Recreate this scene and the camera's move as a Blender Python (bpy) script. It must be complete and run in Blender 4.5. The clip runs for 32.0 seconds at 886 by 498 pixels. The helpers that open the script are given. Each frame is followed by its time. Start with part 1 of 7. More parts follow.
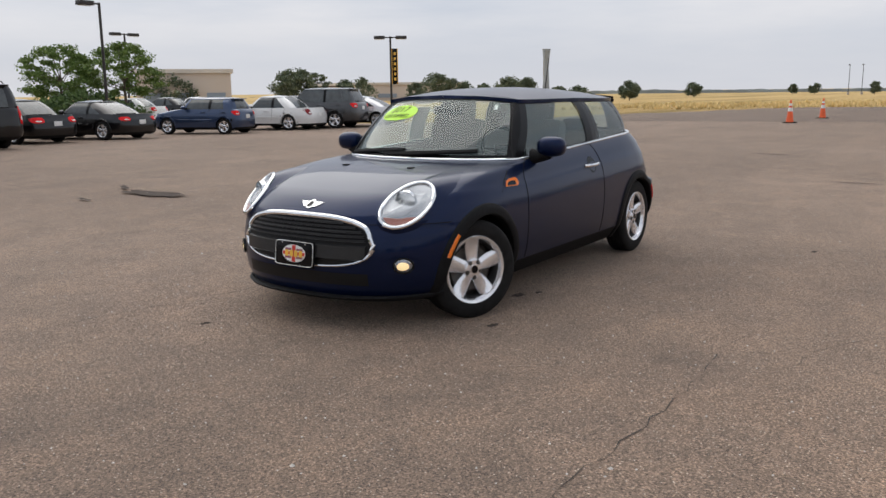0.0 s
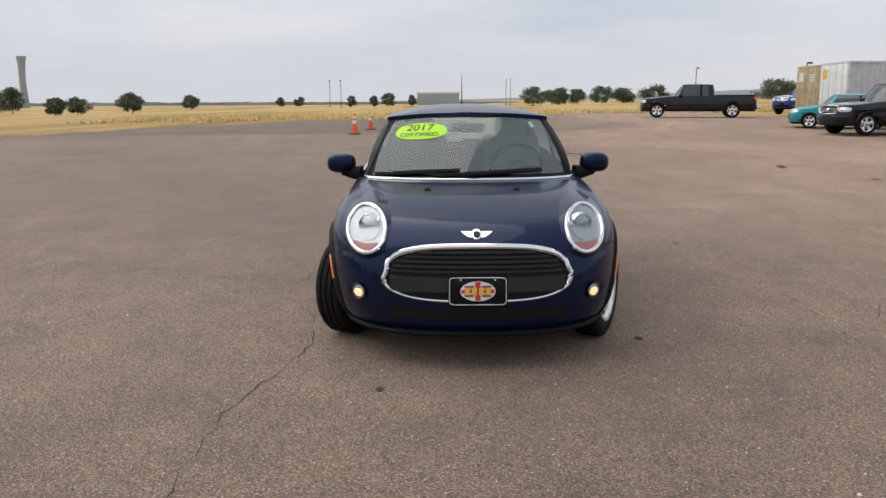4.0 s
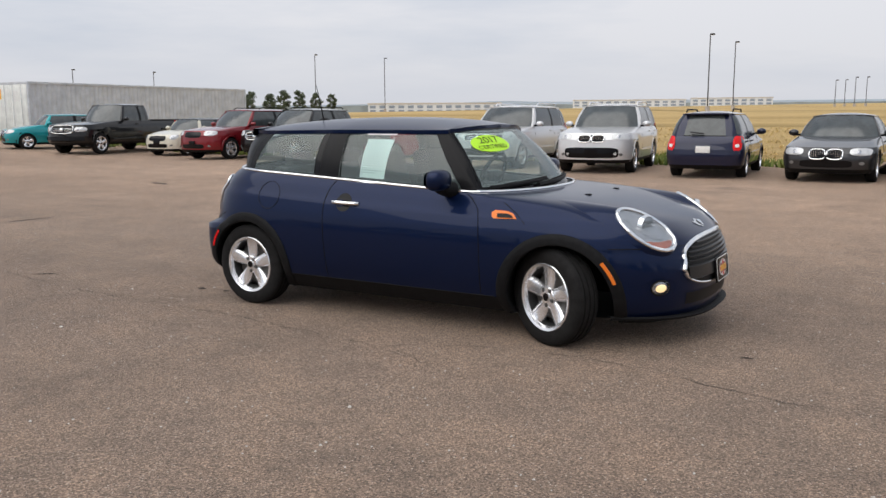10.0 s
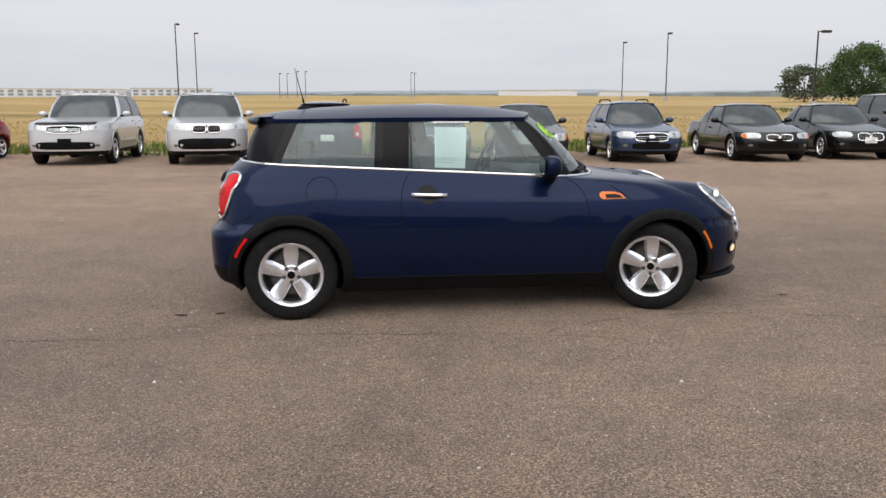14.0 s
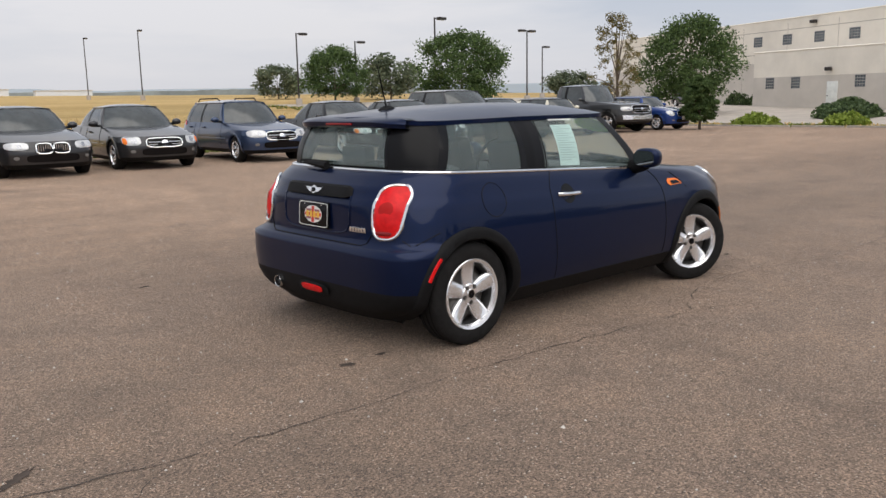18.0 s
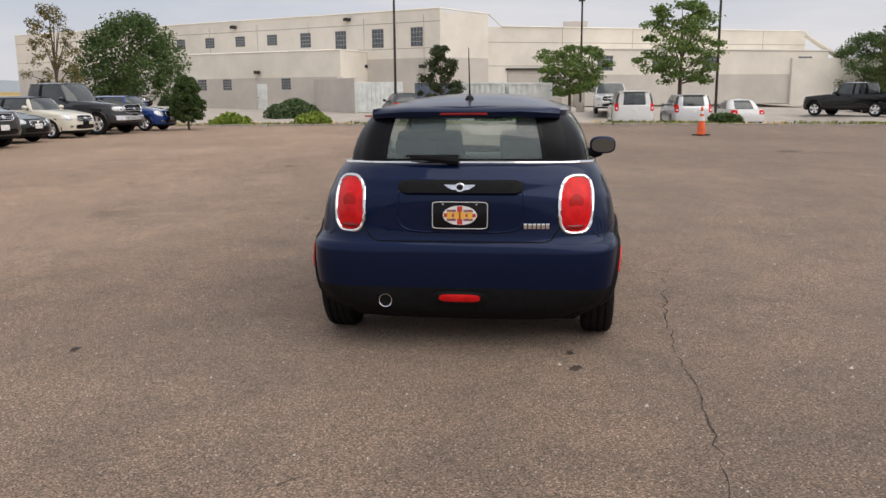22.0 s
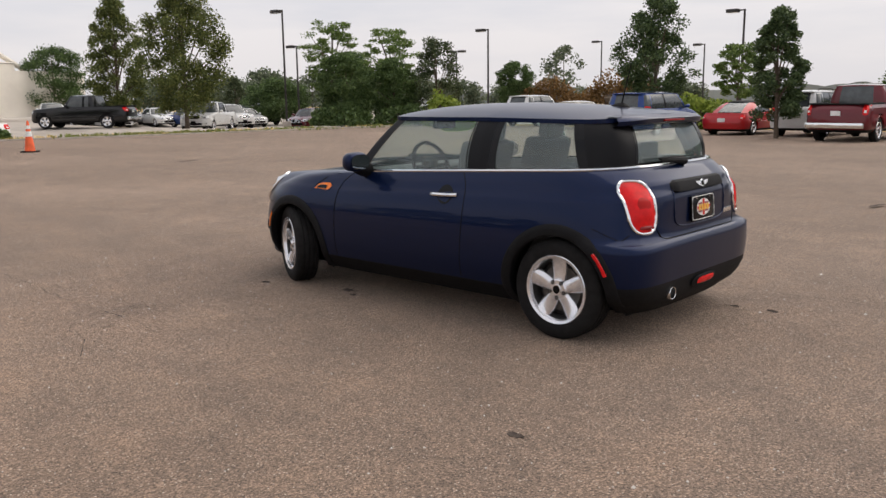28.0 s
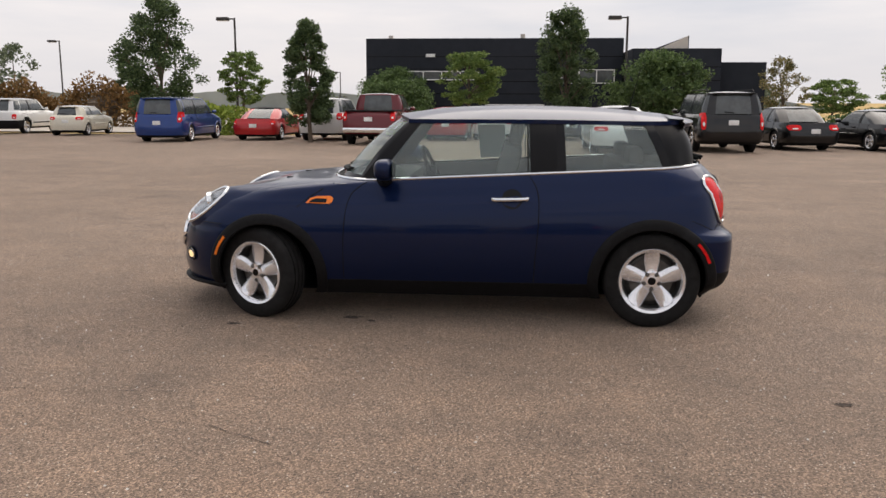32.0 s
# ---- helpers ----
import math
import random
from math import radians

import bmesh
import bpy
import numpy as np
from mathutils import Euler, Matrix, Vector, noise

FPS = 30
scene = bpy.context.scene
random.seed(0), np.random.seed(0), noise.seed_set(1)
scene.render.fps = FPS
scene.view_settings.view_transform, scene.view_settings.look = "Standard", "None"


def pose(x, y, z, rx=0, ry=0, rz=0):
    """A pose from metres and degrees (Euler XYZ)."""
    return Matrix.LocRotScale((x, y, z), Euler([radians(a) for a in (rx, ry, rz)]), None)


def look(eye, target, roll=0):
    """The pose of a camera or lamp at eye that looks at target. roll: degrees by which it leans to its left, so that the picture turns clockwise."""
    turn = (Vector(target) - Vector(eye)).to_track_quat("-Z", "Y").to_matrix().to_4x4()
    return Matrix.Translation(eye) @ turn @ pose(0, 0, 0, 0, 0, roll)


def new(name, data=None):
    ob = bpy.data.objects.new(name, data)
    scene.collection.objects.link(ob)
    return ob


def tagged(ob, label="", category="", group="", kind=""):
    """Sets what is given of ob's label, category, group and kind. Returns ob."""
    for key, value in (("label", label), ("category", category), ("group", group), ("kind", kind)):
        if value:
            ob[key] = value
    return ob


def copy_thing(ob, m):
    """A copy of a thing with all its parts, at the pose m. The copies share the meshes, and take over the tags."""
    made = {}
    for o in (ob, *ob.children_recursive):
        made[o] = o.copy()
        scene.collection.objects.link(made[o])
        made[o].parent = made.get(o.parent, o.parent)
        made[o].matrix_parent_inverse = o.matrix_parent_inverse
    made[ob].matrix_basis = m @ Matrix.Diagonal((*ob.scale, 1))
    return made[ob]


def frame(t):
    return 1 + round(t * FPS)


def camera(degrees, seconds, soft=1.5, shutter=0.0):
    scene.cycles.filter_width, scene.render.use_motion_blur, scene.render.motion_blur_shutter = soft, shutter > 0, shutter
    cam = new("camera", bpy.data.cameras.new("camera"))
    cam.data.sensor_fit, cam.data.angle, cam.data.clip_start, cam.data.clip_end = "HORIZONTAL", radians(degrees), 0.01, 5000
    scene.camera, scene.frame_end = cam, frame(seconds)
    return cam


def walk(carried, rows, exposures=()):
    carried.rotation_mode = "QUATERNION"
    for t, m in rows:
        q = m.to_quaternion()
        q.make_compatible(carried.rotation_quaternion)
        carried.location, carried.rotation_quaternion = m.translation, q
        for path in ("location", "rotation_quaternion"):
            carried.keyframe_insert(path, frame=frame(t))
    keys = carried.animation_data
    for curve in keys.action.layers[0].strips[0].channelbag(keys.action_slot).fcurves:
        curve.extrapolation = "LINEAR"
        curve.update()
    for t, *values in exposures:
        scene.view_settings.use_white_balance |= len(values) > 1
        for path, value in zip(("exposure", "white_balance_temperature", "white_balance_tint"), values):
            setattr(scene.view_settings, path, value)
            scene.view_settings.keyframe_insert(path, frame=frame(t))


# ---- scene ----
cam = camera(56.01, 32.0)

# the walk: seconds, eye x y z in metres, yaw, pitch and roll in degrees
PATH = [
    (0, 5.535, 3.424, 1.362, 124.02, -10.66, -0.62),
    (0.5, 5.580, 3.147, 1.375, 122.63, -10.06, -0.57),
    (1, 5.681, 2.762, 1.386, 119.40, -10.01, -0.67),
    (1.5, 5.857, 2.313, 1.416, 115.78, -10.15, -1.55),
    (2, 5.952, 1.826, 1.404, 111.00, -9.97, -1.83),
    (2.5, 6.098, 1.339, 1.392, 105.26, -9.70, -1.48),
    (4.5, 6.275, -0.729, 1.423, 84.53, -10.18, -0.34),
    (5, 6.217, -1.265, 1.419, 78.83, -10.13, -0.71),
    (5.5, 6.091, -1.771, 1.403, 73.26, -9.90, -0.44),
    (6, 5.890, -2.267, 1.416, 67.96, -9.03, -0.35),
    (6.5, 5.699, -2.792, 1.429, 63.51, -8.58, -0.85),
    (7, 5.397, -3.222, 1.399, 59.93, -8.75, -0.94),
    (7.5, 5.157, -3.685, 1.392, 55.26, -8.99, -0.82),
    (8, 4.869, -4.092, 1.389, 50.92, -9.17, -1.05),
    (8.5, 4.496, -4.473, 1.403, 45.37, -9.25, -1.42),
    (9, 4.095, -4.844, 1.420, 40.66, -9.12, -1.47),
    (9.5, 3.637, -5.123, 1.410, 36.61, -8.74, -0.68),
    (10, 3.185, -5.408, 1.385, 30.86, -8.93, -0.31),
    (10.5, 2.703, -5.630, 1.380, 26.49, -9.15, -1.05),
    (11, 2.219, -5.839, 1.392, 22.25, -9.09, -0.78),
    (11.5, 1.731, -6.037, 1.409, 17.22, -9.22, -0.57),
    (12, 1.221, -6.144, 1.410, 12.57, -9.44, -0.62),
    (12.5, 0.696, -6.244, 1.403, 7.68, -9.65, -0.96),
    (13, 0.184, -6.270, 1.377, 3.53, -9.63, -0.68),
    (13.5, -0.340, -6.292, 1.378, -1.26, -9.67, -0.34),
    (14, -0.831, -6.211, 1.378, -6.10, -9.70, -0.12),
    (14.5, -1.317, -6.046, 1.396, -10.36, -9.37, -0.12),
    (16.5, -3.260, -5.135, 1.390, -29.37, -10.28, -0.12),
    (17, -3.739, -4.892, 1.403, -34.07, -10.28, -0.42),
    (17.5, -4.196, -4.593, 1.413, -38.30, -10.23, -0.66),
    (18, -4.562, -4.214, 1.421, -42.46, -10.17, -1.08),
    (18.5, -4.929, -3.829, 1.418, -47.36, -10.35, -0.59),
    (19, -5.195, -3.376, 1.402, -51.83, -10.34, -0.15),
    (19.5, -5.474, -2.938, 1.392, -56.47, -10.31, -0.59),
    (20, -5.681, -2.461, 1.398, -61.34, -10.43, -0.81),
    (20.5, -5.831, -1.981, 1.409, -66.37, -10.47, -0.86),
    (21, -6.006, -1.483, 1.419, -71.82, -10.48, -0.58),
    (21.5, -6.090, -0.978, 1.396, -76.73, -10.74, -0.80),
    (22, -6.155, -0.468, 1.400, -82.73, -10.61, -0.50),
    (22.5, -6.140, 0.019, 1.390, -87.62, -10.25, 0.29),
    (23, -6.124, 0.500, 1.400, -92.57, -10.28, 0.66),
    (23.5, -6.085, 0.991, 1.416, -97.78, -10.39, 0.80),
    (24, -5.936, 1.453, 1.420, -102.66, -10.25, 1.15),
    (24.5, -5.796, 1.953, 1.412, -107.06, -10.30, 1.00),
    (25, -5.596, 2.410, 1.402, -111.14, -9.96, 0.59),
    (25.5, -5.411, 2.896, 1.410, -116.02, -9.40, 0.51),
    (26, -5.208, 3.370, 1.426, -121.57, -9.41, 0.43),
    (26.5, -4.973, 3.800, 1.427, -126.35, -9.73, 0.25),
    (28.5, -3.592, 5.126, 1.442, -141.74, -10.14, -1.00),
    (29, -3.149, 5.332, 1.445, -146.28, -9.79, -1.20),
    (29.5, -2.693, 5.553, 1.452, -151.69, -9.64, -1.00),
    (30, -2.210, 5.690, 1.431, -156.63, -9.56, -0.40),
    (30.5, -1.729, 5.816, 1.424, -161.68, -9.61, 0.50),
    (31, -1.255, 5.947, 1.430, -166.99, -9.64, 1.30),
    (31.5, -0.796, 6.003, 1.422, -171.37, -9.67, 1.20),
    (32, -0.358, 6.089, 1.421, -175.22, -10.05, 0.20),
]


def gaze(x, y, z, yaw, pitch, roll):
    a, p = radians(yaw), radians(pitch)
    d = Vector((-math.sin(a) * math.cos(p), math.cos(a) * math.cos(p), math.sin(p)))
    return look((x, y, z), Vector((x, y, z)) + d, roll)


walk(cam, [(r[0], gaze(*r[1:])) for r in PATH], [(0, 0.07, 6400, 10), (14, 0.07, 6380, 10), (20, 0.07, 6580, 11), (26, 0.12, 6650, 12), (29, 0.22, 6850, 13), (32, 0.26, 6900, 13)])

# ---- light: hazy overcast sky and a soft high sun ----
SUN_DIR = Vector((-0.22, -0.55, 0.95)).normalized()
world = bpy.data.worlds.new("sky")
scene.world = world
world.use_nodes = True


def build_sky():
    nt = world.node_tree
    nd, lk = nt.nodes, nt.links
    bg = nd["Background"]
    sky = nd.new("ShaderNodeTexSky")
    sky.sky_type, sky.sun_disc = "NISHITA", False
    sky.sun_elevation = math.asin(SUN_DIR.z)
    sky.sun_rotation = math.atan2(SUN_DIR.x, SUN_DIR.y)
    sky.dust_density, sky.air_density = 3.0, 1.0
    scale = nd.new("ShaderNodeMix")
    scale.data_type, scale.blend_type = "RGBA", "MULTIPLY"
    scale.inputs[0].default_value = 1.0
    scale.inputs[7].default_value = (0.10, 0.10, 0.10, 1)
    lk.new(sky.outputs[0], scale.inputs[6])
    tc = nd.new("ShaderNodeTexCoord")
    mp = nd.new("ShaderNodeMapping")
    mp.inputs["Scale"].default_value = (1.0, 1.0, 6.0)
    lk.new(tc.outputs["Generated"], mp.inputs[0])
    no = nd.new("ShaderNodeTexNoise")
    no.inputs["Scale"].default_value, no.inputs["Detail"].default_value, no.inputs["Roughness"].default_value = 1.6, 6, 0.55
    lk.new(mp.outputs[0], no.inputs["Vector"])
    ramp = nd.new("ShaderNodeValToRGB")
    e = ramp.color_ramp.elements
    e[0].position, e[0].color = 0.36, (0.49, 0.555, 0.66, 1)
    e[1].position, e[1].color = 0.62, (0.81, 0.805, 0.83, 1)
    lk.new(no.outputs["Fac"], ramp.inputs[0])
    sep = nd.new("ShaderNodeSeparateXYZ")
    lk.new(tc.outputs["Generated"], sep.inputs[0])
    hz = nd.new("ShaderNodeMapRange")
    hz.inputs[1].default_value, hz.inputs[2].default_value = 0.0, 0.16
    hz.inputs[3].default_value, hz.inputs[4].default_value = 0.85, 0.0
    lk.new(sep.outputs[2], hz.inputs[0])
    haze = nd.new("ShaderNodeMix")
    haze.data_type = "RGBA"
    haze.inputs[7].default_value = (0.70, 0.70, 0.73, 1)
    lk.new(hz.outputs[0], haze.inputs[0])
    lk.new(ramp.outputs[0], haze.inputs[6])
    add = nd.new("ShaderNodeMix")
    add.data_type = "RGBA"
    add.inputs[0].default_value = 0.93
    lk.new(scale.outputs[2], add.inputs[6])
    lk.new(haze.outputs[2], add.inputs[7])
    lk.new(add.outputs[2], bg.inputs[0])
    bg.inputs[1].default_value = 0.98


build_sky()
sun = new("sun", bpy.data.lights.new("sun", "SUN"))
sun.data.energy, sun.data.angle, sun.data.color = 1.95, radians(80), (1.0, 0.95, 0.87)
sun.matrix_world = look(SUN_DIR * 50, (0, 0, 0))

# ---- materials ----
class NodeKit:
    def __init__(self, name):
        self.m = bpy.data.materials.new(name)
        self.m.use_nodes = True
        self.nt = self.m.node_tree
        self.b = self.nt.nodes["Principled BSDF"]
        tc = self.nt.nodes.new("ShaderNodeTexCoord")
        self.co = tc.outputs["Object"]

    def node(self, kind, **values):
        n = self.nt.nodes.new(kind)
        for k, v in values.items():
            n.inputs[k].default_value = v
        return n

    def link(self, a, b):
        self.nt.links.new(a, b)

    def noise(self, scale, detail=4, rough=0.6, stretch=None):
        n = self.node("ShaderNodeTexNoise", Scale=scale, Detail=detail, Roughness=rough)
        src = self.co
        if stretch:
            mp = self.node("ShaderNodeMapping", Scale=stretch)
            self.link(self.co, mp.inputs[0])
            src = mp.outputs[0]
        self.link(src, n.inputs["Vector"])
        return n.outputs["Fac"]

    def ramp(self, fac, *stops):
        r = self.nt.nodes.new("ShaderNodeValToRGB")
        els = r.color_ramp.elements
        while len(els) < len(stops):
            els.new(0.5)
        for e, (p, c) in zip(els, stops):
            e.position, e.color = p, (*c, 1) if len(c) == 3 else c
        self.link(fac, r.inputs[0])
        return r.outputs[0]

    def mix(self, a, b, fac, mode="MIX"):
        n = self.nt.nodes.new("ShaderNodeMix")
        n.data_type, n.blend_type = "RGBA", mode
        for sock, v in ((n.inputs[0], fac), (n.inputs[6], a), (n.inputs[7], b)):
            if isinstance(v, (int, float)):
                sock.default_value = v
            elif isinstance(v, tuple):
                sock.default_value = (*v, 1)
            else:
                self.link(v, sock)
        return n.outputs[2]

    def bump(self, height, strength, distance):
        n = self.node("ShaderNodeBump", Strength=strength, Distance=distance)
        self.link(height, n.inputs["Height"])
        self.link(n.outputs[0], self.b.inputs["Normal"])

    def base(self, v):
        if isinstance(v, tuple):
            self.b.inputs["Base Color"].default_value = (*v, 1)
        else:
            self.link(v, self.b.inputs["Base Color"])

    def set(self, **kw):
        for k, v in kw.items():
            self.b.inputs[k.replace("_", " ")].default_value = v
        return self


def simple(name, col, rough=0.5, metal=0.0, vary=0.12, scale=8.0, **kw):
    k = NodeKit(name)
    dark = tuple(c * (1 - vary) for c in col)
    light = tuple(min(1, c * (1 + vary)) for c in col)
    k.base(k.ramp(k.noise(scale, 5), (0.35, dark), (0.65, light)))
    k.set(Roughness=rough, Metallic=metal)
    if vary > 0.1:
        k.bump(k.noise(scale * 14, 3), 0.12, 0.004)
    k.set(**kw)
    return k.m


def paint(name, col, metal=0.35, rough=0.32, dusty=0.012, coat=1.0, ior=1.45):
    k = NodeKit(name)
    flake = k.ramp(k.noise(900, 1), (0.3, tuple(c * 0.85 for c in col)), (0.7, tuple(min(1, c * 1.15) for c in col)))
    dust = k.ramp(k.noise(2.2, 6), (0.45, (0, 0, 0)), (0.8, (dusty, dusty, dusty)))
    k.base(k.mix(flake, (0.25, 0.23, 0.21), dust))
    k.set(Roughness=rough, Metallic=metal, Specular_IOR_Level=0.12, Coat_Weight=coat, Coat_Roughness=0.025, Coat_IOR=ior)
    return k.m


def glass(name, tint, gloss=1.0, haze=0.05):
    k = NodeKit(name)
    out = k.nt.nodes["Material Output"]
    tr = k.node("ShaderNodeBsdfTransparent", Color=(*tint, 1))
    gl = k.node("ShaderNodeBsdfGlossy", Roughness=0.015)
    fr = k.node("ShaderNodeLayerWeight", Blend=0.5)
    pw = k.node("ShaderNodeMath")
    pw.operation = "POWER"
    pw.inputs[1].default_value = 5.0
    k.link(fr.outputs["Facing"], pw.inputs[0])
    ml = k.node("ShaderNodeMath")
    ml.operation = "MULTIPLY_ADD"
    ml.inputs[1].default_value = 0.9
    ml.inputs[2].default_value = 0.06 * gloss
    k.link(pw.outputs[0], ml.inputs[0])
    mx = k.nt.nodes.new("ShaderNodeMixShader")
    k.link(ml.outputs[0], mx.inputs[0])
    k.link(tr.outputs[0], mx.inputs[1])
    k.link(gl.outputs[0], mx.inputs[2])
    # pale diffuse layer painted in for sky reflections on the glass
    glare_film = k.node("ShaderNodeBsdfDiffuse", Color=(0.44, 0.56, 0.545, 1))
    m2 = k.node("ShaderNodeMixShader", Fac=haze)
    k.link(mx.outputs[0], m2.inputs[1])
    k.link(glare_film.outputs[0], m2.inputs[2])
    k.link(m2.outputs[0], out.inputs[0])
    return k.m


def asphalt_material(name="worn_asphalt", tone=1.0):
    k = NodeKit(name)
    big = k.ramp(k.noise(0.16, 6, 0.62), (0.3, (0.136, 0.100, 0.078)), (0.5, (0.174, 0.130, 0.102)), (0.72, (0.232, 0.175, 0.139)))
    streak = k.ramp(k.noise(0.5, 5, 0.6, (0.25, 1.6, 1)), (0.35, (0.84, 0.84, 0.85)), (0.65, (1.12, 1.10, 1.08)))
    c = k.mix(big, streak, 0.8, "MULTIPLY")
    patch = k.ramp(k.noise(1.7, 5, 0.65), (0.32, (0.76, 0.77, 0.79)), (0.5, (1.0, 1.0, 1.0)), (0.68, (1.22, 1.18, 1.13)))
    c = k.mix(c, patch, 0.9, "MULTIPLY")
    mid = k.ramp(k.noise(9, 6, 0.7), (0.3, (0.80, 0.80, 0.81)), (0.7, (1.18, 1.16, 1.15)))
    c = k.mix(c, mid, 0.7, "MULTIPLY")
    fine = k.ramp(k.noise(95, 3, 0.7), (0.38, (0.50, 0.49, 0.48)), (0.5, (1.0, 1.0, 1.0)), (0.62, (1.62, 1.57, 1.52)))
    c = k.mix(c, fine, 1.0, "MULTIPLY")
    vo = k.node("ShaderNodeTexVoronoi", Scale=120.0)
    k.link(k.co, vo.inputs["Vector"])
    chips = k.ramp(vo.outputs["Color"], (0.15, (0.42, 0.41, 0.40)), (0.5, (0.95, 0.93, 0.90)), (0.95, (1.85, 1.78, 1.68)))
    c = k.mix(c, chips, 1.0, "MULTIPLY")
    # scattered pale aggregate showing through
    fl = k.node("ShaderNodeTexVoronoi", Scale=55.0)
    k.link(k.co, fl.inputs["Vector"])
    dot = k.ramp(fl.outputs["Distance"], (0.14, (1, 1, 1)), (0.24, (0, 0, 0)))
    some = k.ramp(fl.outputs["Color"], (0.58, (0, 0, 0)), (0.72, (0.85, 0.85, 0.85)))
    c = k.mix(c, (0.66, 0.57, 0.48), k.mix(dot, some, 1.0, "MULTIPLY"))
    spots = k.ramp(k.noise(0.75, 3, 0.5), (0.28, (0.55, 0.55, 0.57)), (0.36, (1, 1, 1)))
    c = k.mix(c, spots, 0.7, "MULTIPLY")
    # a broad lighter, warmer strip along the parked row
    xyz = k.node("ShaderNodeSeparateXYZ")
    k.link(k.co, xyz.inputs[0])
    edge = k.node("ShaderNodeMath")
    edge.operation = "MULTIPLY_ADD"
    edge.inputs[1].default_value = 7.0
    k.link(k.noise(0.35, 5, 0.6, (0.3, 1, 1)), edge.inputs[0])
    k.link(xyz.outputs[1], edge.inputs[2])
    strip = k.node("ShaderNodeMapRange")
    strip.inputs[1].default_value, strip.inputs[2].default_value = 5.0, 10.0
    k.link(edge.outputs[0], strip.inputs[0])
    c = k.mix(c, k.mix(c, (1.62, 1.55, 1.46), 1.0, "MULTIPLY"), strip.outputs[0])
    if tone != 1.0:
        c = k.mix(c, (tone, tone, tone * 1.04), 1.0, "MULTIPLY")
    k.base(c)
    k.set(Roughness=0.85, Specular_IOR_Level=0.4, Sheen_Weight=0.24, Sheen_Roughness=0.42, Sheen_Tint=(1.0, 0.78, 0.60, 1))
    h = k.mix(vo.outputs["Distance"], k.noise(160, 4, 0.7), 0.5)
    k.bump(h, 0.9, 0.008)
    return k.m


def dry_grass_material():
    k = NodeKit("dry_grass")
    c = k.ramp(k.noise(0.045, 8, 0.68, (0.14, 1.9, 1)), (0.33, (0.24, 0.18, 0.075)), (0.46, (0.53, 0.37, 0.165)), (0.66, (0.66, 0.475, 0.24)))
    f = k.ramp(k.noise(3.2, 8, 0.8), (0.3, (0.62, 0.62, 0.6)), (0.7, (1.2, 1.2, 1.15)))
    c = k.mix(c, f, 0.8, "MULTIPLY")
    g = k.ramp(k.noise(0.02, 5, 0.6), (0.5, (0, 0, 0)), (0.66, (0.35, 0.35, 0.35)))
    c = k.mix(c, (0.17, 0.15, 0.06), g)
    k.base(c)
    k.set(Roughness=0.95, Specular_IOR_Level=0.1)
    k.bump(k.noise(6, 8, 0.8), 0.9, 0.15)
    return k.m


def leaf_material(name, a, b):
    a, b = tuple(q * 1.2 for q in a), tuple(q * 1.25 for q in b)
    k = NodeKit(name)
    geo = k.nt.nodes.new("ShaderNodeNewGeometry")
    c = k.ramp(geo.outputs["Random Per Island"], (0.0, a), (0.6, tuple((x + y) / 2 for x, y in zip(a, b))), (1.0, b))
    k.base(c)
    k.set(Roughness=0.6, Specular_IOR_Level=0.25)
    out = k.nt.nodes["Material Output"]
    tl = k.nt.nodes.new("ShaderNodeBsdfTranslucent")
    k.link(c, tl.inputs[0])
    mx = k.node("ShaderNodeMixShader", Fac=0.3)
    k.link(k.b.outputs[0], mx.inputs[1])
    k.link(tl.outputs[0], mx.inputs[2])
    k.link(mx.outputs[0], out.inputs[0])
    return k.m


ASPHALT = asphalt_material()
OLDASPHALT = asphalt_material("old_asphalt", 0.66)
DRY = dry_grass_material()
NAVY = paint("navy_paint", (0.0034, 0.0108, 0.044), 0.5, 0.33, 0.0005, 0.5, 1.38)
MATTBLACK = simple("matt_black", (0.006, 0.006, 0.0065), 0.5, 0, 0.1, 30, Specular_IOR_Level=0.25)
WELLBLACK = simple("dark_barrel", (0.010, 0.010, 0.010), 0.6, 0, 0.2, 20)
DISC = simple("brake_disc_steel", (0.10, 0.095, 0.09), 0.45, 0.7, 0.25, 18)
PLASTIC = simple("black_plastic", (0.009, 0.009, 0.0098), 0.6, 0, 0.2, 30, Specular_IOR_Level=0.13)
SLAT = simple("satin_slat", (0.022, 0.022, 0.023), 0.32, 0, 0.1, 30, Specular_IOR_Level=0.4)
PILLARBLACK = simple("satin_pillar_black", (0.006, 0.006, 0.007), 0.34, 0, 0.05, Specular_IOR_Level=0.16)
GLOSSBLACK = simple("gloss_black", (0.006, 0.006, 0.007), 0.16, 0, 0.05, Specular_IOR_Level=0.2)
RUBBER = simple("rubber", (0.012, 0.0115, 0.0115), 0.8, 0, 0.25, 20, Specular_IOR_Level=0.2)
CHROME = simple("chrome", (0.86, 0.87, 0.88), 0.08, 1.0, 0.02)
ALLOY = simple("alloy", (0.88, 0.88, 0.90), 0.20, 0.74, 0.05)
STEEL = simple("brake_steel", (0.25, 0.24, 0.23), 0.4, 0.9, 0.2)
REDLENS = simple("red_lens", (0.70, 0.012, 0.014), 0.20, 0, 0.16, 16, Specular_IOR_Level=0.25)
DARKRED = simple("dark_red_lens", (0.22, 0.006, 0.008), 0.15, 0, 0.1, 14)
ORANGE = simple("orange_lens", (0.85, 0.20, 0.02), 0.2, 0, 0.06)
CONE = simple("cone_orange", (0.85, 0.13, 0.035), 0.55, 0, 0.14, 6)
WHITEBAND = simple("reflective_white", (0.8, 0.8, 0.78), 0.5, 0, 0.1)
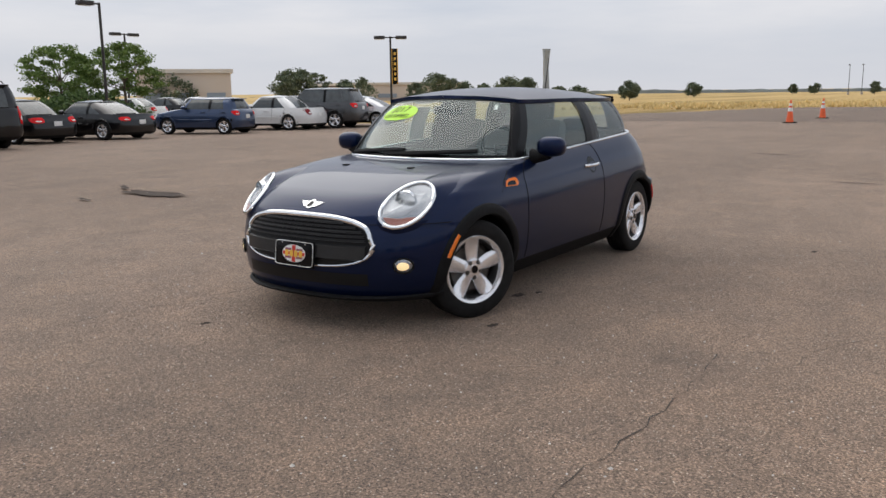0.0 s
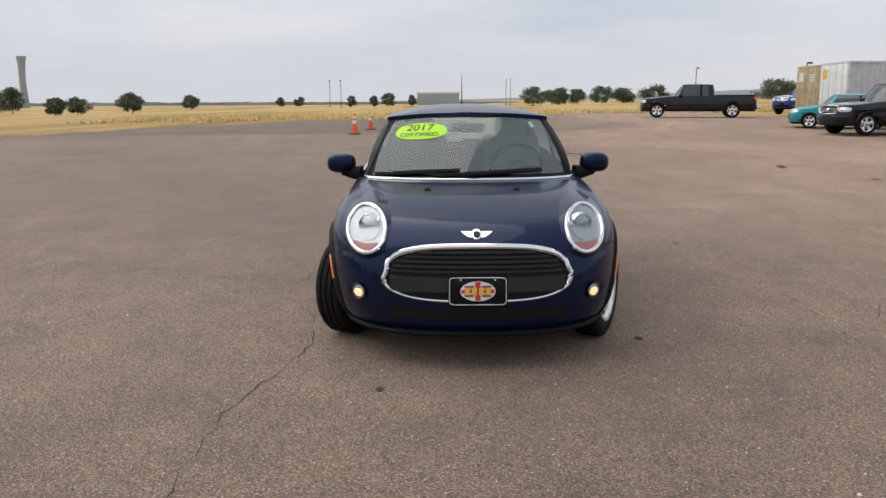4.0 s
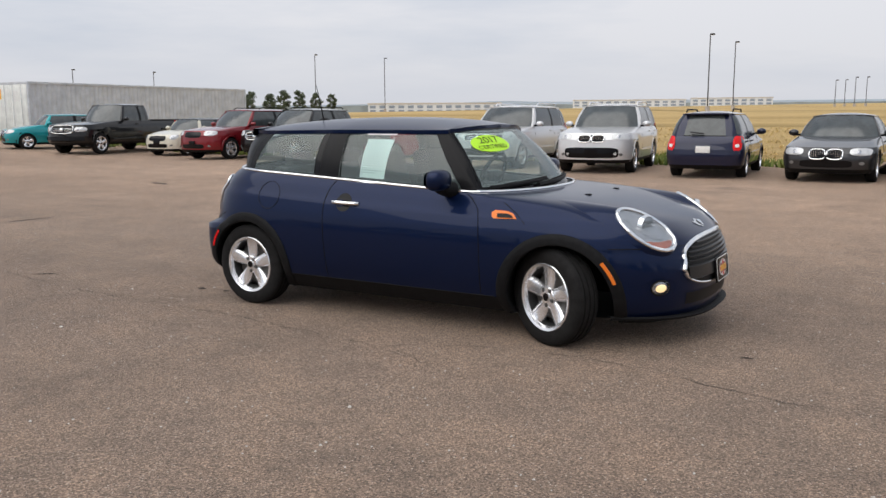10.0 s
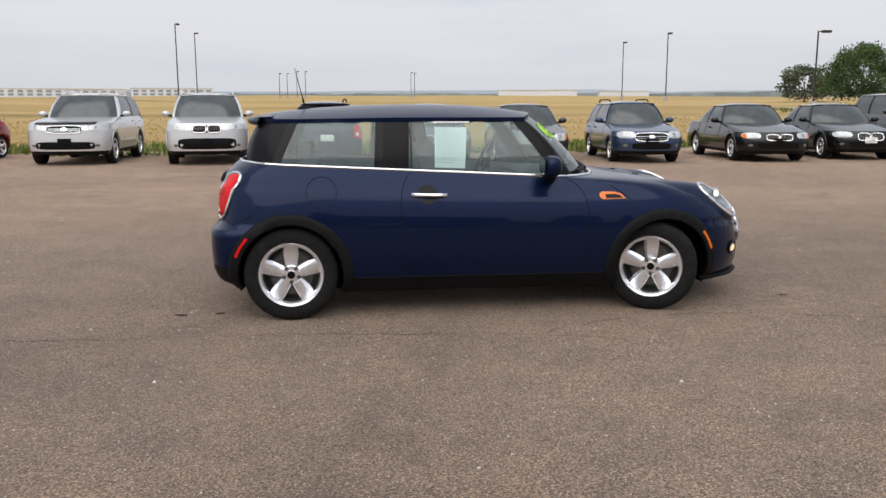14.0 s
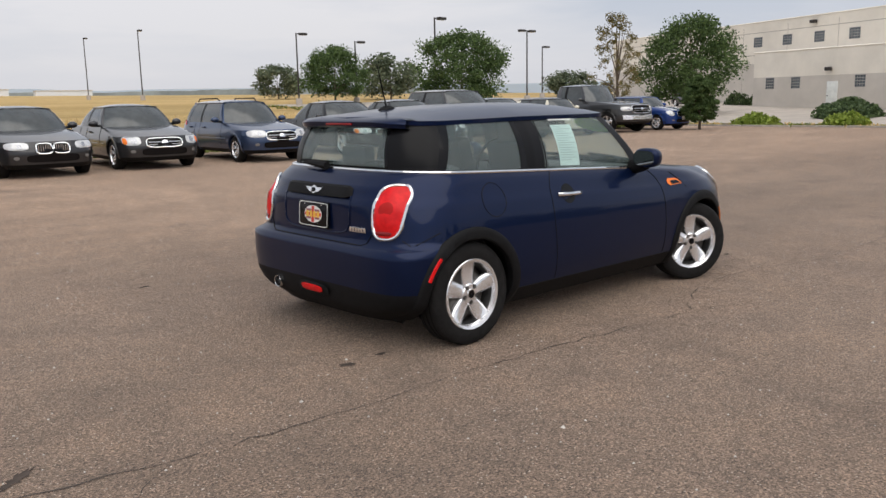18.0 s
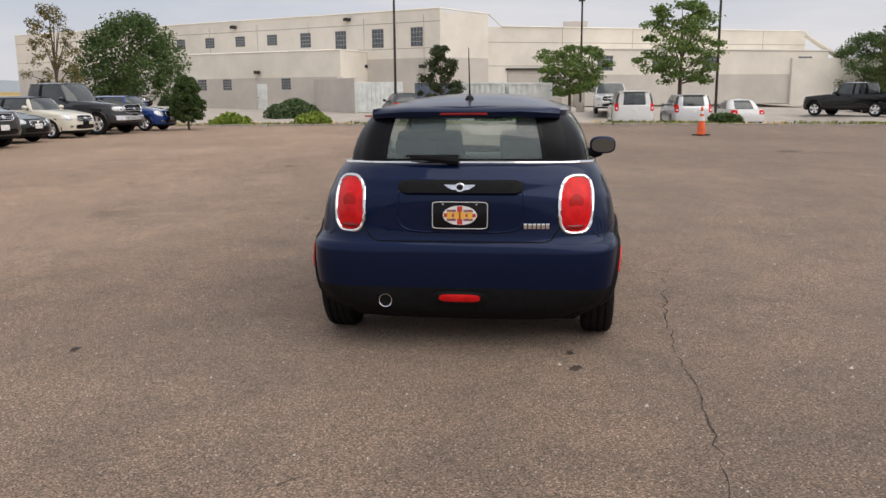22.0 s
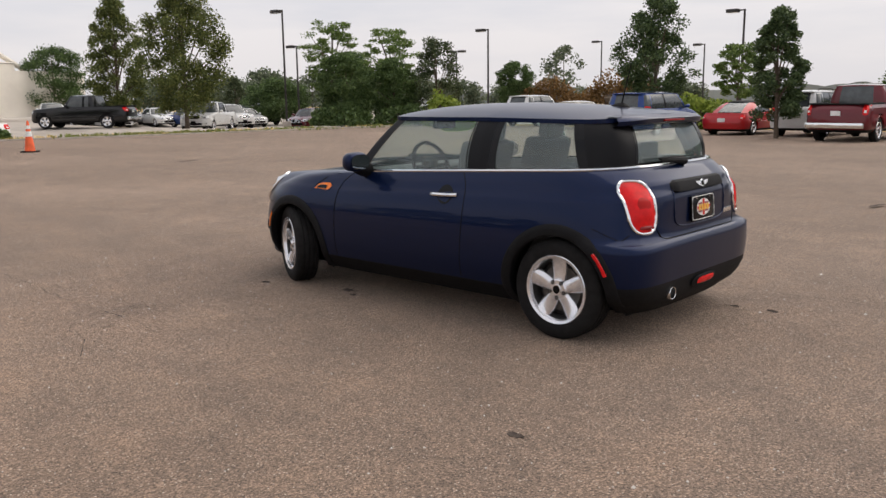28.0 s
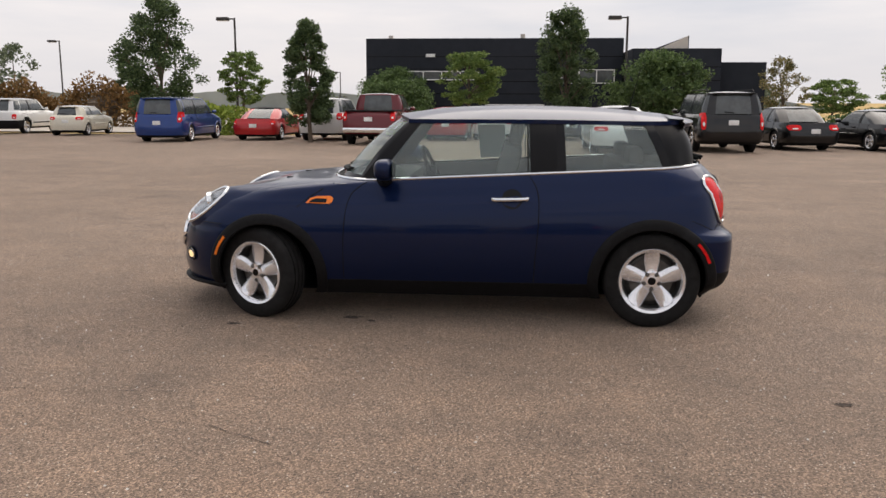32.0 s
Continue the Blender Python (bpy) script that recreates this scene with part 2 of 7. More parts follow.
FABRIC = simple("dark_fabric", (0.090, 0.090, 0.092), 0.85, 0, 0.2, 60)
HEADLINER = simple("headliner_cloth", (0.42, 0.41, 0.39), 0.9, 0, 0.06, 40)
GREYTRIM = simple("grey_trim", (0.12, 0.12, 0.12), 0.7, 0, 0.1, 30)
PAPER = simple("paper", (0.72, 0.82, 0.80), 0.6, 0, 0.03)
LIME = simple("lime_sticker", (0.48, 0.86, 0.02), 0.45, 0, 0.04)
INK = simple("ink", (0.03, 0.035, 0.02), 0.6, 0, 0.05)
PALEINK = simple("pale_ink", (0.42, 0.50, 0.50), 0.6, 0, 0.05)
GLASS = glass("car_glass", (0.88, 0.97, 0.945), 1.4, 0.11)
SCREEN = glass("windscreen_glass", (0.85, 0.95, 0.92), 1.6, 0.14)
DARKGLASS = glass("tinted_glass", (0.86, 0.95, 0.93), 1.4, 0.11)
LENS = glass("lens_glass", (0.94, 0.95, 0.96), 0.8, 0.02)
FARGLASS = simple("dark_window", (0.045, 0.053, 0.055), 0.16, 0, 0.25, 3, Specular_IOR_Level=0.85)
AMBER = simple("fog_bulb", (0.9, 0.72, 0.42), 0.2, 0, 0.05, Emission_Color=(1.0, 0.72, 0.35, 1), Emission_Strength=0.8)
SILVERBOWL = simple("reflector", (0.44, 0.45, 0.47), 0.26, 0.75, 0.12, 30)
YELLOW = simple("yellow_ink", (0.86, 0.50, 0.07), 0.5, 0, 0.05)
REDINK = simple("red_ink", (0.6, 0.04, 0.03), 0.5, 0, 0.05)
PLUMINK = simple("plum_ink", (0.30, 0.10, 0.14), 0.5, 0, 0.05)
BLUEINK = simple("blue_ink", (0.03, 0.05, 0.2), 0.5, 0, 0.05)


# ---- mesh helpers ----
def part(name, bm, mat, parent=None, label="", sharp=38, m=None):
    me = bpy.data.meshes.new(name)
    bmesh.ops.recalc_face_normals(bm, faces=bm.faces[:])
    bm.to_mesh(me)
    bm.free()
    for p in me.polygons:
        p.use_smooth = True
    me.set_sharp_from_angle(angle=radians(sharp))
    if mat:
        me.materials.append(mat)
    ob = new(name, me)
    if parent is not None:
        ob.parent = parent
    if m is not None:
        ob.matrix_basis = m
    if label:
        ob["label"] = label
    return ob


def thing(name, label, category, m=None, group="", kind=""):
    ob = new(name)
    ob.empty_display_size = 0.2
    if m is not None:
        ob.matrix_basis = m
    return tagged(ob, label, category, group, kind)


def b_box(x0, y0, z0, x1, y1, z1, bevel=0.0, bm=None):
    bm2 = bmesh.new()
    bmesh.ops.create_cube(bm2, size=1.0)
    for v in bm2.verts:
        v.co = Vector(((x0 + x1) / 2 + v.co.x * (x1 - x0), (y0 + y1) / 2 + v.co.y * (y1 - y0), (z0 + z1) / 2 + v.co.z * (z1 - z0)))
    if bevel:
        bmesh.ops.bevel(bm2, geom=bm2.edges[:], offset=bevel, segments=2, affect="EDGES", profile=0.6)
    if bm is None:
        return bm2
    tmp = bpy.data.meshes.new("tmp")
    bm2.to_mesh(tmp)
    bm2.free()
    bm.from_mesh(tmp)
    bpy.data.meshes.remove(tmp)
    return bm


def b_grid(rows, closed_u=False, closed_v=False, bm=None):
    """Quads over a grid of points, rows of equal length."""
    bm = bm or bmesh.new()
    vs = [[bm.verts.new(p) for p in r] for r in rows]
    n, k = len(vs), len(vs[0])
    for i in range(n if closed_v else n - 1):
        for j in range(k if closed_u else k - 1):
            a, b, c, d = vs[i][j], vs[i][(j + 1) % k], vs[(i + 1) % n][(j + 1) % k], vs[(i + 1) % n][j]
            bm.faces.new((a, b, c, d))
    return bm


def b_tube(pts, r, closed=False, seg=6, bm=None, caps=True):
    pts = [Vector(p) for p in pts]
    n = len(pts)
    rows = []
    up = Vector((0, 0, 1))
    for i, p in enumerate(pts):
        a = pts[(i - 1) % n] if closed or i else p
        b = pts[(i + 1) % n] if closed or i < n - 1 else p
        d = (b - a).normalized()
        s = d.cross(up)
        if s.length < 1e-3:
            s = d.cross(Vector((1, 0, 0)))
        s.normalize()
        u = s.cross(d).normalized()
        rr = r[i] if isinstance(r, (list, tuple)) else r
        rows.append([p + rr * (math.cos(t) * s + math.sin(t) * u) for t in (2 * math.pi * k / seg for k in range(seg))])
    bm = b_grid(rows, True, closed, bm)
    if caps and not closed:
        bm.verts.ensure_lookup_table()
        m = len(bm.verts)
        bm.faces.new([bm.verts[m - seg + k] for k in range(seg)])
        bm.faces.new([bm.verts[m - n * seg + k] for k in reversed(range(seg))])
    return bm


def b_lathe(profile, seg=32, bm=None, axis="y"):
    """Turns (radius, along) pairs round the axis."""
    rows = []
    for k in range(seg):
        t = 2 * math.pi * k / seg
        c, s = math.cos(t), math.sin(t)
        rows.append([(r * c, h, r * s) if axis == "y" else (r * c, r * s, h) for r, h in profile])
    return b_grid(rows, False, True, bm)


def b_fan(pts, bm=None):
    bm = bm or bmesh.new()
    bm.faces.new([bm.verts.new(p) for p in pts])
    return bm


def b_text(body, size, m):
    """Flat lettering in the built-in font, as a mesh."""
    cu = bpy.data.curves.new("lettering", "FONT")
    cu.body, cu.size, cu.align_x, cu.align_y, cu.extrude = body, size, "CENTER", "CENTER", 0.0004
    ob = bpy.data.objects.new("lettering", cu)
    me = ob.to_mesh()
    bm = bmesh.new()
    bm.from_mesh(me)
    ob.to_mesh_clear()
    bpy.data.objects.remove(ob)
    bpy.data.curves.remove(cu)
    bmesh.ops.transform(bm, matrix=m, verts=bm.verts[:])
    return bm


def catmull(pts, steps):
    """A smooth line through the points: list of Vectors."""
    p = [Vector(q) for q in pts]
    p = [2 * p[0] - p[1]] + p + [2 * p[-1] - p[-2]]
    out = []
    for i in range(1, len(p) - 2):
        for k in range(steps):
            t = k / steps
            a, b, c, d = p[i - 1], p[i], p[i + 1], p[i + 2]
            out.append(0.5 * (2 * b + (c - a) * t + (2 * a - 5 * b + 4 * c - d) * t * t + (3 * b - a - 3 * c + d) * t**3))
    out.append(p[-2])
    return out


def mirrored(bm):
    for v in bm.verts:
        v.co.y = -v.co.y
    return bm

# ---- car bodies: a shell of plan outlines stacked in height, and a glasshouse between two outlines ----
def smooth01(t):
    t = max(0.0, min(1.0, t))
    return t * t * (3 - 2 * t)


class Shell:
    """Rows of z, rear x, front x, half width, where the rear corner starts, where the front corner starts."""

    def __init__(self, rows, rise=0.0, rise_x=0.6, rise_lo=0.55, rise_hi=0.9, nf=2.3, nr=2.7):
        self.t = np.array(rows, float)
        self.rise, self.rise_x, self.lo, self.hi = rise, rise_x, rise_lo, rise_hi
        # corner squareness, as (height, exponent) pairs or one number
        self.fq = np.array(nf if isinstance(nf, (list, tuple)) else [(0, nf), (9, nf)], float)
        self.rq = np.array(nr if isinstance(nr, (list, tuple)) else [(0, nr), (9, nr)], float)

    def nf(self, z):
        return float(np.interp(z, self.fq[:, 0], self.fq[:, 1]))

    def nr(self, z):
        return float(np.interp(z, self.rq[:, 0], self.rq[:, 1]))

    def row(self, z):
        return [float(np.interp(z, self.t[:, 0], self.t[:, i])) for i in range(1, 6)]

    def lift(self, x, z):
        return smooth01((z - self.lo) / (self.hi - self.lo)) * self.rise * max(0.0, self.rise_x - x)

    def down(self, x, z):
        """The nominal height of a point at the true height z."""
        q = z
        for _ in range(12):
            q = z - self.lift(x, q)
        return q

    def ring(self, z, nr=10, ns=24, nf=14):
        xr, xf, hw, mr, mf = self.row(z)
        ef, er = self.nf(z), self.nr(z)
        pts = []
        for k in range(nr):
            a = math.pi / 2 * k / nr
            pts.append((mr - (mr - xr) * math.cos(a) ** (2 / er), hw * math.sin(a) ** (2 / er)))
        for k in range(ns + 1):
            pts.append((mr + (mf - mr) * k / ns, hw))
        for k in range(1, nf + 1):
            a = math.pi / 2 * (1 - k / nf)
            pts.append((mf + (xf - mf) * max(0, math.cos(a)) ** (2 / ef), hw * max(0, math.sin(a)) ** (2 / ef)))
        pts[-1] = (xf, 0.0)
        return [Vector((x, y, z + self.lift(x, z))) for x, y in pts]

    def side(self, x, z):
        q = self.down(x, z)
        xr, xf, hw, mr, mf = self.row(q)
        ef, er = self.nf(q), self.nr(q)
        if x > mf:
            return hw * max(0.0, 1 - min(1, (x - mf) / (xf - mf)) ** ef) ** (1 / ef)
        if x < mr:
            return hw * max(0.0, 1 - min(1, (mr - x) / (mr - xr)) ** er) ** (1 / er)
        return hw

    def front(self, y, z):
        q = self.down(1.5, z)
        xr, xf, hw, mr, mf = self.row(q)
        ef = self.nf(q)
        return mf + (xf - mf) * max(0.0, 1 - min(1, abs(y) / hw) ** ef) ** (1 / ef)

    def rear(self, y, z):
        q = self.down(-1.7, z)
        xr, xf, hw, mr, mf = self.row(q)
        er = self.nr(q)
        return mr - (mr - xr) * max(0.0, 1 - min(1, abs(y) / hw) ** er) ** (1 / er)

    def build(self, levels, sort, wheels, well, res=(10, 24, 14)):
        """Faces of the whole shell, shared out by sort(x, y, z, normal) into named bmeshes."""
        rings = [self.ring(z, *res) for z in levels]
        # one closed loop a level: from the nose down one side, round the tail and back
        full = [[Vector((p.x, -p.y, p.z)) for p in reversed(r)][:-1] + r[:-1] for r in rings]
        groups = {}
        n = len(full[0])
        for i in range(len(full) - 1):
            for j in range(n):
                q = [full[i][j], full[i][(j + 1) % n], full[i + 1][(j + 1) % n], full[i + 1][j]]
                c = (q[0] + q[1] + q[2] + q[3]) / 4
                if any((c.x - wx) ** 2 + (c.z - wz) ** 2 < well**2 and abs(c.y) > 0.45 for wx, wz in wheels):
                    continue
                nm = (q[2] - q[0]).cross(q[3] - q[1])
                groups.setdefault(sort(c, nm.normalized() if nm.length else nm), []).append(q)
        out = {}
        for name, quads in groups.items():
            bm = bmesh.new()
            seen = {}
            for q in quads:
                vs = []
                for p in q:
                    key = (round(p.x, 4), round(p.y, 4), round(p.z, 4))
                    if key not in seen:
                        seen[key] = bm.verts.new(p)
                    if seen[key] not in vs:
                        vs.append(seen[key])
                if len(vs) > 2:
                    try:
                        bm.faces.new(vs)
                    except ValueError:
                        pass
            out[name] = bm
        return out


class House:
    """The glasshouse: ten stations from the rear middle (0) round one side to the front middle (9), base and top."""

    def __init__(self, base, top, bulge=0.03):
        self.n = len(base) - 1
        self.b, self.t = catmull(base, 8), catmull(top, 8)
        self.bulge = bulge

    def _pick(self, line, j):
        f = max(0.0, min(self.n, j)) * 8
        i = min(int(f), len(line) - 2)
        return line[i].lerp(line[i + 1], f - i)

    def at(self, j, v, out=0.0):
        flip = 1
        if j < 0:
            j, flip = -j, -1
        if j > self.n:
            j, flip = 2 * self.n - j, -1
        b, t = self._pick(self.b, j), self._pick(self.t, j)
        d = self._pick(self.b, j + 0.1) - self._pick(self.b, j - 0.1)
        nrm = Vector((d.y, -d.x, 0))
        nrm = -nrm.normalized() if nrm.length else Vector((1, 0, 0))
        if nrm.dot(Vector((b.x + 0.4, b.y * 2.0, 0))) < 0:
            nrm = -nrm
        up = (t - b).normalized()
        nn = (nrm - up * nrm.dot(up)).normalized()
        p = b.lerp(t, v) + nn * (self.bulge * 4 * v * (1 - v) + out)
        return Vector((p.x, p.y * flip, p.z))

    def patch(self, j0, j1, v0=0.0, v1=1.0, out=0.0, nj=8, nv=5):
        return b_grid([[self.at(j0 + (j1 - j0) * a / nj, v0 + (v1 - v0) * b / nv, out) for a in range(nj + 1)] for b in range(nv + 1)])

    def roof(self, spine, lip=0.014, drop=0.012, nj=40, nk=9):
        """spine: (x, z) along the middle, rear to front."""
        sx, sz = [p[0] for p in spine], [p[1] for p in spine]
        rows = []
        for a in range(nj + 1):
            p = self.at(self.n * a / nj, 1.0)
            xm = (sx[0] + sx[-1]) / 2
            x = xm + (p.x - xm) * (1 + lip)
            hw = p.y * (1 + 1.6 * lip) + 0.002
            zc = float(np.interp(x, sx, sz))
            ks = [-1.0, -1.0] + [-1 + 2 * (k + 0.25) / nk for k in range(nk)] + [1.0, 1.0]
            row = []
            for i, k in enumerate(ks):
                z = p.z + 0.014 + max(0.004, zc - p.z - 0.014) * (1 - abs(k) ** 2.6)
                if i in (0, len(ks) - 1):
                    z = p.z - drop
                row.append(Vector((x, hw * k, z)))
            rows.append(row)
        return b_grid(rows)


def make_wheel(name, parent, r, w, rim_r, m, label="", spokes=5, detail=True, rim_mat=None):
    """tyre > rim, spokes, hub; the outer face looks along +y."""
    rim_mat = rim_mat or ALLOY
    h = w / 2
    prof = [(rim_r - 0.012, -h * 0.8), (rim_r + 0.03, -h), (r - 0.03, -h * 0.97), (r - 0.008, -h * 0.84), (r, -h * 0.7)]
    if detail:
        for g in (-0.42, 0.0, 0.42):
            prof += [(r + 0.001, (g - 0.07) * h), (r - 0.008, (g - 0.05) * h), (r - 0.008, (g + 0.05) * h), (r + 0.001, (g + 0.07) * h)]
    prof += [(r, h * 0.7), (r - 0.008, h * 0.84), (r - 0.03, h * 0.97), (rim_r + 0.03, h), (rim_r + 0.006, h * 0.92), (rim_r - 0.012, h * 0.8)]
    tyre = part(name, b_lathe(prof, 48 if detail else 24), RUBBER, parent, label, 30, m)
    part("rim_barrel", b_lathe([(rim_r - 0.03, -h * 0.8), (rim_r - 0.035, h * 0.45), (rim_r - 0.022, h * 0.66)], 48 if detail else 24), WELLBLACK, tyre)
    part("rim", b_lathe([(rim_r - 0.022, h * 0.66), (rim_r - 0.014, h * 0.9), (rim_r + 0.002, h * 0.97), (rim_r + 0.008, h * 0.9)], 48 if detail else 24), rim_mat, tyre)
    part("brake_disc", b_lathe([(0.03, h * 0.2), (rim_r * 0.68, h * 0.2), (rim_r * 0.68, h * 0.05), (rim_r - 0.03, -h * 0.1)], 32 if detail else 16), DISC if detail else WELLBLACK, tyre)
    R = rim_r - 0.02
    y0 = h * 0.78
    wi, wo = (0.026, 0.049) if spokes == 5 else (0.02, 0.024)
    k = R / 0.18
    joined = None if detail else bmesh.new()
    for s in range(spokes):
        a = 2 * math.pi * s / spokes + math.pi / 2
        bm = joined or bmesh.new()
        rows = []
        for q, rr in enumerate((0.025, 0.055, 0.085, 0.12, 0.15, 0.17, 0.183)):
            wd = (wi + (wo - wi) * min(1, rr / 0.13)) * (0.92 if q == 6 else 1) * k
            dip = y0 - 0.020 * math.sin(math.pi * min(1, rr / 0.2)) + (0.004 if q == 6 else 0)
            rows.append([(-wd * 0.98, dip - 0.030), (-wd, dip - 0.010), (-wd * 0.82, dip - 0.002), (-wd * 0.4, dip + 0.003), (0, dip + 0.004), (wd * 0.4, dip + 0.003), (wd * 0.82, dip - 0.002), (wd, dip - 0.010), (wd * 0.98, dip - 0.030)])
            rows[-1] = [(x * math.cos(a) * 0 + rr * k * math.cos(a) - x * math.sin(a), y, rr * k * math.sin(a) + x * math.cos(a)) for x, y in rows[-1]]
        b_grid(rows, bm=bm)
        if detail:
            part("spoke", bm, rim_mat, tyre)
    if joined:
        part("spokes", joined, rim_mat, tyre)
    part("hub_cap", b_lathe([(0.001, y0 + 0.004), (0.024, y0 + 0.003), (0.029, y0 - 0.003), (0.03, y0 - 0.02)], 24 if detail else 12), GLOSSBLACK, tyre)
    if detail:
        part("hub_plate", b_lathe([(0.026, y0 - 0.002), (0.056, y0 - 0.003), (0.063, y0 - 0.009), (0.065, y0 - 0.03)], 32), rim_mat, tyre)
        part("hub_ring", b_lathe([(0.025, y0 + 0.004), (0.029, y0 + 0.004), (0.031, y0 - 0.004)], 24), CHROME, tyre)
        for s in range(5):
            a = 2 * math.pi * s / 5 + math.pi / 2 + math.pi / 5
            bm = b_lathe([(0.0005, y0 - 0.0005), (0.0128, y0 - 0.0005), (0.0135, y0 - 0.006)], 12)
            bmesh.ops.translate(bm, vec=(0.050 * math.cos(a), 0, 0.050 * math.sin(a)), verts=bm.verts[:])
            part("lug_hole", bm, WELLBLACK, tyre)
            bm = b_lathe([(0.0005, y0 + 0.002), (0.006, y0 + 0.0015), (0.007, y0 - 0.004)], 6)
            bmesh.ops.translate(bm, vec=(0.050 * math.cos(a), 0, 0.050 * math.sin(a)), verts=bm.verts[:])
            part("lug_nut", bm, STEEL, tyre)
    return tyre


def outline(cy, cz, ry, rz, n, p=2.0, lean=0.0):
    """A rounded loop in y and z."""
    out = []
    for k in range(n):
        a = 2 * math.pi * k / n
        c, s = math.cos(a), math.sin(a)
        y, z = ry * math.copysign(abs(c) ** (2 / p), c), rz * math.copysign(abs(s) ** (2 / p), s)
        out.append((cy + y + lean * z, cz + z))
    return out


def cap_on(surface, loop, out, dome=0.0, rings=5):
    """A lens or panel over a loop of (y, z), lying on surface(y, z) -> x; out: metres along x."""
    cy = sum(p[0] for p in loop) / len(loop)
    cz = sum(p[1] for p in loop) / len(loop)
    sg = 1 if out >= 0 else -1
    rows = []
    for k in range(rings + 1):
        f = 1 - k / (rings + 0.25)
        row = []
        for y, z in loop:
            yy, zz = cy + (y - cy) * f, cz + (z - cz) * f
            row.append((surface(yy, zz) + out + sg * dome * (1 - f * f), yy, zz))
        rows.append(row)
    bm = b_grid(rows, True)
    bm.verts.ensure_lookup_table()
    bm.faces.new(bm.verts[-len(loop):])
    return bm

# ---- the dark blue hatchback in the middle of the lot ----
HERO = Shell([
    (0.165, -1.685, 1.935, 0.746, -1.05, 1.15),
    (0.20, -1.725, 1.975, 0.776, -1.05, 1.15),
    (0.235, -1.760, 1.992, 0.802, -1.05, 1.15),
    (0.27, -1.768, 2.000, 0.827, -1.05, 1.15),
    (0.33, -1.781, 2.005, 0.845, -1.05, 1.15),
    (0.40, -1.786, 2.005, 0.857, -1.05, 1.15),
    (0.48, -1.790, 2.000, 0.862, -1.05, 1.15),
    (0.55, -1.788, 1.980, 0.862, -1.05, 1.15),
    (0.585, -1.785, 1.965, 0.861, -1.05, 1.13),
    (0.598, -1.766, 1.955, 0.860, -1.05, 1.125),
    (0.617, -1.753, 1.950, 0.859, -1.05, 1.12),
    (0.66, -1.747, 1.930, 0.855, -1.05, 1.10),
    (0.70, -1.747, 1.885, 0.848, -1.05, 1.07),
    (0.74, -1.746, 1.825, 0.836, -1.05, 1.03),
    (0.77, -1.743, 1.755, 0.826, -1.05, 0.98),
    (0.80, -1.722, 1.650, 0.808, -1.05, 0.92),
    (0.83, -1.713, 1.530, 0.794, -1.05, 0.84),
    (0.855, -1.685, 1.415, 0.782, -1.05, 0.74),
    (0.875, -1.665, 1.310, 0.770, -1.05, 0.65),
    (0.89, -1.650, 1.200, 0.760, -1.05, 0.57),
    (0.902, -1.635, 1.070, 0.751, -1.05, 0.51),
    (0.912, -1.615, 0.90, 0.741, -1.05, 0.45),
], rise=0.049,
    nf=[(0.3, 2.6), (0.55, 2.6), (0.66, 2.7), (0.74, 2.9), (0.80, 3.4), (0.86, 4.2), (0.885, 3.6), (0.902, 2.9), (0.912, 2.3)],
    nr=[(0.2, 4.0), (0.3, 7.0), (0.585, 7.0), (0.61, 4.4), (0.8, 3.6), (0.9, 3.2)])
MIRRORGLASS = simple("mirror_glass", (0.22, 0.24, 0.25), 0.04, 1.0, 0.03)
WARMRED = simple("warm_red_lens", (0.42, 0.012, 0.010), 0.25, 0, 0.1, 14, Specular_IOR_Level=0.2)
SIGNAL = simple("signal_lens", (0.42, 0.16, 0.12), 0.2, 0, 0.1)
HUB, WZ, TRACK = 1.2475, 0.292, 0.757


def hero_belt(x):
    return 0.912 + 0.049 * max(0.0, 0.6 - x)


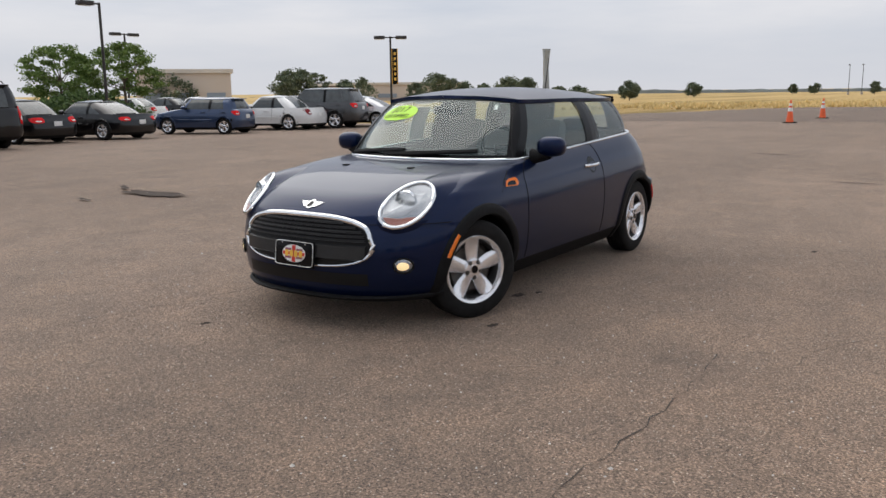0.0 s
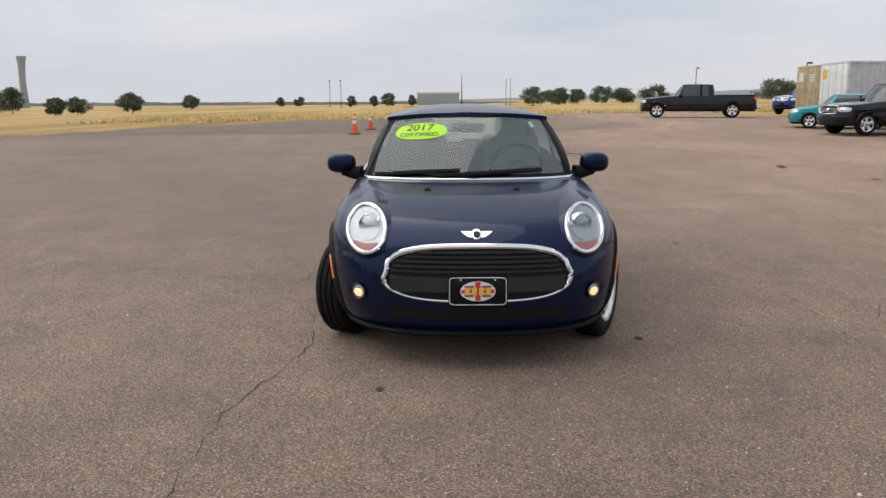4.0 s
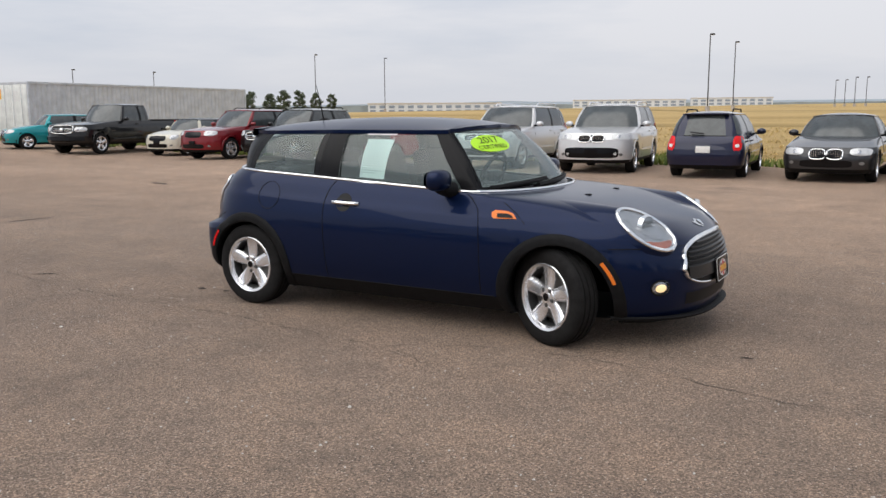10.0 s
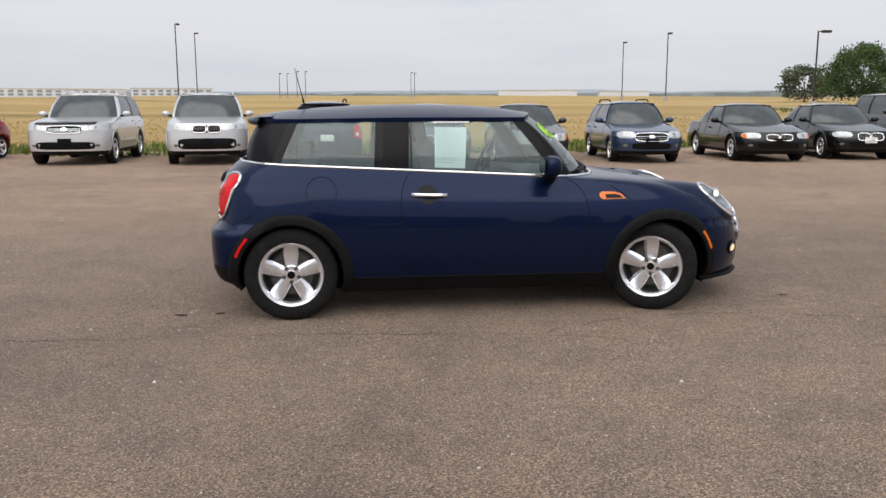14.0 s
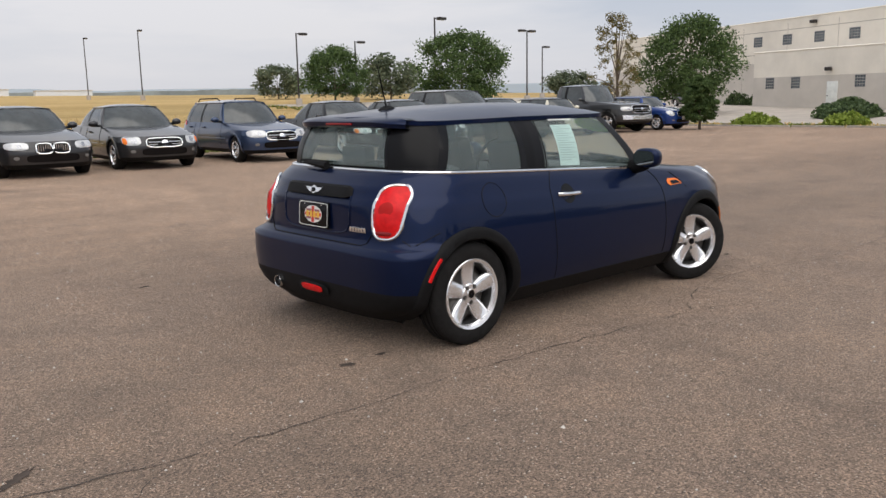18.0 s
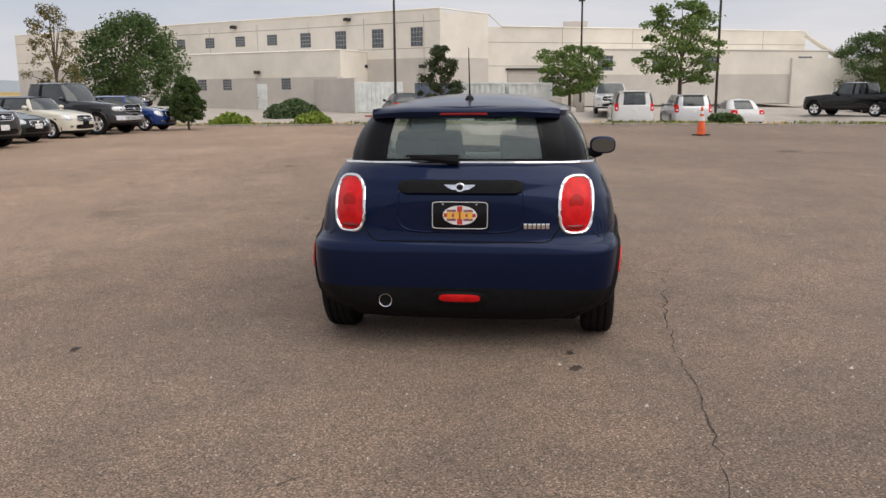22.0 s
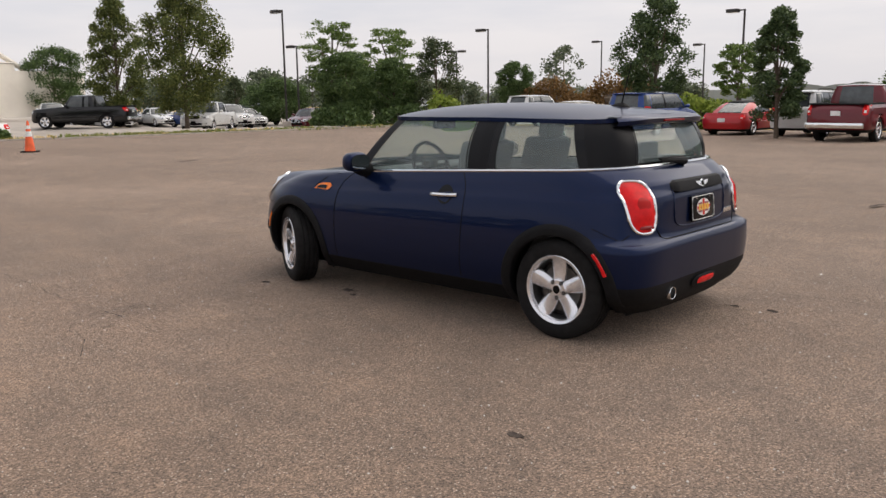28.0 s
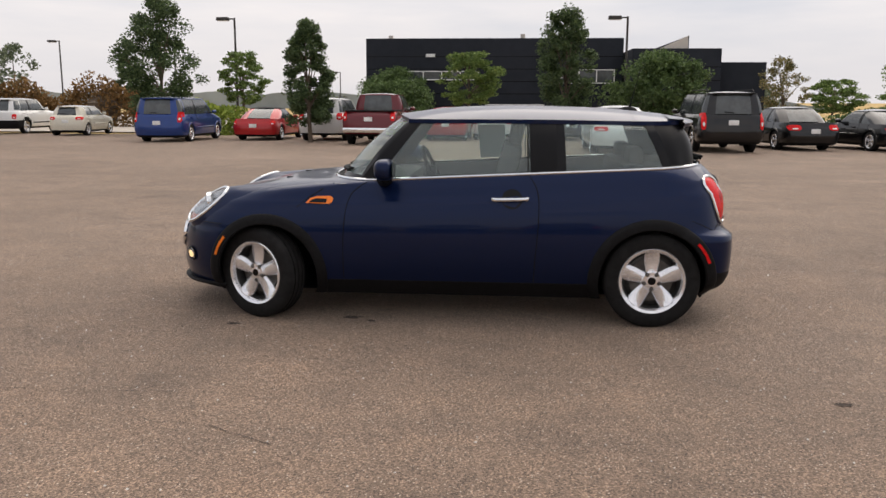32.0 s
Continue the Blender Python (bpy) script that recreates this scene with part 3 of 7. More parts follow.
def build_hero():
    car = thing("hatchback_car", "navy blue three-door hatchback, chrome trim, silver wheels, on open asphalt", "car")
    S = HERO

    def sort(c, n):
        x, y, z = c
        if z < 0.268 and -1.3 < x < 1.3:
            return "sill_left" if y > 0 else "sill_right"
        if z < 0.36 and x <= -1.3:
            return "rear_valance"
        if z < 0.2:
            return "splitter"
        if z < 0.6 and x < -1.3:
            return "rear_bumper"
        if x < -1.45 and abs(y) < 0.66:
            return "tailgate"
        if x > 1.3 and z < 0.62:
            return "front_bumper"
        if x > 0.8 + max(0, 0.85 - z) * 0.9 and z >= 0.62:
            return "bonnet"
        if -0.5 < x < 0.73:
            return "door_left" if y > 0 else "door_right"
        return ("front_wing" if x > 0 else "rear_quarter") + ("_left" if y > 0 else "_right")

    mats = {"sill_left": PLASTIC, "sill_right": PLASTIC, "rear_valance": PLASTIC, "splitter": PLASTIC}
    made = {}
    levels = [r[0] for r in S.t]
    fine = sorted(levels + [0.36, 0.44, 0.515, 0.63, 0.68, 0.72, 0.755, 0.785, 0.815, 0.843, 0.865, 0.883, 0.896, 0.907])
    for name, bm in S.build(fine, sort, [(HUB, WZ), (-HUB, WZ)], 0.372, (16, 44, 26)).items():
        made[name] = part(name.replace("_left", "").replace("_right", ""), bm, mats.get(name, NAVY), car, sharp=70)

    # floor pan, inner trim and wheel wells
    ring = S.ring(0.19)
    loop = [Vector((p.x * 0.985, p.y * 0.97, 0.19)) for p in ring] + [Vector((p.x * 0.985, -p.y * 0.97, 0.19)) for p in reversed(ring[1:-1])]
    part("underbody", b_fan(loop), PLASTIC, car)
    top = S.ring(0.912)
    inner = [[Vector((p.x * k, s * p.y * k, z if z else p.z - 0.004)) for s, seq in ((1, top), (-1, top[::-1][1:-1])) for p in seq] for k, z in ((0.985, 0), (0.955, 0.86), (0.93, 0.6), (0.9, 0.45))]
    bm = b_grid(inner, True)
    bm.verts.ensure_lookup_table()
    bm.faces.new(bm.verts[-len(inner[0]):])
    part("interior_trim", bm, GREYTRIM, car)
    for wx in (HUB, -HUB):
        for s in (1, -1):
            rows = []
            for k in range(25):
                a = math.pi * (-0.12 + 1.24 * k / 24)
                x, z = wx + 0.378 * math.cos(a), WZ + 0.378 * math.sin(a)
                rows.append([(x, s * 0.44, z), (x, s * 0.62, z), (x, s * (min(S.side(x, z), 0.86) - 0.004), z)])
            bm = b_grid(rows)
            b_fan([(wx + 0.378 * math.cos(math.pi * k / 12), s * 0.44, WZ + 0.378 * math.sin(math.pi * k / 12)) for k in range(13)], bm)
            part("wheel_well", bm, PLASTIC, car)
            # black arch cladding
            rows = []
            lo, hi = (-0.10, 1.13) if wx > 0 else (-0.13, 1.10)
            for k in range(41):
                a = math.pi * (lo + (hi - lo) * k / 40)
                row = []
                for rr, out in ((0.338, -0.035), (0.338, 0.006), (0.345, 0.012), (0.375, 0.014), (0.400, 0.011), (0.407, 0.004), (0.408, -0.006)):
                    x, z = wx + rr * math.cos(a), max(0.165, WZ + rr * math.sin(a))
                    row.append((x, s * (max(0.3, S.side(x, z)) + out), z))
                rows.append(row)
            part("arch_trim", b_grid(rows), PLASTIC, car, "matt black plastic arch trim")

    # wheels, the front pair steered to the right
    for wx in (HUB, -HUB):
        for s in (1, -1):
            steer = -24 if wx > 0 else 0
            # the front wheels swing round a pivot well inboard of the tyre
            dx, dy = (0.12 * math.sin(radians(24)) * s, -s * 0.12 * (1 - math.cos(radians(24)))) if wx > 0 else (0.0, 0.0)
            m = Matrix.Translation((wx + dx, s * TRACK + dy, 0.302)) @ pose(0, 0, 0, 0, 0, steer + (0 if s > 0 else 180))
            make_wheel("wheel", car, 0.303, 0.182, 0.205, m, "black tyre on a silver five-spoke alloy rim")

    # glasshouse
    zb = hero_belt
    xy_b = [(-1.597, 0), (-1.54, 0.46), (-1.45, 0.612), (-1.28, 0.692), (-0.64, 0.725), (-0.47, 0.727), (0.53, 0.705), (0.645, 0.655), (0.80, 0.40), (0.875, 0)]
    xy_t = [(-1.48, 0, 1.298), (-1.44, 0.40, 1.295), (-1.37, 0.515, 1.288), (-1.16, 0.562, 1.285), (-0.63, 0.585, 1.292), (-0.46, 0.586, 1.293), (0.24, 0.555, 1.292), (0.325, 0.505, 1.298), (0.40, 0.29, 1.318), (0.425, 0, 1.324)]
    G = House([(x, y, zb(x)) for x, y in xy_b], xy_t)
    for s in (1, -1):
        def pane(name, j0, j1, mat, out=0.0, nj=10):
            bm = G.patch(j0, j1, 0, 1, out, nj, 7)
            part(name, bm if s > 0 else mirrored(bm), mat, car)
        pane("rear_pillar", 0.98, 2.72, PILLARBLACK, 0.002, 14)
        pane("quarter_window", 2.72, 4.0, DARKGLASS)
        pane("centre_pillar", 4.0, 5.0, PILLARBLACK, 0.002, 4)
        pane("door_window", 5.0, 6.0, GLASS)
        pane("front_pillar", 6.0, 7.05, PILLARBLACK, 0.003, 8)
        bm = b_tube([G.at(5.02, v, 0.003) for v in (0.0, 0.3, 0.6, 0.97)], 0.004)
        part("window_seal", bm if s > 0 else mirrored(bm), PLASTIC, car)
        for v0, v1 in ((0.0, 0.035), (0.955, 1.0)):
            bm = G.patch(2.72, 6.0, v0, v1, 0.003, 28, 1)
            part("window_seal", bm if s > 0 else mirrored(bm), GLOSSBLACK, car)
        for j0, j1 in ((2.72, 2.93), (3.88, 4.0)):
            bm = G.patch(j0, j1, 0, 1, 0.0025, 3, 5)
            part("window_edge", bm if s > 0 else mirrored(bm), GLOSSBLACK, car)
    part("windscreen", G.patch(7.0, 11.0, 0, 1, 0, 24, 8), SCREEN, car)
    for v0, v1 in ((0.0, 0.06), (0.95, 1.0)):
        part("windscreen_band", G.patch(7.0, 11.0, v0, v1, 0.003, 24, 1), GLOSSBLACK, car)
    part("rear_window", G.patch(-1.0, 1.0, 0, 1, 0, 16, 7), SCREEN, car)
    for v0, v1, j in ((0.0, 0.07, 1.0), (0.86, 1.0, 1.0)):
        part("rear_window_band", G.patch(-j, j, v0, v1, 0.003, 16, 1), GLOSSBLACK, car)
    for s in (1, -1):
        bm = G.patch(0.93, 1.0, 0, 1, 0.003, 3, 7)
        part("rear_window_band", bm if s > 0 else mirrored(bm), GLOSSBLACK, car)
    roof = part("roof", G.roof([(-1.53, 1.318), (-1.35, 1.348), (-1.1, 1.372), (-0.8, 1.389), (-0.45, 1.397), (-0.1, 1.393), (0.15, 1.377), (0.32, 1.354), (0.45, 1.335)], 0.016), NAVY, car, sharp=60)
    part("headliner", G.roof([(-1.53, 1.288), (-1.1, 1.342), (-0.45, 1.367), (-0.1, 1.363), (0.32, 1.324), (0.45, 1.305)], -0.03), HEADLINER, car, sharp=60)
    # roof spoiler
    rows = []
    for k in range(21):
        y = -0.525 + 1.05 * k / 20
        e = max(0, abs(y) - 0.33) / 0.195
        xe = -1.548 + 0.085 * e**2
        rows.append([(-1.36, y * 0.985, 1.338 - 0.022 * e), (-1.455, y, 1.327 - 0.016 * e), (xe + 0.012, y, 1.309 - 0.014 * e), (xe, y, 1.298 - 0.014 * e), (xe + 0.010, y, 1.272 - 0.012 * e), (xe + 0.045, y, 1.262 - 0.01 * e)])
    spoiler = part("roof_spoiler", b_grid(rows), NAVY, car)
    part("brake_light", b_box(-1.556, -0.13, 1.279, -1.53, 0.13, 1.293, 0.004), DARKRED, spoiler)
    # aerial
    fin = bmesh.new()
    rows = []
    for x, h, w in ((-1.235, 0.0, 0.022), (-1.22, 0.022, 0.030), (-1.18, 0.036, 0.032), (-1.13, 0.030, 0.026), (-1.08, 0.010, 0.012), (-1.07, 0.0, 0.004)):
        rows.append([(x, -w, 1.352), (x, -w * 0.6, 1.354 + h * 0.7), (x, 0, 1.356 + h), (x, w * 0.6, 1.354 + h * 0.7), (x, w, 1.352)])
    aerial = part("aerial_base", b_grid(rows, bm=fin), PLASTIC, car)
    part("aerial_rod", b_tube([(-1.175, 0, 1.385), (-1.195, 0, 1.47), (-1.22, 0, 1.57), (-1.24, 0, 1.655)], [0.006, 0.004, 0.003, 0.002]), PLASTIC, aerial)

    # chrome belt line all round
    belt = [Vector((p.x, p.y, p.z + 0.003)) for p in S.ring(0.912, 16, 40, 26)]
    loop = belt + [Vector((p.x, -p.y, p.z)) for p in reversed(belt[1:-1])]
    part("belt_trim", b_tube(loop, 0.0105, True, 8), CHROME, car, "chrome belt line")
    # cowl between bonnet and windscreen
    part("cowl", b_grid([[(p.x + dx, p.y * k, p.z - 0.002) for p in [Vector((q.x, q.y * s, q.z)) for s, seq in ((1, belt[-24:]), (-1, belt[-24:-1][::-1])) for q in seq]] for dx, k in ((0, 1), (-0.06, 0.97))]), PLASTIC, car)

    # panel gaps
    def gap(name, pts, r=0.0028, both=True):
        for s in ((1, -1) if both else (1,)):
            line = [(x, s * (S.side(x, z) + 0.0006), z) for x, z in pts]
            part(name, b_tube(line, r, False, 5), PLASTIC, car)
    rear_edge = catmull([(-0.455, 0, zb(-0.45)), (-0.50, 0, 0.90), (-0.525, 0, 0.80), (-0.52, 0, 0.60), (-0.505, 0, 0.42), (-0.50, 0, 0.285)], 4)
    front_edge = catmull([(0.57, 0, zb(0.57)), (0.64, 0, 0.87), (0.695, 0, 0.80), (0.72, 0, 0.66), (0.73, 0, 0.45), (0.73, 0, 0.285)], 4)
    gap("door_gap", [(p.x, p.z) for p in rear_edge])
    gap("door_gap", [(p.x, p.z) for p in front_edge])
    gap("sill_gap", [(-0.86 + 1.68 * k / 16, 0.272) for k in range(17)], 0.003)
    gap("bonnet_gap", [(0.80, 0.895), (0.88, 0.855), (0.96, 0.805), (1.03, 0.745)])
    gap("bonnet_gap", [(1.55 + 0.36 * k / 10, 0.624) for k in range(11)])
    gap("bumper_gap", [(-1.66 + 0.26 * k / 8, 0.655 - 0.05 * (k / 8) ** 2 + 0.02 * math.sin(k)) for k in range(1)] + [(-1.63, 0.62), (-1.56, 0.655), (-1.48, 0.69)])
    hatch = []
    for k in range(33):
        y = -0.56 + 1.12 * k / 32
        z = 0.612 + 0.10 * smooth01((abs(y) - 0.47) / 0.09)
        hatch.append((S.rear(y, z) - 0.0006, y, z))
    part("tailgate_gap", b_tube(hatch, 0.0035, False, 5), PLASTIC, car)
    # fuel flap
    for s in (-1,):
        pts = [(-1.04 + 0.098 * math.cos(2 * math.pi * k / 28), 0.835 + 0.098 * math.sin(2 * math.pi * k / 28)) for k in range(28)]
        part("fuel_flap_gap", b_tube([(x, s * (S.side(x, z) + 0.0005), z) for x, z in pts], 0.0022, True, 5), GLOSSBLACK, car)

    for s in (1, -1):
        side = lambda x, z: S.side(x, z)
        fs = lambda y, z: S.front(y, z)
        # door handle with its bowl
        rows = []
        for k in range(13):
            t = k / 12
            x = -0.46 + 0.235 * t
            o = 0.03 * math.sin(math.pi * min(1, max(0, t))) ** 0.35
            z = 0.815 - 0.006 * t
            rows.append([(x, s * (side(x, z) + o - 0.008), z - 0.012), (x, s * (side(x, z) + o + 0.006), z - 0.010), (x, s * (side(x, z) + o + 0.010), z), (x, s * (side(x, z) + o + 0.004), z + 0.011), (x, s * (side(x, z) + o - 0.008), z + 0.010)])
        handle = part("door_handle", b_grid(rows), CHROME, made["door_left" if s > 0 else "door_right"], "chrome handle")
        loop = [(-0.355 + 0.065 * math.cos(2 * math.pi * k / 24), 0.812 + 0.062 * math.sin(2 * math.pi * k / 24)) for k in range(24)]
        part("handle_bowl", b_fan([(x, s * (side(x, z) + 0.0012), z) for x, z in loop]), GLOSSBLACK, made["door_left" if s > 0 else "door_right"])
        # side scuttle
        def plate(name, pts, out, mat, parent):
            return part(name, b_fan([(x, s * (side(x, z) + out), z) for x, z in pts]), mat, parent)
        sc = plate("side_scuttle", [(0.795, 0.803), (0.815, 0.818), (0.90, 0.816), (0.945, 0.803), (0.975, 0.772), (0.82, 0.768), (0.80, 0.780)], 0.006, ORANGE, car)
        plate("scuttle_grille", [(0.835, 0.800), (0.90, 0.802), (0.935, 0.794), (0.955, 0.777), (0.84, 0.776)], 0.0095, GLOSSBLACK, sc)
        # side markers on the arch trim
        for wx, a0, a1, mat, nm in ((HUB, 0.11, 0.235, ORANGE, "front_marker"), (-HUB, 0.755, 0.88, REDLENS, "rear_marker")):
            rows = []
            for k in range(9):
                a = math.pi * (a0 + (a1 - a0) * k / 8)
                rows.append([(wx + rr * math.cos(a), s * (side(wx + rr * math.cos(a), WZ + rr * math.sin(a)) + o), WZ + rr * math.sin(a)) for rr, o in ((0.362, 0.010), (0.365, 0.019), (0.380, 0.019), (0.384, 0.010))])
            part(nm, b_grid(rows), mat, car)
        # mirror
        bm = bmesh.new()
        bmesh.ops.create_uvsphere(bm, u_segments=24, v_segments=16, radius=1.0)
        for v in bm.verts:
            x, y, z = v.co
            f = lambda q: math.copysign(abs(q) ** 0.72, q)
            v.co = Vector((0.44 + (0.075 if x > 0 else 0.048) * f(x), s * (0.880 + 0.100 * f(y)), 0.995 + 0.068 * f(z)))
        mirror = part("door_mirror", bm, NAVY, car)
        arm = [(0.47, s * 0.74, 0.925), (0.455, s * 0.81, 0.93), (0.445, s * 0.87, 0.95)]
        part("mirror_arm", b_tube(arm, [0.055, 0.042, 0.04], False, 10), PLASTIC, mirror)
        part("mirror_glass", b_fan([(0.3905, s * y, z) for y, z in outline(0.880, 0.995, 0.085, 0.052, 24, 2.8)]), MIRRORGLASS, mirror, "mirror glass")
        # headlamp, on its own sloping face, with the bonnet bulging up to it
        ly, lz = 0.603, 0.728
        hs = lambda y, z: 1.740 - 0.72 * (abs(y) - ly) - 1.17 * (z - lz) - 2.2 * (abs(y) - ly) ** 2 - 3.1 * (z - lz) ** 2
        bowl = lambda y, z: max(hs(y, z) - 0.035 * max(0.0, 1 - ((abs(y) - ly) ** 2 + (z - lz) ** 2) / 0.0120), fs(y, z) + 0.004)
        loop = outline(s * ly, lz, 0.110, 0.115, 48)
        shrink = lambda k: [(s * ly + (y - s * ly) * k, lz + (z - lz) * k) for y, z in loop]
        lamp = part("headlamp", cap_on(bowl, shrink(0.97), 0.0, 0.0, 7), SILVERBOWL, car, "round clear headlamp")
        part("headlamp_ring", b_tube([(hs(y, z) + 0.007, y, z) for y, z in loop], 0.0118, True, 8), CHROME, lamp)
        rows = []
        for k, f in ((1.0, 0.0), (1.06, 0.10), (1.15, 0.42), (1.26, 0.78), (1.38, 1.02)):
            row = []
            for y, z in shrink(k):
                q = fs(y, z)
                row.append(((1 - f) * max(hs(y, z), q) + f * q - (0.004 if f > 1 else 0.0), y, z))
            rows.append(row)
        part("headlamp_shell", b_grid(rows, True), NAVY, lamp, sharp=80)
        part("headlamp_lens", cap_on(hs, loop, 0.008, 0.014), LENS, lamp)
        cx = bowl(s * 0.59, 0.745) + 0.016
        aim = Matrix.Translation((cx, s * 0.59, 0.745)) @ pose(0, 0, 0, 0, 0, -90 + s * 22)
        for nm, prof, mat in (("projector", [(0.001, 0.012), (0.03, 0.008), (0.048, -0.004), (0.055, -0.03)], LENS), ("projector_ring", [(0.056, -0.03), (0.060, 0.0), (0.066, -0.03)], CHROME)):
            bm = b_lathe(prof, 24)
            bmesh.ops.transform(bm, matrix=aim, verts=bm.verts[:])
            part(nm, bm, mat, lamp)
        part("reflector_cup", cap_on(lambda y, z: bowl(y, z) + 0.004, outline(s * 0.592, 0.742, 0.068, 0.070, 32), 0.0, 0.0, 4), SILVERBOWL, lamp)
        low = [(y, z) for y, z in shrink(0.9) if z < lz - 0.058]
        part("turn_signal", cap_on(lambda y, z: bowl(y, z) + 0.004, low, 0.0, 0.002, 3), SIGNAL, lamp)
        # fog lamp in its pocket
        loop = outline(s * 0.635, 0.395, 0.085, 0.052, 32, 2.2)
        pocket = part("fog_pocket", cap_on(fs, loop, 0.002, -0.006), NAVY, made["front_bumper"])
        fog = part("fog_lamp", cap_on(fs, outline(s * 0.645, 0.395, 0.037, 0.038, 28), 0.004, 0.010), SILVERBOWL, pocket, "lit round fog lamp")
        part("fog_bulb", cap_on(fs, outline(s * 0.645, 0.391, 0.026, 0.024, 24), 0.013, 0.008), AMBER, fog)
        part("fog_lens", cap_on(fs, outline(s * 0.645, 0.395, 0.039, 0.040, 28), 0.018, 0.012), LENS, fog)
        part("fog_ring", b_tube([(fs(y, z) + 0.010, y, z) for y, z in outline(s * 0.645, 0.395, 0.042, 0.043, 28)], 0.006, True, 6), GLOSSBLACK, fog)
        # tail lamp
        rs = lambda y, z: S.rear(y, z)
        loop = outline(s * 0.618, 0.806, 0.088, 0.148, 40, 3.0, s * 0.015)
        tail = part("tail_lamp", cap_on(rs, loop, -0.004, 0.022), REDLENS, car, "red lamp in a chrome ring")
        part("tail_lamp_ring", b_tube([(rs(y, z) - 0.005, y, z) for y, z in loop], 0.0105, True, 8), CHROME, tail)
        part("brake_bulb", cap_on(lambda y, z: rs(y, z) - 0.020, outline(s * 0.618, 0.825, 0.040, 0.040, 24), -0.003, 0.004, 3), WARMRED, tail)
        part("reverse_lens", cap_on(lambda y, z: rs(y, z) - 0.012, outline(s * 0.612, 0.692, 0.050, 0.011, 24, 3), -0.006, 0.004, 3), DARKRED, tail)

    fs = lambda y, z: S.front(y, z)
    rs = lambda y, z: S.rear(y, z)
    # grille: frame, slats, dark band
    def gl(k, n=64):
        out = []
        for i in range(n):
            a = 2 * math.pi * i / n
            c, q = math.cos(a), math.sin(a)
            w = 0.485 if q > 0 else 0.50
            y = w * math.copysign(abs(c) ** 0.62, c) * k
            z = 0.515 + (0.145 if q > 0 else 0.135) * math.copysign(abs(q) ** 0.72, q) * k
            out.append((y, z))
        return out
    grille = part("grille", cap_on(fs, gl(1.0), 0.003, 0, 6), MATTBLACK, car, "black grille in a chrome frame")
    loop = gl(1.0)
    n = len(loop)
    rad = [0.0075 + 0.009 * smooth01((z - 0.40) / 0.10) for y, z in loop]
    part("grille_frame", b_tube([(fs(y, z) + 0.008, y, z) for y, z in loop], rad, True, 8), CHROME, grille)
    for z, w in ((0.628, 0.31), (0.604, 0.39), (0.580, 0.43), (0.556, 0.448), (0.532, 0.458)):
        rows = []
        for k in range(31):
            y = -w + 2 * w * k / 30
            x = fs(y, z)
            rows.append([(x + 0.004, y, z + 0.009), (x + 0.018, y, z + 0.004), (x + 0.019, y, z - 0.002), (x + 0.004, y, z - 0.006)])
        part("grille_slat", b_grid(rows), SLAT, grille)
    band = []
    for k in range(31):
        y = -0.465 + 0.93 * k / 30
        band.append([(fs(y, z) + o, y, z) for z, o in ((0.508, 0.004), (0.500, 0.018), (0.43, 0.018), (0.420, 0.006))])
    part("grille_band", b_grid(band), SLAT, grille)
    rows = []
    for k in range(31):
        y = -0.47 + 0.94 * k / 30
        rows.append([(fs(y, z) + 0.003, y, z) for z in (0.345, 0.325, 0.30, 0.275)])
    intake = part("lower_intake", b_grid(rows), MATTBLACK, made["front_bumper"])
    rows = []
    for k in range(41):
        y = -0.74 + 1.48 * k / 40
        x = S.front(y, 0.2)
        rows.append([(x - 0.05, y, 0.205), (x + 0.035, y, 0.212), (x + 0.052, y, 0.202), (x + 0.040, y, 0.188), (x - 0.06, y, 0.178)])
    part("front_lip", b_grid(rows), PLASTIC, car)

    # plates with a round badge of coloured bars
    def plate_at(x, z0, face, tilt):
        m = Matrix.Translation((x, 0, z0)) @ pose(0, 0, 0, 0, tilt, 0)
        p = part("plate", b_box(-0.006, -0.155, -0.078, 0.006, 0.155, 0.078, 0.004), GLOSSBLACK, car, "black plate with an oval badge", m=m)
        e = 0.0075 * face
        edge = [(e, y, z) for y, z in outline(0, 0, 0.148, 0.071, 40, 12)]
        part("plate_border", b_tube(edge, 0.0022, True, 5), WHITEBAND, p)
        oval = outline(0, 0, 0.092, 0.052, 32)
        part("badge", b_fan([(e, y, z) for y, z in oval]), WHITEBAND, p)
        def clip(y0, z0_, y1, z1, mat, d, nm):
            part(nm, b_box(min(e + d * face - 0.0004, e + d * face + 0.0004), y0, z0_, max(e + d * face - 0.0004, e + d * face + 0.0004), y1, z1), mat, p)
        for y0, y1 in ((-0.07, -0.02), (0.02, 0.07)):
            clip(y0, 0.016, y1, 0.030, PLUMINK, 0.0012, "badge_field")
            clip(y0, -0.030, y1, -0.016, PLUMINK, 0.0012, "badge_field")
        clip(-0.014, -0.049, 0.014, 0.049, REDINK, 0.0018, "badge_bar")
        clip(-0.086, -0.010, 0.086, 0.010, REDINK, 0.0018, "badge_bar")
        for y in (-0.055, -0.018, 0.018, 0.055):
            clip(y - 0.013, -0.019, y + 0.013, 0.019, YELLOW, 0.0026, "badge_mark")
        for y in (-0.09, 0.09):
            part("plate_bolt", b_box(min(e, e * 1.4), y - 0.005, 0.055, max(e, e * 1.4), y + 0.005, 0.063, 0.001), CHROME, p)
        return p
    plate_at(2.026, 0.438, 1, -6)
    plate_at(-1.758, 0.755, -1, 4)
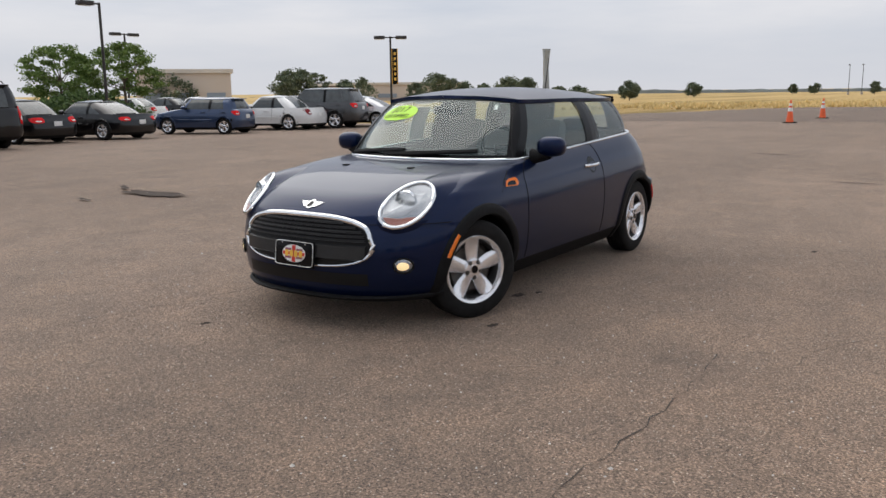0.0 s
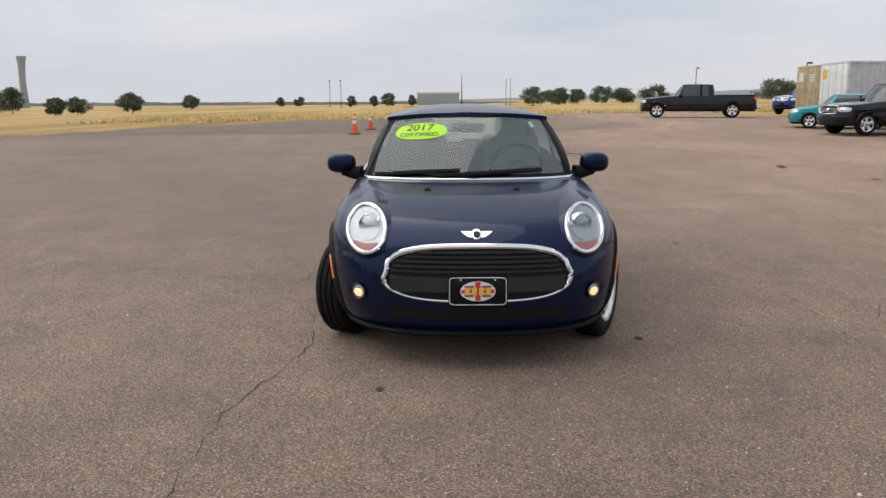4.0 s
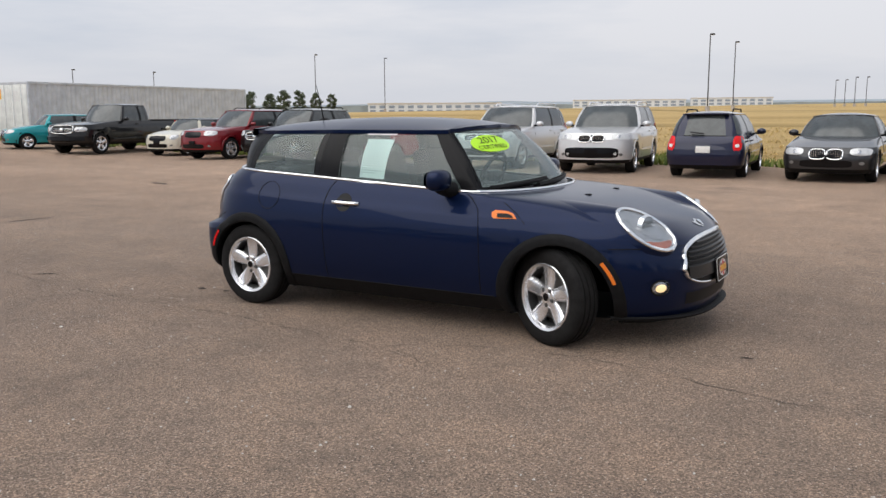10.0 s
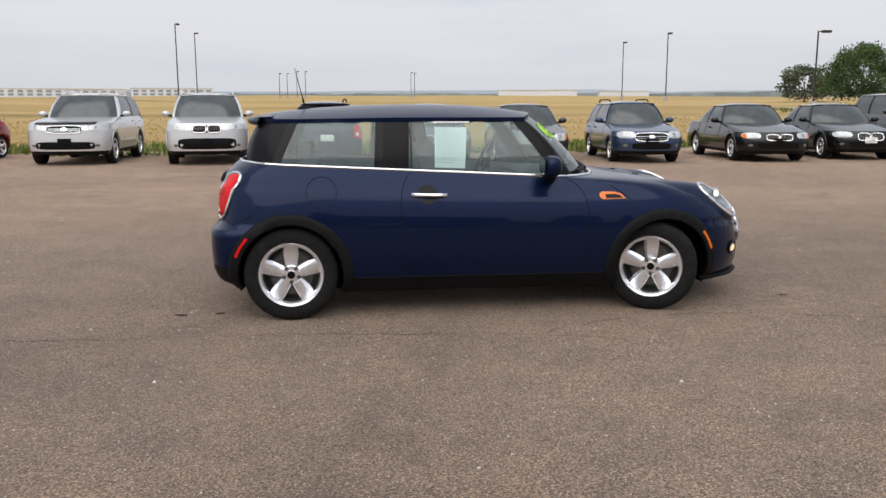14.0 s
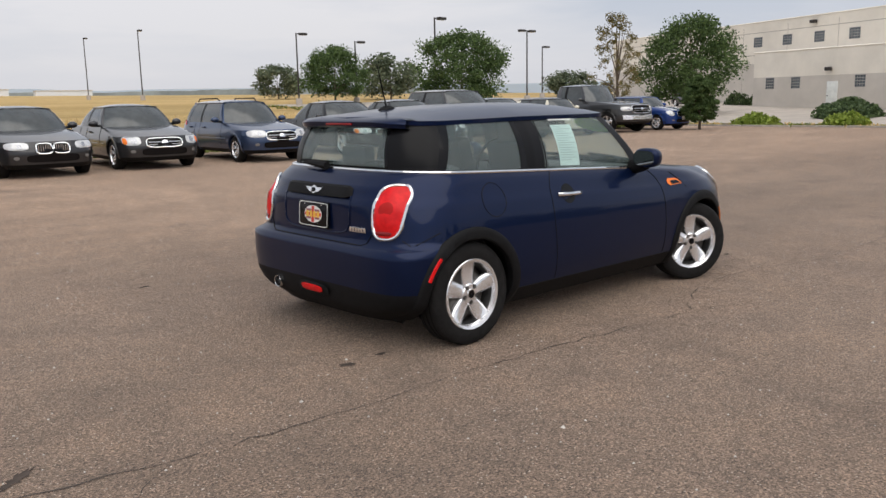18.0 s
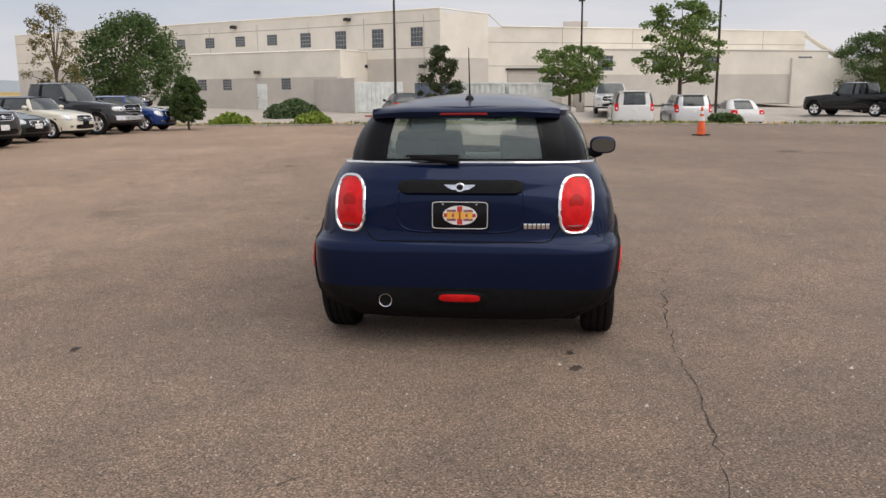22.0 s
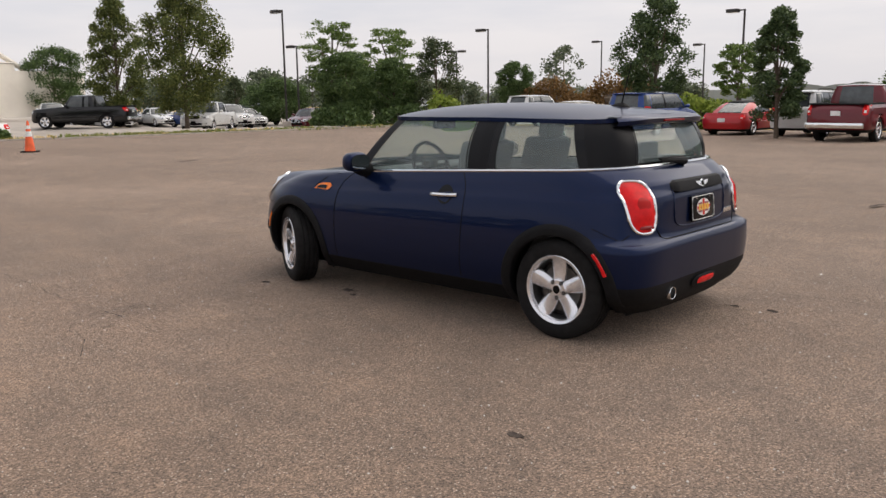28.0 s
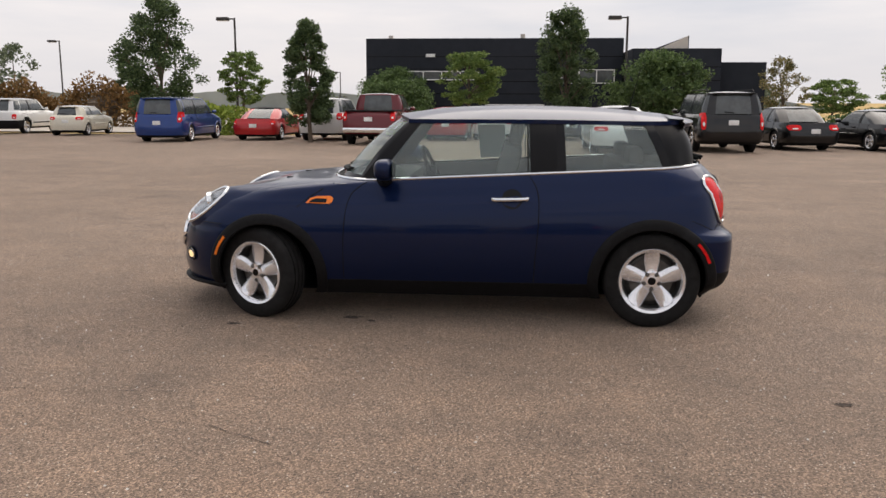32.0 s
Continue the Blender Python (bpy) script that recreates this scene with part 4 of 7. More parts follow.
    # winged badges
    def badge(x0, z0, face, surf):
        core = part("wing_badge", cap_on(lambda y, z: surf(y, z), outline(0, z0, 0.027, 0.023, 24), 0.006 * face, 0.004), CHROME, car, "chrome winged badge")
        part("badge_core", cap_on(lambda y, z: surf(y, z), outline(0, z0, 0.018, 0.015, 24), 0.011 * face, 0.001), GLOSSBLACK, core)
        for s in (1, -1):
            for dz, ln in ((0.008, 0.086), (-0.001, 0.074), (-0.010, 0.058)):
                pts = [(0.024, z0 + dz + 0.0045), (ln, z0 + dz + 0.0055), (ln - 0.010, z0 + dz - 0.002), (0.024, z0 + dz - 0.0045)]
                part("badge_feather", b_fan([(surf(y, z) + 0.007 * face, s * y, z) for y, z in pts]), CHROME, core)
    badge(0, 0.715, 1, fs)
    badge(0, 0.905, -1, lambda y, z: rs(y, z) - 0.026)

    # tailgate: recess panel, black handle strip, lettering bars, wiper
    loop = outline(0, 0.795, 0.34, 0.135, 48, 5)
    rec = part("plate_recess", b_tube([(rs(y, z) - 0.001, y, z) for y, z in loop], 0.005, True, 6), NAVY, made["tailgate"])
    rows = []
    for k in range(33):
        y = -0.34 + 0.68 * k / 32
        e = max(0, abs(y) - 0.30) / 0.04
        rows.append([(rs(y, z) - o * (1 - 0.92 * e), y, z) for z, o in ((0.868 + 0.012 * e, 0.002), (0.874 + 0.012 * e, 0.026), (0.90, 0.030), (0.932 - 0.012 * e, 0.020), (0.940 - 0.014 * e, 0.002))])
    part("tailgate_handle", b_grid(rows), PLASTIC, made["tailgate"], "black handle strip")
    for k in range(6):
        y = -0.35 - 0.0235 * k
        part("lettering_bar", b_box(rs(y, 0.70) - 0.005, y - 0.0095, 0.682, rs(y, 0.70) + 0.002, y + 0.0095, 0.712, 0.002), CHROME, made["tailgate"])
    wip = part("rear_wiper", b_tube([(-1.635, 0.02, 1.035), (-1.638, 0.12, 1.045), (-1.632, 0.22, 1.05), (-1.622, 0.29, 1.045)], [0.026, 0.020, 0.014, 0.008], False, 8), PLASTIC, car)
    part("wiper_blade", b_box(-1.635, 0.02, 1.055, -1.612, 0.31, 1.068, 0.003), RUBBER, wip)
    # rear fog lamp, exhaust, valance lip
    part("rear_fog_frame", cap_on(rs, outline(0, 0.305, 0.16, 0.038, 32, 3), -0.012, 0.012), PLASTIC, car)
    part("rear_fog_lamp", cap_on(rs, outline(0, 0.308, 0.112, 0.022, 32, 3.5), -0.024, 0.006), REDLENS, car)
    bm = b_lathe([(0.030, 0.12), (0.033, -0.02), (0.037, -0.022), (0.039, -0.015), (0.039, 0.0)], 24)
    pipe_m = Matrix.Translation((-1.768, 0.41, 0.285)) @ pose(0, 0, 0, 0, 0, -90)
    bmesh.ops.transform(bm, matrix=pipe_m, verts=bm.verts[:])
    ex = part("exhaust", bm, CHROME, car)
    part("exhaust_core", b_fan([(-1.758, 0.41 + 0.031 * math.cos(a), 0.285 + 0.031 * math.sin(a)) for a in (2 * math.pi * k / 16 for k in range(16))]), PLASTIC, ex)

    # front wipers and washer jets
    for j0, j1 in ((9.15, 10.75), (7.75, 9.55)):
        arm = [G.at(j1 + (j0 - j1) * q, 0.02 + 0.065 * q, 0.020) for q in (0.0, 0.33, 0.66, 1.0)]
        w = part("wiper", b_tube(arm, [0.020, 0.015, 0.011, 0.007], False, 6), PLASTIC, car)
        part("wiper_blade", b_tube([G.at(j1 + (j0 - j1) * q, 0.055 + 0.06 * q, 0.010) for q in (0.25, 0.5, 0.75, 1.0)], 0.010, False, 5), RUBBER, w)
    for y in (0.27, -0.27):
        part("washer_jet", b_box(1.20, y - 0.02, 0.872, 1.24, y + 0.02, 0.893, 0.006), PLASTIC, car)

    # inside: seats, dashboard, steering wheel, mirror
    def seat(x, y, w, back=True):
        st = part("seat", b_box(x - 0.25, y - w, 0.50, x + 0.27, y + w, 0.66, 0.05), FABRIC, car)
        bm = b_box(-0.07, -w * 0.95, 0.0, 0.07, w * 0.95, 0.58, 0.05)
        bmesh.ops.transform(bm, matrix=Matrix.Translation((x - 0.24, y, 0.58)) @ pose(0, 0, 0, 0, -14, 0), verts=bm.verts[:])
        part("backrest", bm, FABRIC, st)
        bm = b_box(-0.045, -0.12, 0.0, 0.045, 0.12, 0.165, 0.04)
        bmesh.ops.transform(bm, matrix=Matrix.Translation((x - 0.385, y, 1.135)) @ pose(0, 0, 0, 0, -10, 0), verts=bm.verts[:])
        part("headrest", bm, FABRIC, st)
    seat(0.02, 0.36, 0.24)
    seat(0.02, -0.36, 0.24)
    bench = part("rear_bench", b_box(-1.05, -0.58, 0.5, -0.62, 0.58, 0.68, 0.05), FABRIC, car)
    part("bench_back", b_box(-1.22, -0.58, 0.6, -1.06, 0.58, 1.03, 0.05), FABRIC, bench)
    for y in (0.32, -0.32):
        part("headrest", b_box(-1.22, y - 0.13, 1.0, -1.12, y + 0.13, 1.13, 0.035), FABRIC, bench)
    part("parcel_shelf", b_box(-1.58, -0.55, 0.955, -1.2, 0.55, 0.97, 0.004), FABRIC, car)
    dash = part("dashboard", b_box(0.36, -0.64, 0.72, 0.78, 0.64, 0.915, 0.05), GREYTRIM, car)
    circ = []
    for k in range(28):
        a = 2 * math.pi * k / 28
        circ.append(Vector((0.19, 0.36, 0.945)) + Vector((-0.07 * math.sin(a) * -1, 0.178 * math.cos(a), 0.165 * math.sin(a))))
    wheel = part("steering_wheel", b_tube(circ, 0.015, True, 8), GLOSSBLACK, car)
    part("steering_hub", b_box(0.17, 0.30, 0.90, 0.24, 0.42, 0.985, 0.02), GLOSSBLACK, wheel)
    part("steering_spoke", b_box(0.185, 0.19, 0.93, 0.205, 0.53, 0.955, 0.006), GLOSSBLACK, wheel)
    part("inside_mirror", b_box(0.36, -0.12, 1.20, 0.40, 0.12, 1.265, 0.014), GLOSSBLACK, car)

    # windscreen sticker and its lettering
    jc, vc = 10.02, 0.70
    lj = (G.at(jc - 0.3, vc) - G.at(jc + 0.3, vc)).length / 0.6
    lv = (G.at(jc, vc + 0.1) - G.at(jc, vc - 0.1)).length / 0.2
    on = lambda a, b, out: G.at(jc - a / lj, vc + b / lv, out)
    rows = [[on(x * k, y * k, 0.004) for x, y in outline(0, 0, 0.182, 0.083, 40, 2.2)] for k in (1, 0.7, 0.4, 0.12)]
    bm = b_grid(rows, True)
    bm.verts.ensure_lookup_table()
    bm.faces.new(bm.verts[-40:])
    st = part("sticker", bm, LIME, car, "lime green oval sticker reading 2017 certified")
    for words, size, dy in (("2017", 0.088, 0.030), ("CERTIFIED", 0.052, -0.038)):
        bm = b_text(words, size, Matrix.Translation((0, dy, 0)))
        for v in bm.verts:
            v.co = on(v.co.x * 1.12, v.co.y, 0.0062)
        part("sticker_lettering", bm, INK, st)
    part("small_sticker", G.patch(7.45, 7.55, 0.80, 0.90, -0.006, 2, 2), WHITEBAND, car)
    # paper sheet behind the right door window
    def leaf(x0, x1, v0, v1, out, nu, nv):
        """An upright patch on the right door window between two places along the car."""
        rows = []
        for i in range(nv + 1):
            v = v0 + (v1 - v0) * i / nv
            row = [G.at(5 + (x0 + (x1 - x0) * q / nu + 0.47 - 0.01 * v) / (1 - 0.3 * v), v, out) for q in range(nu + 1)]
            rows.append([(p.x, -p.y, p.z) for p in row])
        return b_grid(rows)
    sheet = part("paper_sheet", leaf(-0.262, -0.078, 0.08, 0.85, -0.012, 3, 6), PAPER, car, "printed paper sheet behind the glass")
    for k in range(15):
        v = 0.80 - 0.045 * k
        w = (0.12, 0.15, 0.10, 0.155)[k % 4] * (0.6 if k == 0 else 1)
        part("print_line", leaf(-0.248, -0.248 + w, v, v + 0.012, -0.0095, 2, 1), PALEINK, sheet)
    part("paper_strip", leaf(-0.275, -0.065, 0.925, 0.985, 0.0045, 3, 1), WHITEBAND, car)
    return car


build_hero()

# ---- the lie of the land ----
def lie(x, y):
    z = 0.0
    if y < -4:
        z -= 0.008 * min(30.0, -4 - y)
    if y > 21:
        z += 0.030 * min(60.0, y - 21) + 0.014 * max(0.0, min(700.0, y - 81)) * smooth01((400 - abs(x)) / 300)
    z += 0.40 * smooth01((-x - 20) / 16) * smooth01((y - 3) / 9) * smooth01((120 + x) / 60)
    if x > 30:
        z += 0.22 * smooth01((x - 42) / 16) * smooth01((y + 30) / 22)
    # the drive before the white building lies a little lower than the verge
    z -= 0.45 * smooth01((x - 33.5) / 2.5) * smooth01((49 - x) / 6) * smooth01((-0.5 - y) / 2.5) * smooth01((y + 17) / 3)
    z -= 0.40 * smooth01((x - 36) / 4) * smooth01((62 - x) / 6) * smooth01((-21 - y) / 3) * smooth01((y + 52) / 10)
    return z


def land(name, xs, ys, off, mat, inside=None, wob=0.0):
    bm = bmesh.new()
    vs = {}
    for i, x in enumerate(xs):
        for j, y in enumerate(ys):
            dx = wob * noise.noise(Vector((x * 0.7, y * 0.7, 1)))
            dy = wob * noise.noise(Vector((x * 0.7, y * 0.7, 7)))
            vs[i, j] = (x + dx, y + dy, lie(x, y) + off)
    made = {}

    def v(i, j):
        if (i, j) not in made:
            made[i, j] = bm.verts.new(vs[i, j])
        return made[i, j]
    for i in range(len(xs) - 1):
        for j in range(len(ys) - 1):
            if inside is None or inside((xs[i] + xs[i + 1]) / 2, (ys[j] + ys[j + 1]) / 2):
                bm.faces.new((v(i, j), v(i + 1, j), v(i + 1, j + 1), v(i, j + 1)))
    return tagged(part(name, bm, mat, sharp=89), kind="structure")


def stretch(lo, hi, fine, far, grow=1.35):
    out = [float(q) for q in np.arange(lo, hi + 0.01, fine)]
    step = fine
    while out[-1] < far:
        step *= grow
        out.append(out[-1] + step)
    step = fine
    while out[0] > -far:
        step *= grow
        out.insert(0, out[0] - step)
    return out


CONCRETE = simple("pale_concrete", (0.42, 0.37, 0.32), 0.85, 0, 0.14, 0.8)
KERBSTONE = simple("kerb_concrete", (0.36, 0.32, 0.28), 0.85, 0, 0.2, 3)
TARLINE = simple("crack_tar", (0.05, 0.042, 0.036), 0.9, 0, 0.3, 20)
tagged(land("ground", stretch(-60, 60, 3.0, 2400), stretch(-60, 90, 3.0, 2400), -0.06, DRY), "dry golden grassland with darker patches out to the horizon", "ground")


def in_lot(x, y):
    if x > 30.5 or y > 21 or y < -34:
        return False
    return x > -62 if y > -18 + (x + 40) * -0.35 * (x < -28) else x > -28


lot = land("asphalt_lot", [float(q) for q in np.arange(-64, 32.1, 1.5)], [float(q) for q in np.arange(-36, 22.6, 1.5)], 0.0, ASPHALT, in_lot, 0.5)
tagged(lot, "worn brownish asphalt lot with cracks and stains", "pavement")
old = land("end_paving", [float(q) for q in np.arange(-63.5, -31.4, 1.5)], [float(q) for q in np.arange(-30, 9.1, 1.5)], 0.006, OLDASPHALT, in_lot, 0.4)
tagged(old, "older darker asphalt at the end of the lot", "pavement")
road = land("service_road", [float(q) for q in np.arange(34, 116, 2.5)], [float(q) for q in np.arange(-95, 64, 2.5)], 0.0, CONCRETE, None, 0.2)
tagged(road, "pale concrete drive in front of the white building", "road")
drive = land("far_drive", [float(q) for q in np.arange(-60, 62, 2.0)], [float(q) for q in np.arange(-75, -35, 2.0)], 0.005, CONCRETE, lambda x, y: x < 32 or y < -60, 0.2)
tagged(drive, "pale concrete parking aisle beyond the cars", "road")


def crack(pts, w, seed):
    rng = random.Random(seed)
    line = []
    p = [Vector((x, y, 0)) for x, y in pts]
    for a, b in zip(p, p[1:]):
        n = max(2, int((b - a).length / 0.09))
        for k in range(n):
            q = a.lerp(b, k / n)
            line.append(q + Vector((rng.uniform(-1, 1), rng.uniform(-1, 1), 0)) * 0.020)
    rows = []
    for i, q in enumerate(line):
        d = (line[min(i + 1, len(line) - 1)] - line[max(i - 1, 0)]).normalized()
        s = Vector((-d.y, d.x, 0)) * w * rng.uniform(0.25, 1.25) * (0.3 if rng.random() < 0.22 else 1)
        rows.append([(q.x - s.x, q.y - s.y, 0.0035), (q.x + s.x, q.y + s.y, 0.0035)])
    part("crack", b_grid(rows), TARLINE, lot)


crack([(6.5, -1.18), (4.8, -1.16), (3.4, -1.2), (2.6, -1.2), (2.09, -1.08), (1.5, -0.95), (0.9, -1.04), (0.5, -1.2)], 0.0036, 1)
crack([(0.8, -1.52), (0.25, -1.36), (-0.4, -1.27), (-1.0, -1.22), (-1.65, -1.18), (-2.4, -1.18), (-3.0, -1.15), (-4.3, -0.97), (-6.5, -0.98), (-9.0, -1.05)], 0.0036, 2)
crack([(0.5, -1.2), (0.25, -1.36)], 0.004, 3)
crack([(3.5, 2.24), (2.88, 2.26), (2.08, 2.31), (1.61, 2.29), (1.05, 2.28), (0.66, 2.37)], 0.0032, 4)
crack([(-3.2, -1.1), (-5.0, -2.6), (-7.2, -4.0)], 0.002, 5)
crack([(-9.0, 4.1), (-6.0, 4.4), (-3.0, 4.2)], 0.002, 6)
OIL = simple("oil_stain", (0.078, 0.062, 0.053), 0.95, 0, 0.35, 10, Specular_IOR_Level=0.12)


def stain(x, y, r, seed):
    rng = random.Random(seed)
    pts = []
    for k in range(20):
        a = 2 * math.pi * k / 20
        q = r * rng.uniform(0.55, 1.1)
        pts.append((x + q * math.cos(a), y + 0.6 * q * math.sin(a), 0.003))
    part("stain", b_fan(pts), OIL, lot)


for n, (x, y, r) in enumerate(((1.42, 1.0, 0.05), (0.69, 0.77, 0.07), (0.55, 0.85, 0.04), (-1.95, 2.16, 0.05), (-2.0, -0.62, 0.06), (-1.75, -0.6, 0.04), (2.3, -0.5, 0.04))):
    stain(x, y, r, n)


def streak(x, y, long, wide, turn, seed):
    rng = random.Random(seed)
    a = radians(turn)
    pts = []
    for k in range(28):
        q = 2 * math.pi * k / 28
        u, v = long * math.cos(q) * rng.uniform(0.6, 1.1), wide * math.sin(q) * rng.uniform(0.35, 1.2)
        pts.append((x + u * math.cos(a) - v * math.sin(a), y + u * math.sin(a) + v * math.cos(a), 0.0032))
    part("stain", b_fan(pts), OIL, lot)


for n, (x, y, long, wide, turn) in enumerate(((-1.9, -6.5, 0.80, 0.24, 85), (-2.2, -7.6, 0.35, 0.06, 60), (-7.8, 1.65, 0.36, 0.06, 88), (-3.75, -0.85, 0.12, 0.03, 40), (6.6, 6.22, 0.12, 0.035, 100), (-9.9, 9.8, 0.3, 0.1, 30), (-8.6, 7.6, 0.22, 0.09, 10), (-11.5, 7.1, 0.5, 0.12, -20), (-16.1, 3.45, 0.9, 0.22, 35), (-13.0, -0.7, 0.5, 0.1, 75), (9.8, 4.6, 0.2, 0.06, 95), (14.1, -6.0, 0.4, 0.1, 100), (-1.0, -6.8, 0.2, 0.07, 80), (1.33, -5.07, 0.18, 0.05, 20))):
    streak(x, y, long, wide, turn, 40 + n)
crack([(0.64, 2.88), (0.95, 2.70), (1.4, 2.63)], 0.0028, 7)
crack([(-3.42, 0.48), (-3.3, 0.40), (-3.15, 0.36)], 0.0026, 8)
# small pale stones lying about
rng = random.Random(5)
STONE = simple("pale_stone", (0.55, 0.52, 0.48), 0.85, 0, 0.2, 40)
bm = bmesh.new()
for k in range(2600):
    a, r = rng.uniform(0, 6.283), 1.2 + 6.5 * rng.random() ** 0.7
    x, y = 0.1 + r * math.cos(a) * 1.1, r * math.sin(a)
    if abs(x) < 1.9 and abs(y) < 0.9:
        continue
    s = rng.uniform(0.003, 0.007) * (2.2 if rng.random() < 0.02 else 1)
    v = [bm.verts.new((x + s * math.cos(q) * rng.uniform(0.7, 1.2), y + s * math.sin(q) * rng.uniform(0.7, 1.2), 0.0)) for q in (0, 1.26, 2.5, 3.77, 5.0)]
    t = bm.verts.new((x, y, s * 0.9))
    for i in range(5):
        bm.faces.new((v[i], v[(i + 1) % 5], t))
tagged(part("gravel", bm, STONE), "small pale stones scattered on the asphalt", "gravel", kind="stuff")

# kerb along the far edge of the lot
for k in range(26):
    y0 = -34 + 2.2 * k
    x0 = 30.9 + 0.4 * math.sin(k * 0.5)
    z = lie(x0, y0)
    kb = part("kerb", b_box(x0, y0, z - 0.05, x0 + 0.16, y0 + 2.15, z + 0.07, 0.02), KERBSTONE)
    tagged(kb, "weathered concrete kerb stone", "kerb", "kerb stones", "structure")


# ---- tufts and verges ----
def tufts(name, label, region, n, h, mat, seed):
    rng = random.Random(seed)
    verts, faces = [], []
    for k in range(n):
        x, y = rng.uniform(region[0], region[1]), rng.uniform(region[2], region[3])
        if noise.noise(Vector((x * 0.35, y * 0.35, seed))) < -0.1:
            continue
        z = lie(x, y) - 0.06
        hh = h * rng.uniform(0.4, 1.2)
        for b in range(5):
            a = rng.uniform(0, 6.283)
            dx, dy = math.cos(a), math.sin(a)
            w = 0.03 + 0.1 * hh
            i = len(verts)
            verts += [(x - dy * w, y + dx * w, z), (x + dy * w, y - dx * w, z), (x + dx * hh * 0.6, y + dy * hh * 0.6, z + hh)]
            faces.append((i, i + 1, i + 2))
    me = bpy.data.meshes.new(name)
    me.from_pydata(verts, [], faces)
    me.materials.append(mat)
    return tagged(new(name, me), label, "grass", kind="stuff")


STRAW = leaf_material("straw_blades", (0.46, 0.35, 0.16), (0.72, 0.56, 0.28))
WEED = leaf_material("weed_blades", (0.07, 0.11, 0.02), (0.24, 0.26, 0.07))
tufts("verge_grass", "mixed green and straw-coloured verge grass", (31.0, 34.2, -34, 60), 5200, 0.17, WEED, 1)
tufts("verge_straw", "dry straw-coloured grass along the kerb", (31.2, 34.5, -34, 60), 2200, 0.15, STRAW, 2)
tufts("field_straw", "tall dry golden grass behind the parked cars", (-40, 40, 20.5, 46), 7000, 0.11, STRAW, 3)
tufts("field_weeds", "green weeds at the edge of the lot", (-40, 30, 18.6, 22.8), 6500, 0.27, WEED, 4)
tufts("west_straw", "dry golden grass beyond the end of the lot", (-90, -60, -30, 40), 5000, 0.35, STRAW, 5)

# ---- parked cars ----
KINDS = {
    # wheelbase, front, rear overhang, width, height, belt, nose, cowl, screen top, roof end, rear glass base, clearance, tyre
    "sedan": (2.78, 0.90, 1.08, 1.83, 1.46, 0.94, 0.74, 0.80, 0.10, -1.00, -1.62, 0.20, 0.33),
    "coupe": (2.75, 0.86, 1.02, 1.85, 1.38, 0.90, 0.72, 0.72, 0.02, -0.85, -1.70, 0.18, 0.33),
    "wagon": (2.70, 0.92, 0.95, 1.72, 1.52, 0.95, 0.78, 0.85, 0.18, -1.85, -2.12, 0.22, 0.31),
    "suv": (2.82, 0.94, 1.00, 1.92, 1.76, 1.14, 1.00, 0.84, 0.12, -1.98, -2.24, 0.26, 0.375),
    "bigsuv": (3.0, 0.98, 1.20, 2.0, 1.92, 1.20, 1.08, 0.98, 0.32, -2.42, -2.58, 0.30, 0.39),
    "hatch": (2.50, 0.80, 0.62, 1.69, 1.42, 0.96, 0.80, 0.84, 0.34, -1.48, -1.66, 0.18, 0.31),
    "minivan": (3.08, 0.95, 1.10, 1.98, 1.76, 1.08, 0.88, 1.32, 0.50, -2.36, -2.52, 0.20, 0.34),
    "longpickup": (4.15, 0.98, 1.36, 2.04, 1.94, 1.24, 1.10, 1.20, 0.64, -1.02, -1.14, 0.36, 0.42),
    "pickup": (3.60, 0.98, 1.22, 2.02, 1.92, 1.24, 1.10, 0.92, 0.34, -1.05, -1.16, 0.34, 0.40),
}
WHEELS = {}


def parked_wheel(parent, r, m):
    if r not in WHEELS:
        tyre = make_wheel("wheel", parent, r, 0.22, r * 0.66, m, "", 5, False)
        WHEELS[r] = tyre
        return tyre
    src = WHEELS[r]
    made = {}
    for o in (src, *src.children_recursive):
        c = o.copy()
        scene.collection.objects.link(c)
        made[o] = c
        c.parent = parent if o is src else made[o.parent]
    made[src].matrix_basis = m
    return made[src]


SEEN = {}


